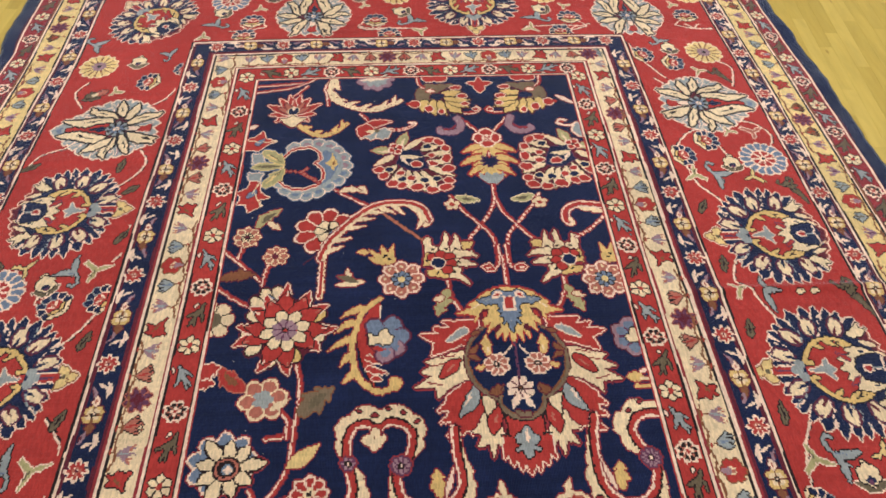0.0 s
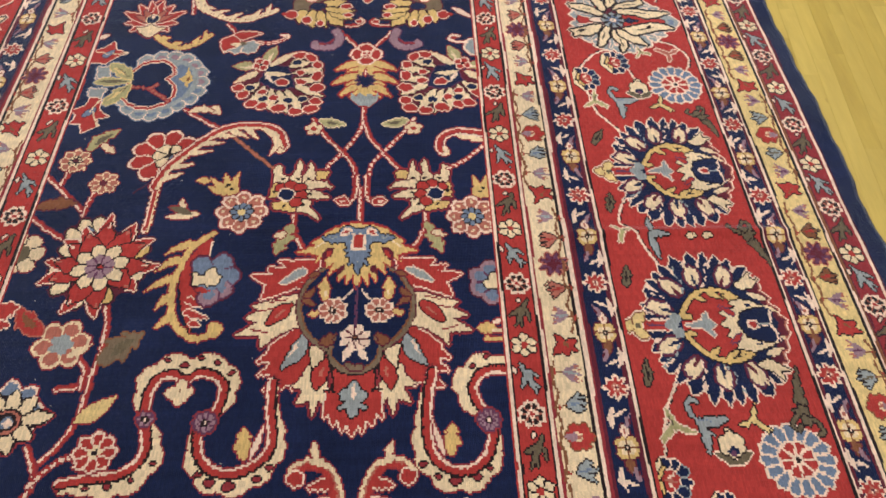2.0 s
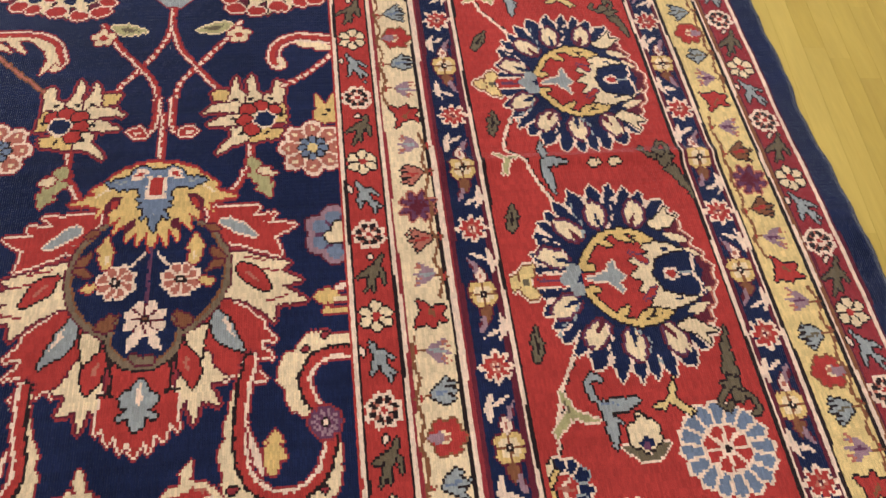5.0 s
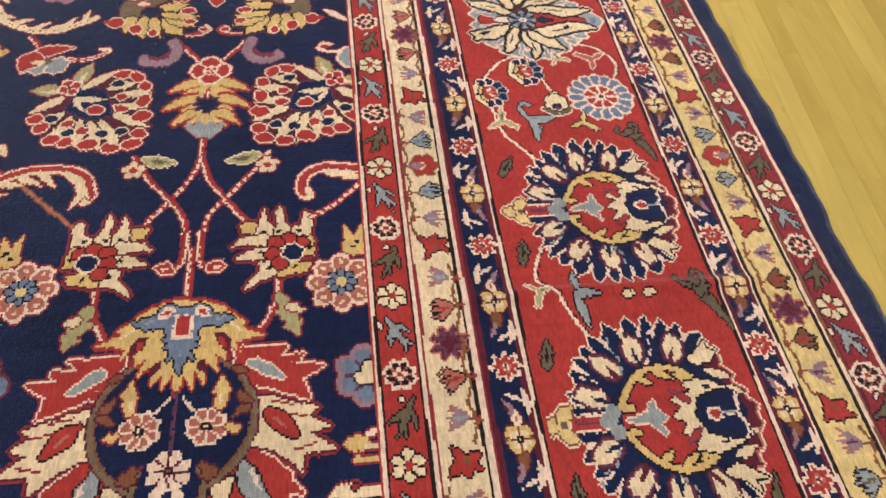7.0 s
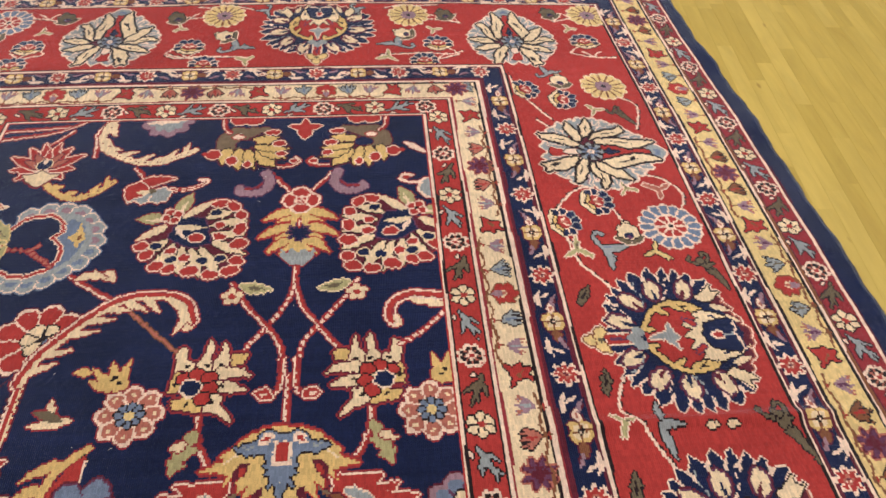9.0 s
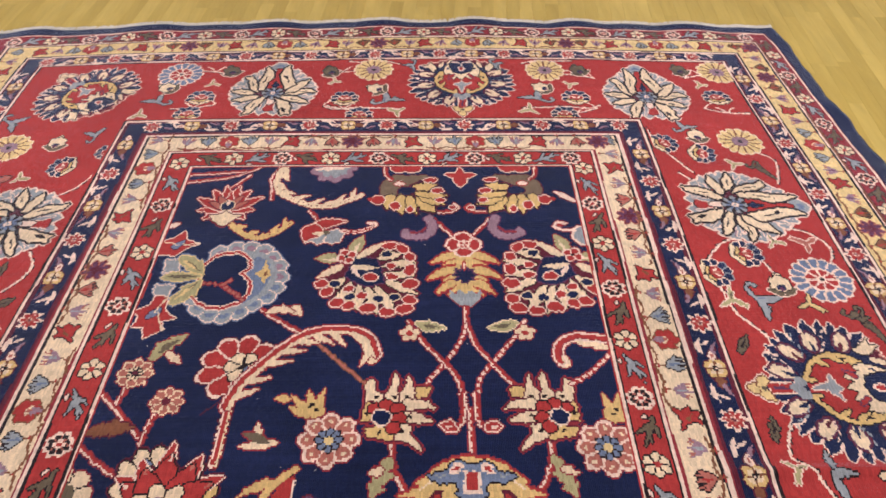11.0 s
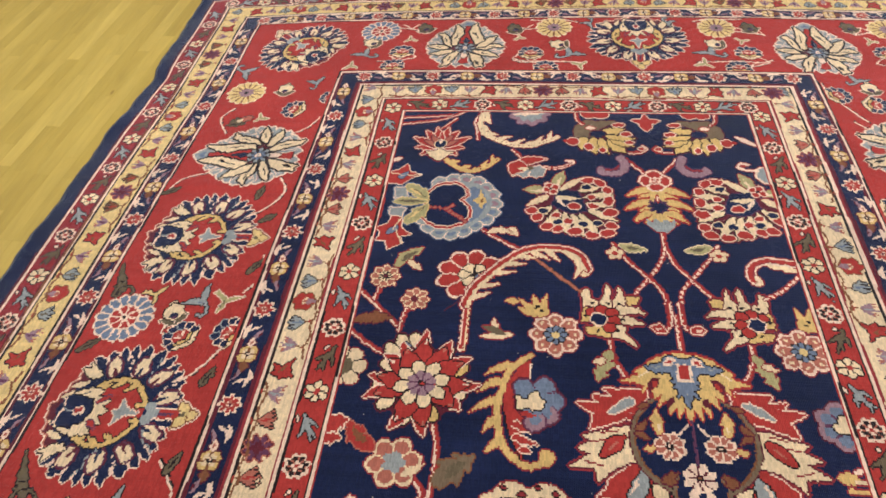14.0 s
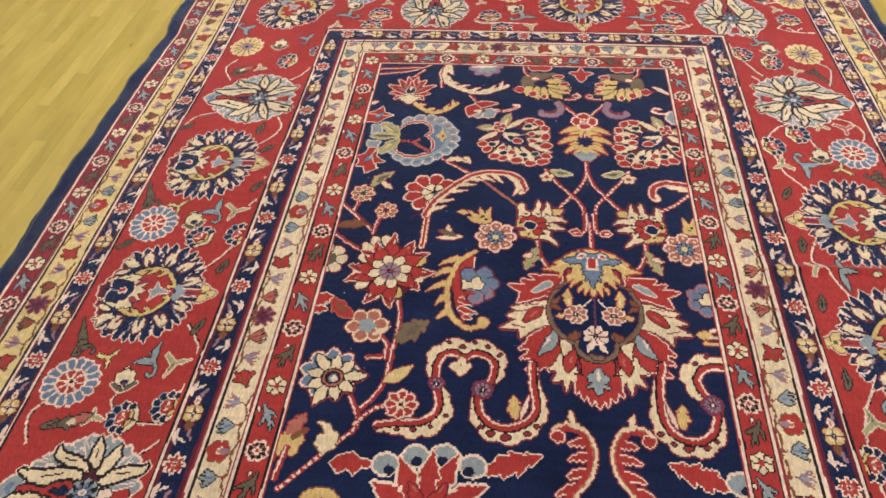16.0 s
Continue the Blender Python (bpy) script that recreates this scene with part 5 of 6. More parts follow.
    m.petals(0, 0.014, 0.037, 8, IVORY, 22, 0.24, gap=MAROON, thin=0.0020).oval(0, 0.014, 0.008, 0.0075, BLACK).oval(0, 0.014, 0.003, 0.003, BROWN).leaf(0.010, -0.012, 0.028, -0.042, 0.018, IVORY)
    m.knot(RED)


great_palmette(0.001, 0.002)


def scroll(*points, side=1, lean=0.020, full=0.046, spots=(), start=0.0, swell=1.0, name="scroll"):
    """A ribbon scroll: a red band with a pale inner edge and a scalloped cream hem outside, spotted dark red."""
    mid = points[len(points) // 2]
    reach = max(math.hypot(p[0] - mid[0], p[1] - mid[1]) for p in points) + 0.07
    m = Motif(name, "field", *mid, reach, label="cream scalloped scroll with a red band")
    q = [m.local(*p) for p in points]
    m.frill(q, side, lean, full, CREAM, start=start, swell=swell)
    for x, y, r in spots:
        a, b = m.local(x, y)
        m.pen(BLACK).oval(a, b, r * 0.8, r * 0.50, CRIMSON).pen()
    m.line(q, 0.0064, BLACK, off=side * 0.0088).line(q, 0.0132, RED).line(q, 0.0056, IVORY, off=-side * 0.0090).knot(RED)


scroll((0.176, -0.068), (0.164, -0.117), (0.159, -0.187), (0.164, -0.242), (0.186, -0.278), (0.223, -0.297), (0.262, -0.288), (0.290, -0.258), (0.302, -0.212), side=-1, lean=0.012, full=0.044, swell=1.6,
       spots=((0.152, -0.278, 0.009), (0.180, -0.304, 0.009), (0.216, -0.316, 0.014), (0.260, -0.308, 0.011), (0.287, -0.290, 0.008)))
scroll((-0.176, -0.085), (-0.173, -0.150), (-0.164, -0.220), (-0.183, -0.262), (-0.236, -0.291), (-0.284, -0.280), (-0.315, -0.244), (-0.322, -0.200), side=1, lean=0.012, full=0.044, swell=1.6,
       spots=((-0.308, -0.288, 0.008), (-0.283, -0.307, 0.013), (-0.244, -0.316, 0.015), (-0.190, -0.299, 0.010), (-0.164, -0.276, 0.009)))
scroll((0.282, -0.165), (0.264, -0.132), (0.264, -0.100), (0.284, -0.076), (0.318, -0.066), (0.352, -0.072), side=1, lean=0.024, full=0.046, spots=((0.262, -0.060, 0.007), (0.296, -0.036, 0.007)))
scroll((-0.288, -0.152), (-0.279, -0.100), (-0.300, -0.070), (-0.335, -0.061), (-0.367, -0.076), (-0.396, -0.062), (-0.425, -0.072), (-0.440, -0.100), (-0.441, -0.150), side=-1, lean=0.020, full=0.048,
       spots=((-0.413, -0.030, 0.007), (-0.374, -0.042, 0.010), (-0.340, -0.026, 0.008), (-0.303, -0.037, 0.008), (-0.268, -0.064, 0.008)))
scroll((-0.432, -0.182), (-0.422, -0.230), (-0.432, -0.262), (-0.468, -0.288), (-0.530, -0.294), (-0.578, -0.304), side=1, lean=0.020, full=0.046,
       spots=((-0.402, -0.262, 0.007), (-0.440, -0.296, 0.007), (-0.484, -0.310, 0.008), (-0.528, -0.312, 0.007)))
for x, y, n in ((0.293, -0.186, 10), (-0.310, -0.177, 8), (-0.436, -0.167, 6)):
    m = Motif("knob", "field", x, y, 0.06)
    r = 0.027 if n > 6 else 0.020
    m.petals(0, 0, r, n, PURPLE, 0, 0.15).petals(0, 0, r * 0.80, n, MAUVE, 0, 0.2, gap=PURPLE, thin=0.002).oval(0, 0, 0.009, 0.008, BLACK).oval(0, 0, 0.0035, 0.0035, IVORY).knot(CRIMSON)
for s in (1, -1):
    q = lambda x, y: (-0.006 + s * x, y)
    sprig_leaf(*q(0.214, -0.262), *q(0.220, -0.188), 0.034, GOLD, 0, 3, RED)
    sprig_leaf(*q(0.202, -0.262), *q(0.176, -0.180), 0.012, IVORY, 0, 0, RED)
m = Motif("star_bud", "field", -0.374, -0.107, 0.05, both=True)
m.petals(0, 0, 0.030, 4, CREAM, 0, 0.45).leaf(0, -0.012, 0.018, -0.018, 0.014, CREAM).oval(0, 0.004, 0.004, 0.004, BROWN).knot(RED)


def feather(points, w, colour, teeth_side, core=RED, n=7, length=0.045, ivory=True):
    """A curled stem with leaf-like barbs along one side."""
    mid = points[len(points) // 2]
    reach = max(math.hypot(p[0] - mid[0], p[1] - mid[1]) for p in points) + length + 0.03
    m = Motif("feather_leaf", "field", *mid, reach, label="curled serrated leaf")
    q = [m.local(*p) for p in points]
    for k in range(n):
        f = (k + 0.4) / n * (len(q) - 1)
        i = min(int(f), len(q) - 2)
        t = f - i
        a = (q[i][0] * (1 - t) + q[i + 1][0] * t, q[i][1] * (1 - t) + q[i + 1][1] * t)
        d = Vector((q[i + 1][0] - q[i][0], q[i + 1][1] - q[i][1])).normalized()
        nrm = Vector((-d.y, d.x)) * teeth_side
        tip = (a[0] + (nrm.x * 0.75 + d.x * 0.75) * length, a[1] + (nrm.y * 0.75 + d.y * 0.75) * length)
        m.leaf(*a, *tip, 0.017, colour, 0, 0, full=0.6)
    m.line(q, w * 0.5, colour, off=teeth_side * w * 0.30, taper=0.3).line(q, w * 0.55, core, off=-teeth_side * w * 0.20, taper=0.2)
    if ivory:
        m.line(q, 0.005, IVORY, off=-teeth_side * w * 0.62)
    m.knot(RED if colour != RED else IVORY)


m = Motif("curl", "field", -0.222, 0.606, 0.05)
m.oval(0, 0, 0.020, 0.022, CREAM).knot(RED)
m = Motif("curl", "field", 0.270, 0.640, 0.12, label="red curl with a pale edge")
q = [m.local(*p) for p in ((0.350, 0.652), (0.306, 0.660), (0.256, 0.662), (0.222, 0.640), (0.211, 0.606), (0.217, 0.586))]
m.oval(q[-1][0] + 0.007, q[-1][1], 0.015, 0.017, CREAM).leaf(q[2][0], q[2][1] - 0.012, q[0][0], q[0][1] - 0.026, 0.026, CREAM, 0, 2, 0.5).line(q, 0.0050, IVORY, off=0.0125).line(q, 0.0125, RED, off=-0.0010).line(q, 0.0056, IVORY, off=-0.0095).knot(RED)
vine((0.232, 0.525), (0.275, 0.552), (0.335, 0.612), beads=True)
vine((-0.345, 0.640), (-0.290, 0.585), (-0.235, 0.530), core=BROWN, w=0.009)
vine((-0.528, 1.327), (-0.553, 1.270), (-0.545, 1.231), (-0.541, 1.170))
feather([(-0.516, 1.330), (-0.534, 1.295), (-0.536, 1.240), (-0.512, 1.192), (-0.440, 1.150), (-0.394, 1.140), (-0.350, 1.150), (-0.285, 1.190)], 0.020, CREAM, 1, CREAM, n=9, length=0.052, ivory=False)
vine((-0.425, 1.120), (-0.400, 1.085), (-0.390, 1.055))
feather([(-0.642, 1.072), (-0.590, 1.024), (-0.550, 1.012), (-0.505, 1.034), (-0.472, 1.070)], 0.018, GOLD, 1, GOLD, n=5, length=0.038, ivory=False)
# gold curl under the salmon flower
m = Motif("curl_leaf", "field", -0.400, 0.160, 0.24, label="gold curled leaf with long thin spikes")
L = m.local
m.line([L(-0.359, 0.318), L(-0.406, 0.272), L(-0.425, 0.217), L(-0.434, 0.163), L(-0.430, 0.120), L(-0.420, 0.076), L(-0.398, 0.046), L(-0.364, 0.024), L(-0.328, 0.030)], 0.016, GOLD)
for a, b, c, d in ((-0.400, 0.290, -0.472, 0.252), (-0.424, 0.245, -0.485, 0.203), (-0.430, 0.190, -0.498, 0.149), (-0.432, 0.140, -0.464, 0.097), (-0.420, 0.085, -0.458, 0.044)):
    m.leaf(*L(a, b), *L(c, d), 0.021, GOLD, -0.005, full=0.5)
m.oval(*L(-0.320, 0.045), 0.017, 0.020, GOLD).knot(RED)
m = Motif("split_leaf", "field", -0.385, 0.160, 0.20, label="red leaf with cream rim along a gold curl")
L = m.local
m.pen(BLACK).leaf(*L(-0.362, 0.305), *L(-0.374, 0.036), 0.048, RED, -0.026).pen(IVORY)
for a, b, c, d in ((-0.400, 0.130, -0.350, 0.104), (-0.396, 0.095, -0.336, 0.073), (-0.380, 0.066, -0.352, 0.056)):
    m.leaf(*L(a, b), *L(c, d), 0.016, RED, full=0.6)
m.pen().leaf(*L(-0.368, 0.300), *L(-0.400, 0.090), 0.030, RED, -0.020).line([L(-0.358, 0.292), L(-0.360, 0.245)], 0.0052, IVORY).knot()
m = Motif("flower", "field", -0.352, 0.182, 0.11, label="blue half-open flower with a cream heart")
for a, b, c in ((-0.022, 0.042, SKY), (0.026, 0.046, SKY), (0.048, 0.008, SKY), (0.034, -0.028, MAUVE), (0.006, -0.048, MAUVE)):
    m.pen(PURPLE).oval(a, b, 0.023, 0.023, c).pen().oval(a * 0.9, b * 0.9, 0.013, 0.013, SKY)
m.oval(0.008, 0.004, 0.036, 0.036, SKY).pen(BLACK).shape(CREAM, (-0.040, 0.022), (-0.022, 0.010), (-0.010, 0.012), (-0.006, 0.030), (0.012, 0.032), (0.016, 0.016), (0.028, 0.006), (0.022, -0.016), (0.002, -0.020), (-0.014, -0.010), (-0.036, -0.020))
m.pen().leaf(-0.03, -0.026, 0.012, -0.034, 0.014, RED).knot(MAROON)
m = Motif("flower", "field", 0.330, 0.162, 0.11, label="blue flower with a cream heart")
m.petals(0.0, 0.0, 0.064, 7, MAUVE, 0, 0.2).petals(0.0, 0, 0.052, 7, SKY, 0, 0.25, gap=PURPLE, thin=0.003).pen(BLACK).shape(CREAM, (0.030, 0.018), (0.012, 0.010), (0.006, 0.026), (-0.010, 0.026), (-0.012, 0.008), (-0.026, 0.0), (-0.020, -0.018), (0.004, -0.016), (0.030, -0.022)).pen().knot(MAROON)
m = Motif("bud", "field", 0.315, 0.018, 0.07)
m.oval(-0.010, 0.018, 0.022, 0.014, GOLD).block(0.0, 0.05, 0.008, 0.016, CREAM).block(-0.02, 0.05, -0.014, -0.004, GOLD).leaf(0.0, 0.03, 0.035, 0.045, 0.012, IVORY).knot(RED)

# the other half of the field
vine((-0.583, 0.139), (-0.562, 0.040), (-0.570, -0.074), (-0.575, -0.154), (-0.592, -0.208), (-0.636, -0.266))
vine((-0.636, -0.266), (-0.634, -0.313), (-0.668, -0.354), (-0.714, -0.402), (-0.800, -0.498), beads=True)
vine((-0.640, -0.304), (-0.596, -0.258), (-0.560, -0.246), w=0.010, beads=True)
vine((-0.664, -0.225), (-0.650, -0.246), (-0.637, -0.274))
vine((-0.618, -0.005), (-0.588, -0.050), (-0.588, -0.094), w=0.010)
vine((-0.640, -0.095), (-0.600, -0.090), w=0.010)
vine((-0.822, 0.515), (-0.760, 0.455), (-0.700, 0.395))
vine((-0.672, 0.470), (-0.685, 0.430), (-0.692, 0.380))
vine((-0.760, 0.535), (-0.770, 0.480))
vine((-0.815, 0.370), (-0.770, 0.335), (-0.730, 0.310))
vine((-0.505, 0.758), (-0.455, 0.720), (-0.395, 0.680))
vine((-0.800, 1.250), (-0.730, 1.262), (-0.660, 1.280), (-0.590, 1.326))
vine((-0.620, 1.280), (-0.640, 1.250), (-0.668, 1.220), w=0.009)
vine((-0.805, 1.285), (-0.740, 1.290), (-0.640, 1.300), w=0.008)
# many-pointed red flower
m = Motif("star_flower", "field", -0.617, 0.223, 0.20, label="large red star flower with a cream and plum heart")
m.oval(0, 0, 0.098, 0.100, MAROON)
GAPS = ((-0.066, 0.128), (-0.032, 0.134), (0.055, 0.095), (0.093, 0.044), (0.091, -0.028), (0.034, -0.088), (-0.030, -0.098), (-0.082, -0.062), (-0.100, -0.008), (-0.092, 0.050), (-0.090, 0.100))
for k, (a, b) in enumerate(GAPS):
    t = math.degrees(math.atan2(b, a))
    m.pen(BLACK).oval(a * 0.94, b * 0.94, 0.022, 0.015, GOLD if k in (3, 5) else CREAM, t).pen()
m.pen(BLACK).oval(-0.050, 0.108, 0.011, 0.009, SKY).oval(0.022, -0.064, 0.011, 0.010, SKY).pen()
for k, (a, b) in enumerate(((-0.004, 0.158), (0.058, 0.130), (0.114, 0.078), (0.138, 0.003), (0.098, -0.072), (0.022, -0.140), (-0.060, -0.128), (-0.130, -0.046), (-0.128, 0.018), (-0.104, 0.078), (-0.060, 0.118))):
    m.pen(IVORY).leaf(a * 0.45, b * 0.45, a * 1.02, b * 1.02, 0.032, RED, 0.006 * (-1) ** k, full=0.7)
    m.pen(BLACK).leaf(a * 0.20, b * 0.20, a * 0.84, b * 0.84, 0.050, RED, 0.004 * (-1) ** k, full=0.8).pen()
    m.leaf(a * 0.70, b * 0.70, a * 0.84, b * 0.84, 0.006, PINK if k % 3 else IVORY)
for k in range(8):
    t = radians(45 * k + 14)
    m.pen(BLACK).oval(0.047 * math.cos(t), 0.047 * math.sin(t), 0.019, 0.0155, CREAM, 45 * k + 14)
m.pen().petals(0, 0, 0.036, 8, MAUVE, 14, 0.15, gap=PURPLE, thin=0.0022).oval(0, 0, 0.010, 0.0085, BLACK).oval(0, 0, 0.005, 0.0045, RED)
m.knot(MAROON)
# red flower with a cut side
m = Motif("flower", "field", -0.525, 0.578, 0.13, label="red scalloped flower with a cream heart")
m.petals(0, 0, 0.096, 9, IVORY, 0, 0.2).petals(0, 0, 0.088, 9, RED, 0, 0.2, gap=IVORY, thin=0.0024).fill((m.u * 0.7 - m.v * 0.7) > 0.052, NAVY)
m.petals(0.010, 0, 0.046, 6, BLACK, 0, 0.2).petals(0.010, 0, 0.042, 6, CREAM, 0, 0.2, gap=BLACK, thin=0.0024).oval(0.028, -0.010, 0.014, 0.013, SKY).oval(0.010, 0, 0.009, 0.009, BLACK)
m.knot(MAROON)
vine((-0.529, 0.330), (-0.527, 0.410), (-0.526, 0.480), w=0.014)
feather([(-0.530, 0.470), (-0.510, 0.530), (-0.467, 0.589), (-0.427, 0.634), (-0.386, 0.670), (-0.333, 0.686), (-0.271, 0.683), (-0.230, 0.657), (-0.213, 0.612)], 0.022, CREAM, -1, n=10, length=0.066)
ring_flower(-0.756, 0.560, 0.042, 8, PINK, CREAM, MAROON, CREAM, "rosette")
m = Motif("rosette", "field", -0.664, 0.484, 0.06)
m.petals(0, 0, 0.038, 8, CREAM, 0, 0.25).petals(0, 0, 0.034, 8, PINK, 0, 0.3, gap=CREAM).oval(0, 0, 0.010, 0.010, MAROON).knot(RED)
sprig_leaf(-0.734, 0.596, -0.660, 0.676, 0.040, SAGE, 0.008, 3, RED, inner=OLIVE)
sprig_leaf(-0.700, 0.622, -0.658, 0.586, 0.022, CREAM, 0.0, 2, RED)
sprig_leaf(-0.815, 0.405, -0.710, 0.418, 0.036, BROWN, 0.004, 2, MAROON)
sprig_leaf(-0.390, 0.487, -0.430, 0.492, 0.020, GOLD, 0, 0, RED)
m = Motif("split_leaf", "field", -0.452, 0.390, 0.08)
m.leaf(0.05, -0.01, -0.040, -0.022, 0.022, CREAM).leaf(0.01, -0.01, -0.006, 0.040, 0.018, CREAM).leaf(0.03, -0.01, -0.03, 0.012, 0.020, OLIVE).knot(RED)
sprig_leaf(-0.440, 0.760, -0.400, 0.735, 0.030, CREAM, 0.006, 0, RED)
sprig_leaf(-0.490, 0.745, -0.415, 0.745, 0.026, CREAM, 0.010, 2, RED)
# blue pomegranate ring with a green cup and red wings
m = Motif("pomegranate_ring", "field", -0.560, 0.843, 0.26, label="grey-blue scalloped pomegranate ring with an olive cup")
for a, b, r in ((-0.086, 0.112, 0.024), (-0.046, 0.130, 0.022), (-0.006, 0.132, 0.020), (0.030, 0.118, 0.023), (0.058, 0.094, 0.020), (0.080, 0.062, 0.021), (0.088, 0.024, 0.022), (0.084, -0.014, 0.020), (0.066, -0.046, 0.021),
                (0.036, -0.072, 0.020), (0.006, -0.098, 0.020), (-0.030, -0.112, 0.020), (-0.066, -0.106, 0.021), (-0.098, -0.084, 0.021), (-0.118, -0.056, 0.018)):
    m.pen(IVORY).oval(a, b, r, r, GREY).pen().oval(a * 0.97, b * 0.97, r * 0.62, r * 0.5, SKY if b < 0 else MAUVE)
m.shape(GREY, (-0.112, 0.094), (-0.046, 0.126), (0.030, 0.114), (0.072, 0.070), (0.082, 0.020), (0.066, -0.036), (0.020, -0.080), (-0.030, -0.104), (-0.080, -0.098), (-0.118, -0.066), (-0.128, 0.0))
m.shape(SKY, (0.020, 0.100), (0.056, 0.070), (0.064, 0.020), (0.050, -0.030), (0.012, -0.066), (0.0, 0.0), (0.0, 0.080))
m.pen(IVORY, RED, RED, IVORY).shape(NAVY, (-0.116, 0.056), (-0.096, 0.090), (-0.070, 0.102), (-0.033, 0.106), (-0.010, 0.088), (-0.001, 0.056), (-0.022, 0.034), (0.004, 0.010), (0.014, -0.024), (-0.002, -0.060), (-0.040, -0.076),
                               (-0.076, -0.074), (-0.102, -0.060), (-0.121, -0.034), (-0.110, 0.005)).pen()
m.pen(CRIMSON).line([(-0.110, -0.002), (-0.057, -0.006), (0.006, -0.056)], 0.0085, PINK, dash=0.016).line([(-0.057, -0.006), (-0.035, 0.014)], 0.007, PINK).pen()
m.shape(GOLD, (0.040, 0.086), (0.052, 0.060), (0.066, 0.030), (0.054, 0.018), (0.050, -0.006), (0.042, 0.014), (0.022, 0.036), (0.040, 0.050)).oval(0.050, 0.034, 0.005, 0.008, BROWN)
m.pen(IVORY).shape(GREY, (-0.222, 0.086), (-0.190, 0.084), (-0.178, 0.046), (-0.214, 0.038)).shape(GREY, (-0.224, -0.006), (-0.220, -0.036), (-0.186, -0.046), (-0.176, -0.008))
m.pen(YELLOW).leaf(-0.188, 0.100, -0.108, 0.030, 0.040, SAGE, 0.004, 2, 0.4).leaf(-0.172, -0.072, -0.108, 0.018, 0.040, SAGE, -0.004, 2, 0.4).leaf(-0.218, 0.022, -0.112, 0.026, 0.030, SAGE).pen().leaf(-0.170, 0.084, -0.120, 0.040, 0.010, OLIVE).leaf(-0.160, -0.054, -0.118, 0.006, 0.010, OLIVE).leaf(-0.205, 0.023, -0.125, 0.026, 0.012, OLIVE)
m.leaf(-0.180, 0.086, -0.130, 0.046, 0.010, YELLOW).leaf(-0.164, -0.056, -0.124, -0.004, 0.010, YELLOW)
m.knot(SKY)
for y, corners in ((0.985, ((-0.046, 0.012), (-0.018, 0.026), (0.008, 0.056), (0.016, 0.022), (0.052, 0.004), (0.024, -0.014), (0.002, -0.042), (-0.044, -0.036))),
                   (0.742, ((0.020, 0.052), (0.026, 0.006), (0.060, -0.016), (0.026, -0.026), (0.034, -0.052), (-0.002, -0.080), (-0.012, -0.044), (-0.040, -0.042), (-0.030, -0.012), (-0.052, 0.006), (-0.016, 0.024), (-0.010, 0.060)))):
    m = Motif("wing_flower", "field", -0.762, y, 0.12, label="red jagged flower with a blue heart")
    m.shape(RED, *corners).pen(MAROON).leaf(-0.014, -0.016, 0.016, 0.016, 0.022, SKY).pen().line([corners[0], (0.0, 0.0)], 0.0042, CREAM).line([corners[4], (0.010, 0.0)], 0.0042, CREAM).knot(IVORY)
sprig_leaf(-0.815, 1.055, -0.770, 1.070, 0.020, IVORY, 0, 2, RED)
# red lotus in the corner, bud beside it, half flower at the far end
m = Motif("lotus_flower", "field", -0.660, 1.150, 0.14, both=True, label="red lotus with cream rims")
m.pen(IVORY)
for u1, v1, w in ((0.060, -0.062, 0.026), (0.082, -0.024, 0.030), (0.096, 0.028, 0.032), (0.056, 0.066, 0.032), (0.020, 0.082, 0.030), (0.0, 0.060, 0.024)):
    m.leaf(0.004, -0.026, u1, v1, w, RED, 0.004, full=0.8)
m.pen(MAROON).leaf(0.0, -0.02, 0.058, 0.014, 0.020, PINK).leaf(0.0, -0.02, 0.036, 0.044, 0.018, PINK).pen(CREAM).oval(0, -0.006, 0.018, 0.020, NAVY).pen(MAROON)
m.shape(CREAM, (-0.01, -0.098), (0.014, -0.082), (0.046, -0.046), (0.020, -0.044), (0.0, -0.030), (-0.01, -0.030)).pen().leaf(0.0, -0.006, 0.001, 0.022, 0.010, IVORY).knot(RED)
m = Motif("bud_flower", "field", -0.378, 1.028, 0.16, label="red and grey-blue bud on a curl")
m.pen(IVORY).leaf(-0.046, 0.012, 0.064, 0.050, 0.034, RED, 0.012).oval(-0.030, 0.004, 0.030, 0.034, RED).shape(GREY, (-0.062, -0.040), (-0.030, -0.026), (-0.012, -0.040), (0.006, -0.028), (0.024, -0.038), (0.050, -0.028), (0.056, 0.004), (0.034, 0.018), (0.010, 0.006), (-0.01, -0.014))
m.pen().leaf(-0.03, 0.0, 0.012, 0.004, 0.018, CREAM).oval(0.008, 0.006, 0.010, 0.008, OLIVE).line([(0.004, -0.028), (0.010, -0.010)], 0.0045, IVORY)
m.line([(0.050, 0.008), (0.10, 0.010), (0.132, 0.024), (0.142, 0.038), (0.122, 0.042)], 0.012, IVORY).line([(0.056, 0.008), (0.10, 0.010), (0.132, 0.024), (0.138, 0.034)], 0.0052, RED).knot(RED)
m = Motif("bud_flower", "field", 0.330, 1.015, 0.12, label="red and grey-blue bud on a curl")
m.oval(-0.002, 0.0, 0.030, 0.040, IVORY).oval(0.0, 0.0, 0.024, 0.034, GREY).line([(-0.02, 0.02), (-0.05, 0.022), (-0.075, 0.036), (-0.062, 0.052), (-0.044, 0.048)], 0.010, IVORY).oval(-0.06, 0.042, 0.008, 0.006, RED).knot(RED)
sprig_leaf(0.270, 1.205, 0.338, 1.150, 0.020, IVORY, 0, 0, RED)
m = Motif("half_flower", "field", -0.375, 1.310, 0.11, label="mauve-blue half flower cut by the border")
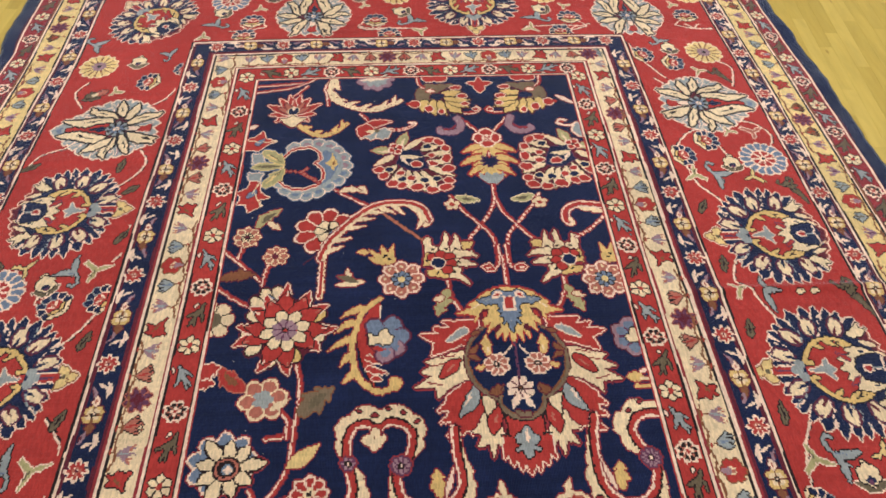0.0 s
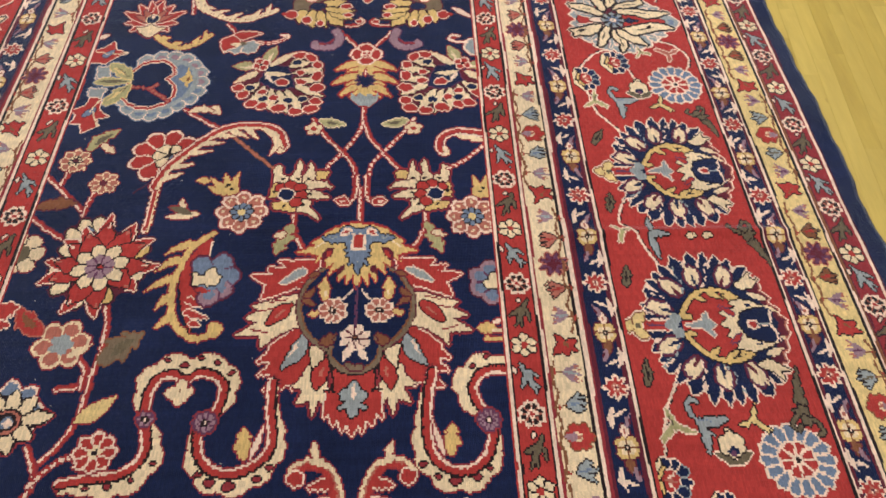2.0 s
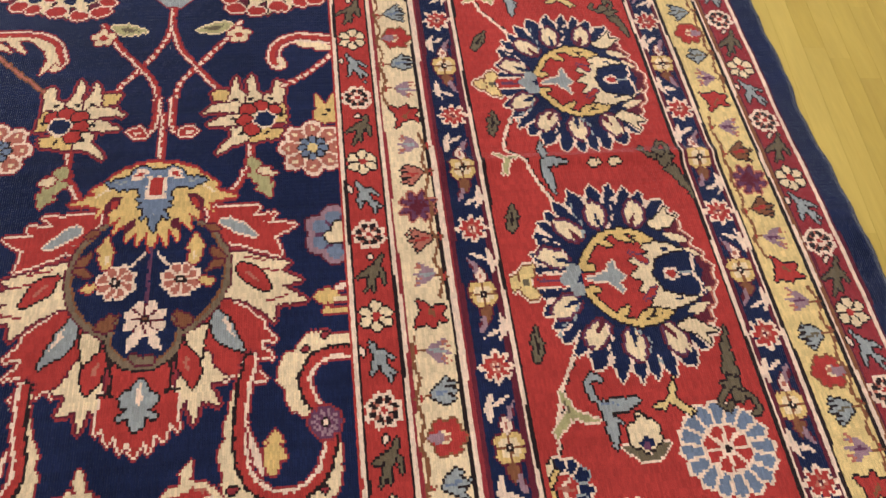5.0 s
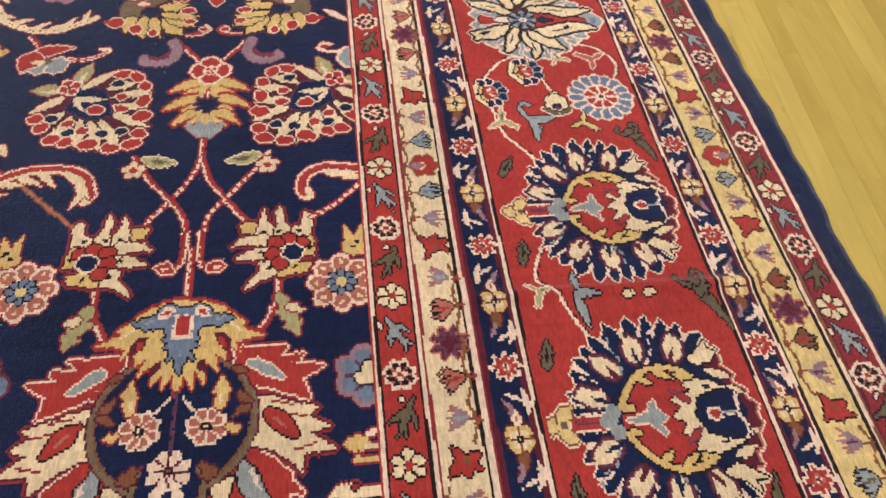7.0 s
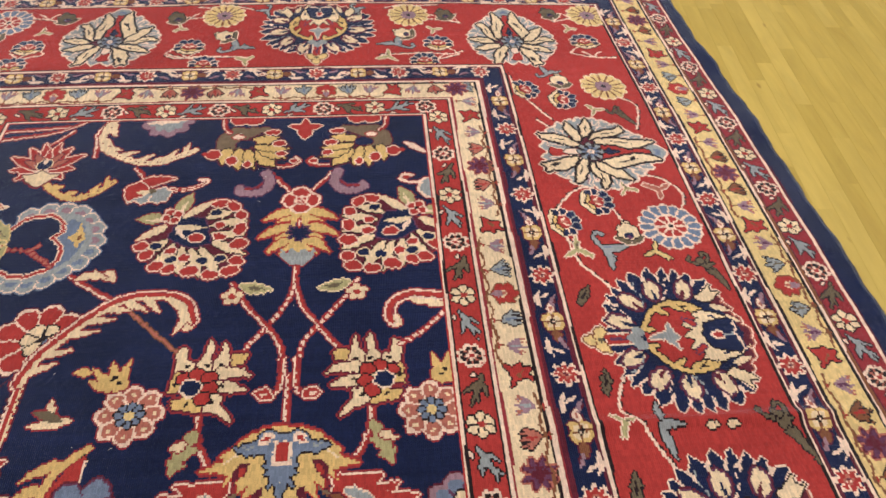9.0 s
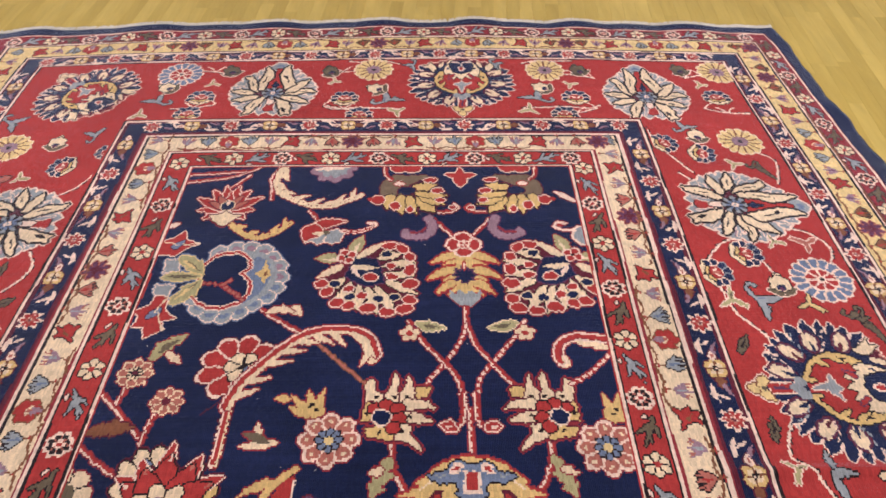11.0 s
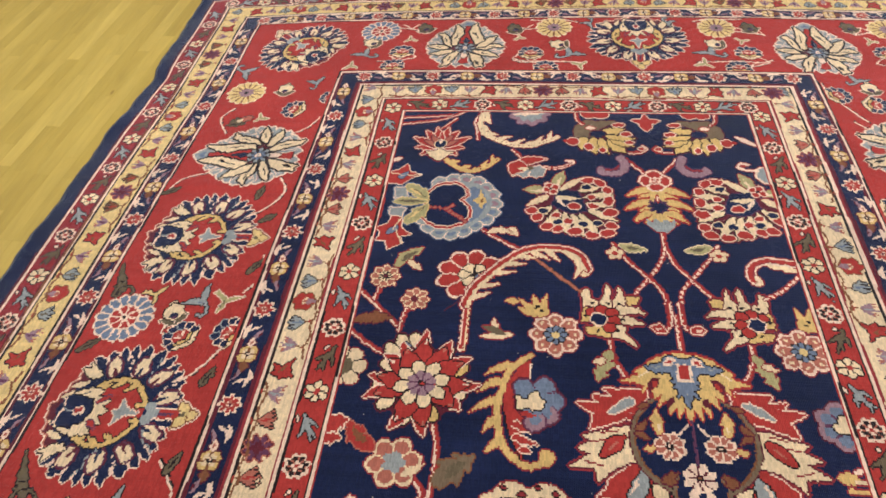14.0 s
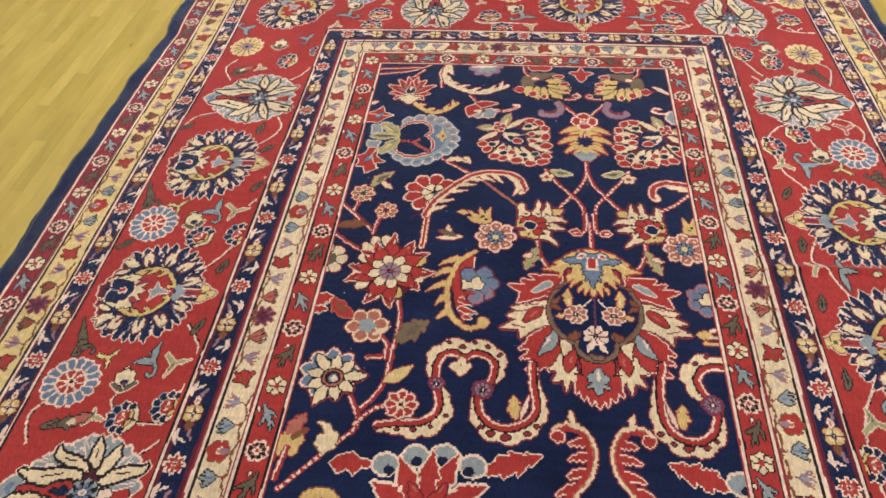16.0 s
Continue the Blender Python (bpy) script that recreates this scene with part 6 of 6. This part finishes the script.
m.petals(0, 0.01, 0.072, 9, MAUVE, 0, 0.2).petals(0, 0.012, 0.052, 9, GREY, 0, 0.2).leaf(-0.06, 0.0, 0.05, 0.01, 0.02, IVORY, 0, 3).knot(PURPLE)
# lower flowers
m = Motif("flower", "field", -0.655, 0.014, 0.12, label="salmon flower with a grey heart")
m.petals(0, 0, 0.064, 6, CREAM, 10, 0.28).petals(0, 0, 0.056, 6, PINK, 10, 0.32, gap=CREAM, thin=0.0026).petals(0.0, 0.0, 0.028, 5, GREY, 0, 0.3).leaf(0.02, -0.03, 0.07, 0.0, 0.02, CREAM, 0, 3).knot(RED)
sprig_leaf(-0.705, 0.040, -0.775, 0.115, 0.046, RED, 0.008, 2, PINK, inner=BROWN)
sprig_leaf(-0.562, -0.036, -0.474, 0.042, 0.058, TAUPE, 0.006, 3, BROWN, cut=0.5, inner=OLIVE)
sprig_leaf(-0.582, -0.172, -0.506, -0.112, 0.038, YELLOW, -0.004, 0, RED)
m = Motif("flower", "field", -0.722, -0.168, 0.15, label="cream petalled flower with blue tips")
m.petals(-0.014, 0.014, 0.084, 9, IVORY, 10, 0.25).petals(-0.014, 0.014, 0.077, 9, SKY, 10, 0.28)
for k in range(9):
    t = radians(40 * k + 8)
    r = 0.074 + 0.022 * (k % 3 == 0)
    m.leaf(0.02 * math.cos(t), 0.02 * math.sin(t), r * 1.04 * math.cos(t), r * 1.04 * math.sin(t), 0.042, BLACK, full=0.9).leaf(0.02 * math.cos(t), 0.02 * math.sin(t), r * math.cos(t), r * math.sin(t), 0.030, CREAM, full=0.9)
m.oval(0, 0, 0.033, 0.032, BLACK).oval(0, 0, 0.028, 0.027, PINK).oval(0, 0, 0.022, 0.021, BLACK).oval(0.002, -0.002, 0.014, 0.013, SKY).oval(0.004, -0.003, 0.010, 0.010, IVORY)
m.knot(RED)
m = Motif("rosette", "field", -0.524, -0.238, 0.07)
m.petals(0, 0, 0.046, 8, IVORY, 0, 0.2).petals(0, 0, 0.040, 8, RED, 0, 0.22, gap=IVORY, thin=0.0028).petals(0, 0, 0.015, 4, CREAM, 0, 0.3).oval(0, 0, 0.006, 0.006, BLACK).knot(RED)
m = Motif("half_flower", "field", -0.818, 0.262, 0.10, label="cream half flower cut by the border")
m.petals(0, 0, 0.062, 7, CREAM, 0, 0.2, gap=BLACK, thin=0.002).oval(0.0, 0, 0.026, 0.026, OLIVE).knot(RED)
sprig_leaf(-0.835, 0.085, -0.775, 0.118, 0.050, RED, 0, 3, IVORY)
sprig_leaf(-0.835, 0.060, -0.780, 0.066, 0.026, RED, 0, 2, IVORY)
m = Motif("bud", "field", -0.800, -0.350, 0.10, label="orange and gold bud")
m.petals(0, -0.02, 0.040, 5, GOLD, 20, 0.3).leaf(-0.01, 0.0, 0.030, 0.070, 0.036, PINK, 0, 3).leaf(0.0, -0.01, 0.045, 0.024, 0.020, BROWN).knot(RED)
vine((-0.800, -0.385), (-0.815, -0.470), w=0.010)
m = Motif("flame_leaf", "field", -0.705, -0.350, 0.09, label="pale curled leaf")
m.shape(CREAM, (0.002, -0.046), (-0.026, -0.022), (-0.024, 0.006), (-0.004, 0.012), (-0.014, 0.030), (-0.032, 0.044), (0.000, 0.042), (0.014, 0.020), (0.030, 0.014), (0.028, -0.024)).knot(BROWN)
m = Motif("leaf", "field", -0.632, -0.414, 0.08, label="red notched leaf with a pale edge")
m.shape(RED, (-0.052, -0.002), (-0.026, 0.020), (0.006, 0.030), (0.022, 0.014), (0.054, 0.006), (0.050, -0.012), (0.030, -0.008), (0.012, -0.030), (-0.006, -0.014), (-0.026, -0.030)).knot(IVORY)
# the lower palmettes and feathers, seen only in part
for s in (1, -1):
    q = lambda x, y: (0.004 + s * x, y)
    m = Motif("feather_leaf", "field", *q(0.056, -0.360), 0.19, flip=s, label="red curled leaf with barbs and a pale rim")
    c = [(0.060 + a, 0.360 + b) for a, b in ((0.000, -0.298), (-0.008, -0.284), (-0.040, -0.276), (-0.066, -0.296), (-0.082, -0.340), (-0.073, -0.398), (-0.038, -0.446), (0.002, -0.500))]
    for a, b, k, d in ((-0.006, 0.036, 0.034, 0.036), (-0.012, -0.002, 0.038, -0.006), (-0.004, -0.044, 0.044, -0.056), (0.020, -0.084, 0.066, -0.102)):
        m.pen(IVORY).leaf(a - 0.012, b + 0.008, k, d, 0.019, RED, 0.004, full=0.6)
    m.pen().line(c, 0.010, CREAM, off=-0.0125).line(c, 0.0048, PINK, off=-0.0070).line(c, 0.012, RED, off=0.001)
    m.pen(IVORY).oval(0.058, 0.058, 0.016, 0.014, RED).pen().leaf(0.016, 0.098, 0.028, 0.136, 0.016, CREAM).leaf(-0.012, 0.082, 0.040, 0.098, 0.014, CREAM).knot(RED)
    sprig_leaf(*q(0.300, -0.415), *q(0.152, -0.358), 0.055, RED, 0.0, 4, IVORY)
    m = Motif("broad_palmette", "field", *q(0.432, -0.455), 0.20, flip=s, both=False, label="broad red palmette with grey cells")
    m.u = m.u * -1
    for a, b in ((-0.112, 0.044), (-0.040, 0.072), (0.032, 0.078), (0.104, 0.054)):
        m.pen(IVORY).oval(a, b, 0.030, 0.026, GREY).pen(BLACK).oval(a * 0.90, b - 0.016, 0.011, 0.009, NAVY).pen()
    for a, b in ((-0.142, -0.002), (0.144, 0.006), (-0.080, 0.070), (0.066, 0.086), (0.004, 0.096)):
        m.pen(IVORY).leaf(a * 0.15, -0.066, a, b, 0.046, RED, 0.004, 2, 0.35, 0.8).pen()
    for a, b in ((-0.098, -0.052), (0.100, -0.050), (-0.048, 0.004), (0.046, 0.008)):
        m.pen(MAROON).leaf(0, -0.080, a, b, 0.032, RED, 0.0, full=0.8).pen().leaf(a * 0.5, b - 0.030, a * 0.85, b - 0.008, 0.007, PINK)
    m.leaf(-0.05, -0.07, 0.05, -0.05, 0.03, CREAM).knot(IVORY)
m = Motif("bud", "field", -0.690, -0.520, 0.08)
m.oval(0, 0, 0.05, 0.035, GOLD).oval(0, -0.01, 0.02, 0.02, RED).knot(BROWN)


# -- weaving --
# past the fold the design comes again, mirrored, in the ground of each band
rows = np.arange(NY)
low = YS < FOLD
source = np.clip(np.round((-0.1 - YS[low] - RY0) / KY - 0.5).astype(int), 0, NY - 1)
band_of = np.array([i if p[1] is None else [b[0] for b in BANDS].index(p[1]) for i, p in enumerate(PARTS)])
COL[low] = COL[source]
OWN[low] = band_of[OWN[source]]

def single_out():
    """Where one figure was cut apart by others, each piece becomes a part; crumbs go to the ground of their band."""
    flat = OWN.ravel()
    order = np.argsort(flat, kind="stable")
    cut = np.searchsorted(flat[order], np.arange(len(PARTS) + 1))
    for k in range(len(BANDS), len(PARTS)):
        left = set(order[cut[k]:cut[k + 1]].tolist())
        first = True
        while left:
            todo = [left.pop()]
            piece = list(todo)
            while todo:
                c = todo.pop()
                for d in (-NX - 1, -NX, -NX + 1, -1, 1, NX - 1, NX, NX + 1):
                    if c + d in left:
                        left.remove(c + d)
                        todo.append(c + d)
                        piece.append(c + d)
            if len(piece) < 12:
                flat[piece] = band_of[k]
            elif first:
                first = False
            else:
                PARTS.append(PARTS[k])
                flat[piece] = len(PARTS) - 1
    OWN[:] = flat.reshape(OWN.shape)


single_out()
VX, VY = np.meshgrid(RX0 + np.arange(NX + 1) * KX, RY0 + np.arange(NY + 1) * KY)
rng = np.random.default_rng(7)


def smooth(a, lo, hi):
    f = np.clip((a - lo) / (hi - lo), 0, 1)
    return f * f * (3 - 2 * f)


edge_x = np.minimum(VX - RX0, RX1 - VX)
edge_y = np.minimum(VY - RY0, RY1 - VY)
edge = np.minimum(edge_x, edge_y)
# the lie of the cloth on the floor: taper, bow, ragged sides
wave = 0.002 * np.sin(VY * 9.0 + 0.7) + 0.003 * np.sin(VY * 23.0 + 2.0) + 0.0016 * np.sin(VY * 61.0)
px = VX * (1 - 0.02 * (VY - 0.4)) + np.where(VX < -0.2, wave, -np.roll(wave, 90, axis=0)) * (1 - smooth(edge_x, 0.0, 0.10))
px += np.vectorize(drawn_in)(VX, VY)
px += 0.016 * np.exp(-((VY - 1.55) / 0.07) ** 2) * smooth(-VX, 1.72, 1.85)
py = VY - 0.03 * (VX + 0.1) ** 2 * np.clip((VY - 0.8) / 1.4, 0, 1)
py = py + (0.004 * np.sin(VX * 11.0) + 0.003 * np.sin(VX * 27.0 + 1.0)) * (1 - smooth(RY1 - VY, 0.0, 0.12))
# height: soft waves, a crease across one border, lifted ripples along the far end, pressed edges, uneven pile
pz = 0.0016 * np.sin(VX * 5.1 + 1.3 * np.sin(VY * 3.7)) + 0.0016 * np.sin(VY * 6.3 + VX * 1.7)
for cx, cy, wx, wy, h in ((0.86, 0.305, 0.28, 0.015, 0.0105), (0.55, 0.300, 0.14, 0.030, 0.003), (-1.35, 0.93, 0.25, 0.030, 0.003)):
    pz += h * np.exp(-((VY - cy) / wy) ** 2) * np.exp(-((VX - cx) / wx) ** 4)
ripple = np.clip(np.sin(VX * 14.5 + 0.6 * np.sin(VX * 3.1)), -0.2, 1) * 0.010
pz += ripple * np.exp(-((RY1 - VY) / 0.09) ** 2)
side_ripple = np.clip(np.sin(VY * 12.0 + 1.1 * np.sin(VY * 4.3)), -0.1, 1) * 0.007
pz += side_ripple * np.exp(-(edge_x / 0.05) ** 2)
pz += rng.normal(0, 0.00022, VX.shape)
pz -= 0.008 * (1 - smooth(edge, 0.0, 0.016))
floor_gap = 0.0035
pz = np.maximum(pz, FLOOR + floor_gap)
px += rng.normal(0, 0.00042, px.shape)
py += rng.normal(0, 0.00042, py.shape)
POS = np.stack([px, py, pz], axis=-1).reshape(-1, 3)


def woven(name, cells, parent, label=""):
    """A mesh of the knots in cells (flat indices into the cartoon)."""
    i, j = cells // NX, cells % NX
    a = i * (NX + 1) + j
    quads = np.stack([a, a + 1, a + NX + 2, a + NX + 1], axis=1)
    used, index = np.unique(quads, return_inverse=True)
    me = bpy.data.meshes.new(name)
    me.vertices.add(len(used))
    me.vertices.foreach_set("co", POS[used].astype(np.float32).ravel())
    me.loops.add(quads.size)
    me.loops.foreach_set("vertex_index", index.astype(np.int32).ravel())
    me.polygons.add(len(quads))
    me.polygons.foreach_set("loop_start", np.arange(0, quads.size, 4, dtype=np.int32))
    colours, slot = np.unique(COL.ravel()[cells], return_inverse=True)
    for c in colours:
        me.materials.append(wools[c])
    me.polygons.foreach_set("material_index", slot.astype(np.int32))
    me.update(calc_edges=True)
    ob = new(name, me)
    ob.parent = parent
    return tagged(ob, label)


rug = tagged(new("rug"), "large knotted wool rug, navy floral field, red and cream borders", "rug")
rug.location = (0, 0, 0)
order = np.argsort(OWN.ravel(), kind="stable")
bounds = np.searchsorted(OWN.ravel()[order], np.arange(len(PARTS) + 1))
made = {}
BAND_LABELS = {"field": "deep navy field with scattered flowers", "main_border": "broad red border with palmettes", "cream_guard": "cream guard stripe with small tulips",
               "yellow_guard": "golden yellow guard stripe with small tulips", "selvedge": "plain navy wool edge"}
for k, (name, band, label) in enumerate(PARTS):
    cells = order[bounds[k]:bounds[k + 1]]
    if len(cells):
        made[name if band is None else k] = woven(name, cells, made[band] if band else rug, BAND_LABELS.get(name, label) if band is None else label)

# backing under the pile and the overcast rim
rim = np.concatenate([np.stack([np.zeros(NY + 1, int), np.arange(NY + 1)], 1), np.stack([np.arange(1, NX + 1), np.full(NX, NY)], 1),
                      np.stack([np.full(NY, NX), np.arange(NY - 1, -1, -1)], 1), np.stack([np.arange(NX - 1, 0, -1), np.zeros(NX - 1, int)], 1)])
top = POS[rim[:, 1] * (NX + 1) + rim[:, 0]]
low_ring = top.copy()
low_ring[:, 2] = FLOOR
n = len(top)
faces = [(i, i + n, (i + 1) % n + n, (i + 1) % n) for i in range(n)]
me = bpy.data.meshes.new("overcast_rim")
me.from_pydata(np.concatenate([top, low_ring]).tolist(), [], faces)
me.materials.append(wools[NAVY])
ob = new("overcast_rim", me)
ob.parent = rug
tagged(ob, "navy overcast edge")

# cotton ends along the far side: short tufts of fringe
bm = bmesh.new()
for k in range(760):
    j = k / 759 * NX
    j0 = min(int(j), NX - 1)
    a = POS[NY * (NX + 1) + j0]
    ln = 0.014 + 0.008 * rng.random()
    dx = rng.normal(0, 0.0025)
    w = 0.0029
    z0, z1 = a[2] + 0.0045, max(a[2] + 0.0035, FLOOR + 0.004)
    pts = [(a[0] - w, a[1] - 0.005, z0), (a[0] + w, a[1] - 0.005, z0), (a[0] + w * 0.8 + dx, a[1] + ln, z1), (a[0] - w * 0.8 + dx, a[1] + ln, z1)]
    top_v = [bm.verts.new(p) for p in pts]
    low_v = [bm.verts.new((p[0], p[1], p[2] - 0.0022)) for p in pts]
    bm.faces.new(top_v)
    for q in range(4):
        bm.faces.new((top_v[q], low_v[q], low_v[(q + 1) % 4], top_v[(q + 1) % 4]))
fringe = part("fringe", bm, wools[COTTON], rug, "short undyed cotton fringe")
tagged(fringe, kind="stuff")


# pale lint on the dark field
bm = bmesh.new()
for k in range(46):
    x, y = rng.uniform(FX0 + 0.03, FX1 - 0.03), rng.uniform(-0.5, FY1 - 0.04)
    a, ln, w = rng.uniform(0, math.pi), rng.uniform(0.0012, 0.0050), rng.uniform(0.0005, 0.0010)
    z = POS[int((y - RY0) / KY) * (NX + 1) + int((x - RX0) / KX)][2]
    e, n = (math.cos(a) * ln, math.sin(a) * ln), (-math.sin(a) * w, math.cos(a) * w)
    ring = [bm.verts.new((x + e[0] * p + n[0] * q, y + e[1] * p + n[1] * q, z + 0.0006 + h)) for p, q, h in ((-1, 0, 0), (0, -1, 0.0008), (1, 0, 0), (0, 1, 0.0008))]
    low_v = bm.verts.new((x, y, z - 0.0004))
    bm.faces.new(ring)
    for q in range(4):
        bm.faces.new((ring[q], low_v, ring[(q + 1) % 4]))
lint = part("lint", bm, wools[COTTON])
tagged(lint, "tiny pale flecks of lint on the navy wool", "lint", kind="stuff")


# ---- floor strips ----
STRIP = 0.0525
ct, st = math.cos(radians(PLANK_TURN)), math.sin(radians(PLANK_TURN))


def strip_mesh(x0, x1, y0, y1, bev=0.0004):
    """One oak strip: a flat top with eased long edges, in the floor's own turned axes."""
    z = FLOOR
    xs = (x0 + 0.0001, x0 + bev, x1 - bev, x1 - 0.0001)
    verts = []
    for y in (y0 + 0.0003, y1 - 0.0003):
        for x, zz in zip(xs, (z - 0.0005, z, z, z - 0.0005)):
            verts.append((x, y, zz))
    return verts, [(0, 1, 5, 4), (1, 2, 6, 5), (2, 3, 7, 6)]


def turned(x, y):
    return x * ct + y * st, -x * st + y * ct


plank_rng = random.Random(5)
rest_v, rest_f = [], []
count = 0
half = int(7.0 / STRIP)
for r in range(-half, half):
    u0 = r * STRIP
    v = -7.0 + plank_rng.random() * 0.5
    while v < 7.0:
        ln = plank_rng.choice((0.28, 0.36, 0.42, 0.5, 0.58, 0.66, 0.8)) * (0.85 + 0.3 * plank_rng.random())
        verts, faces = strip_mesh(u0, u0 + STRIP, v, v + ln)
        world_pts = [(*turned(p[0], p[1]), p[2]) for p in verts]
        mx, my = turned(u0 + STRIP / 2, v + ln / 2)
        v += ln
        if all(X0 < p[0] < X1 and Y0 < p[1] < Y1 for p in world_pts):
            in_view = (-2.75 < mx < -1.72 and 0.1 < my < 2.6) or (1.2 < mx < 1.85 and 0.2 < my < 2.4) or (-1.8 < mx < 1.6 and 2.1 < my < 2.75)
            if in_view and count < 300:
                count += 1
                me = bpy.data.meshes.new("plank")
                me.from_pydata(world_pts, [], faces)
                me.materials.append(oak_wood)
                ob = new("plank", me)
                ob.parent = floor
            else:
                base = len(rest_v)
                rest_v += world_pts
                rest_f += [tuple(i + base for i in f) for f in faces]
me = bpy.data.meshes.new("planks")
me.from_pydata(rest_v, [], rest_f)
me.materials.append(oak_wood)
ob = new("planks", me)
ob.parent = floor
tagged(ob, kind="stuff")
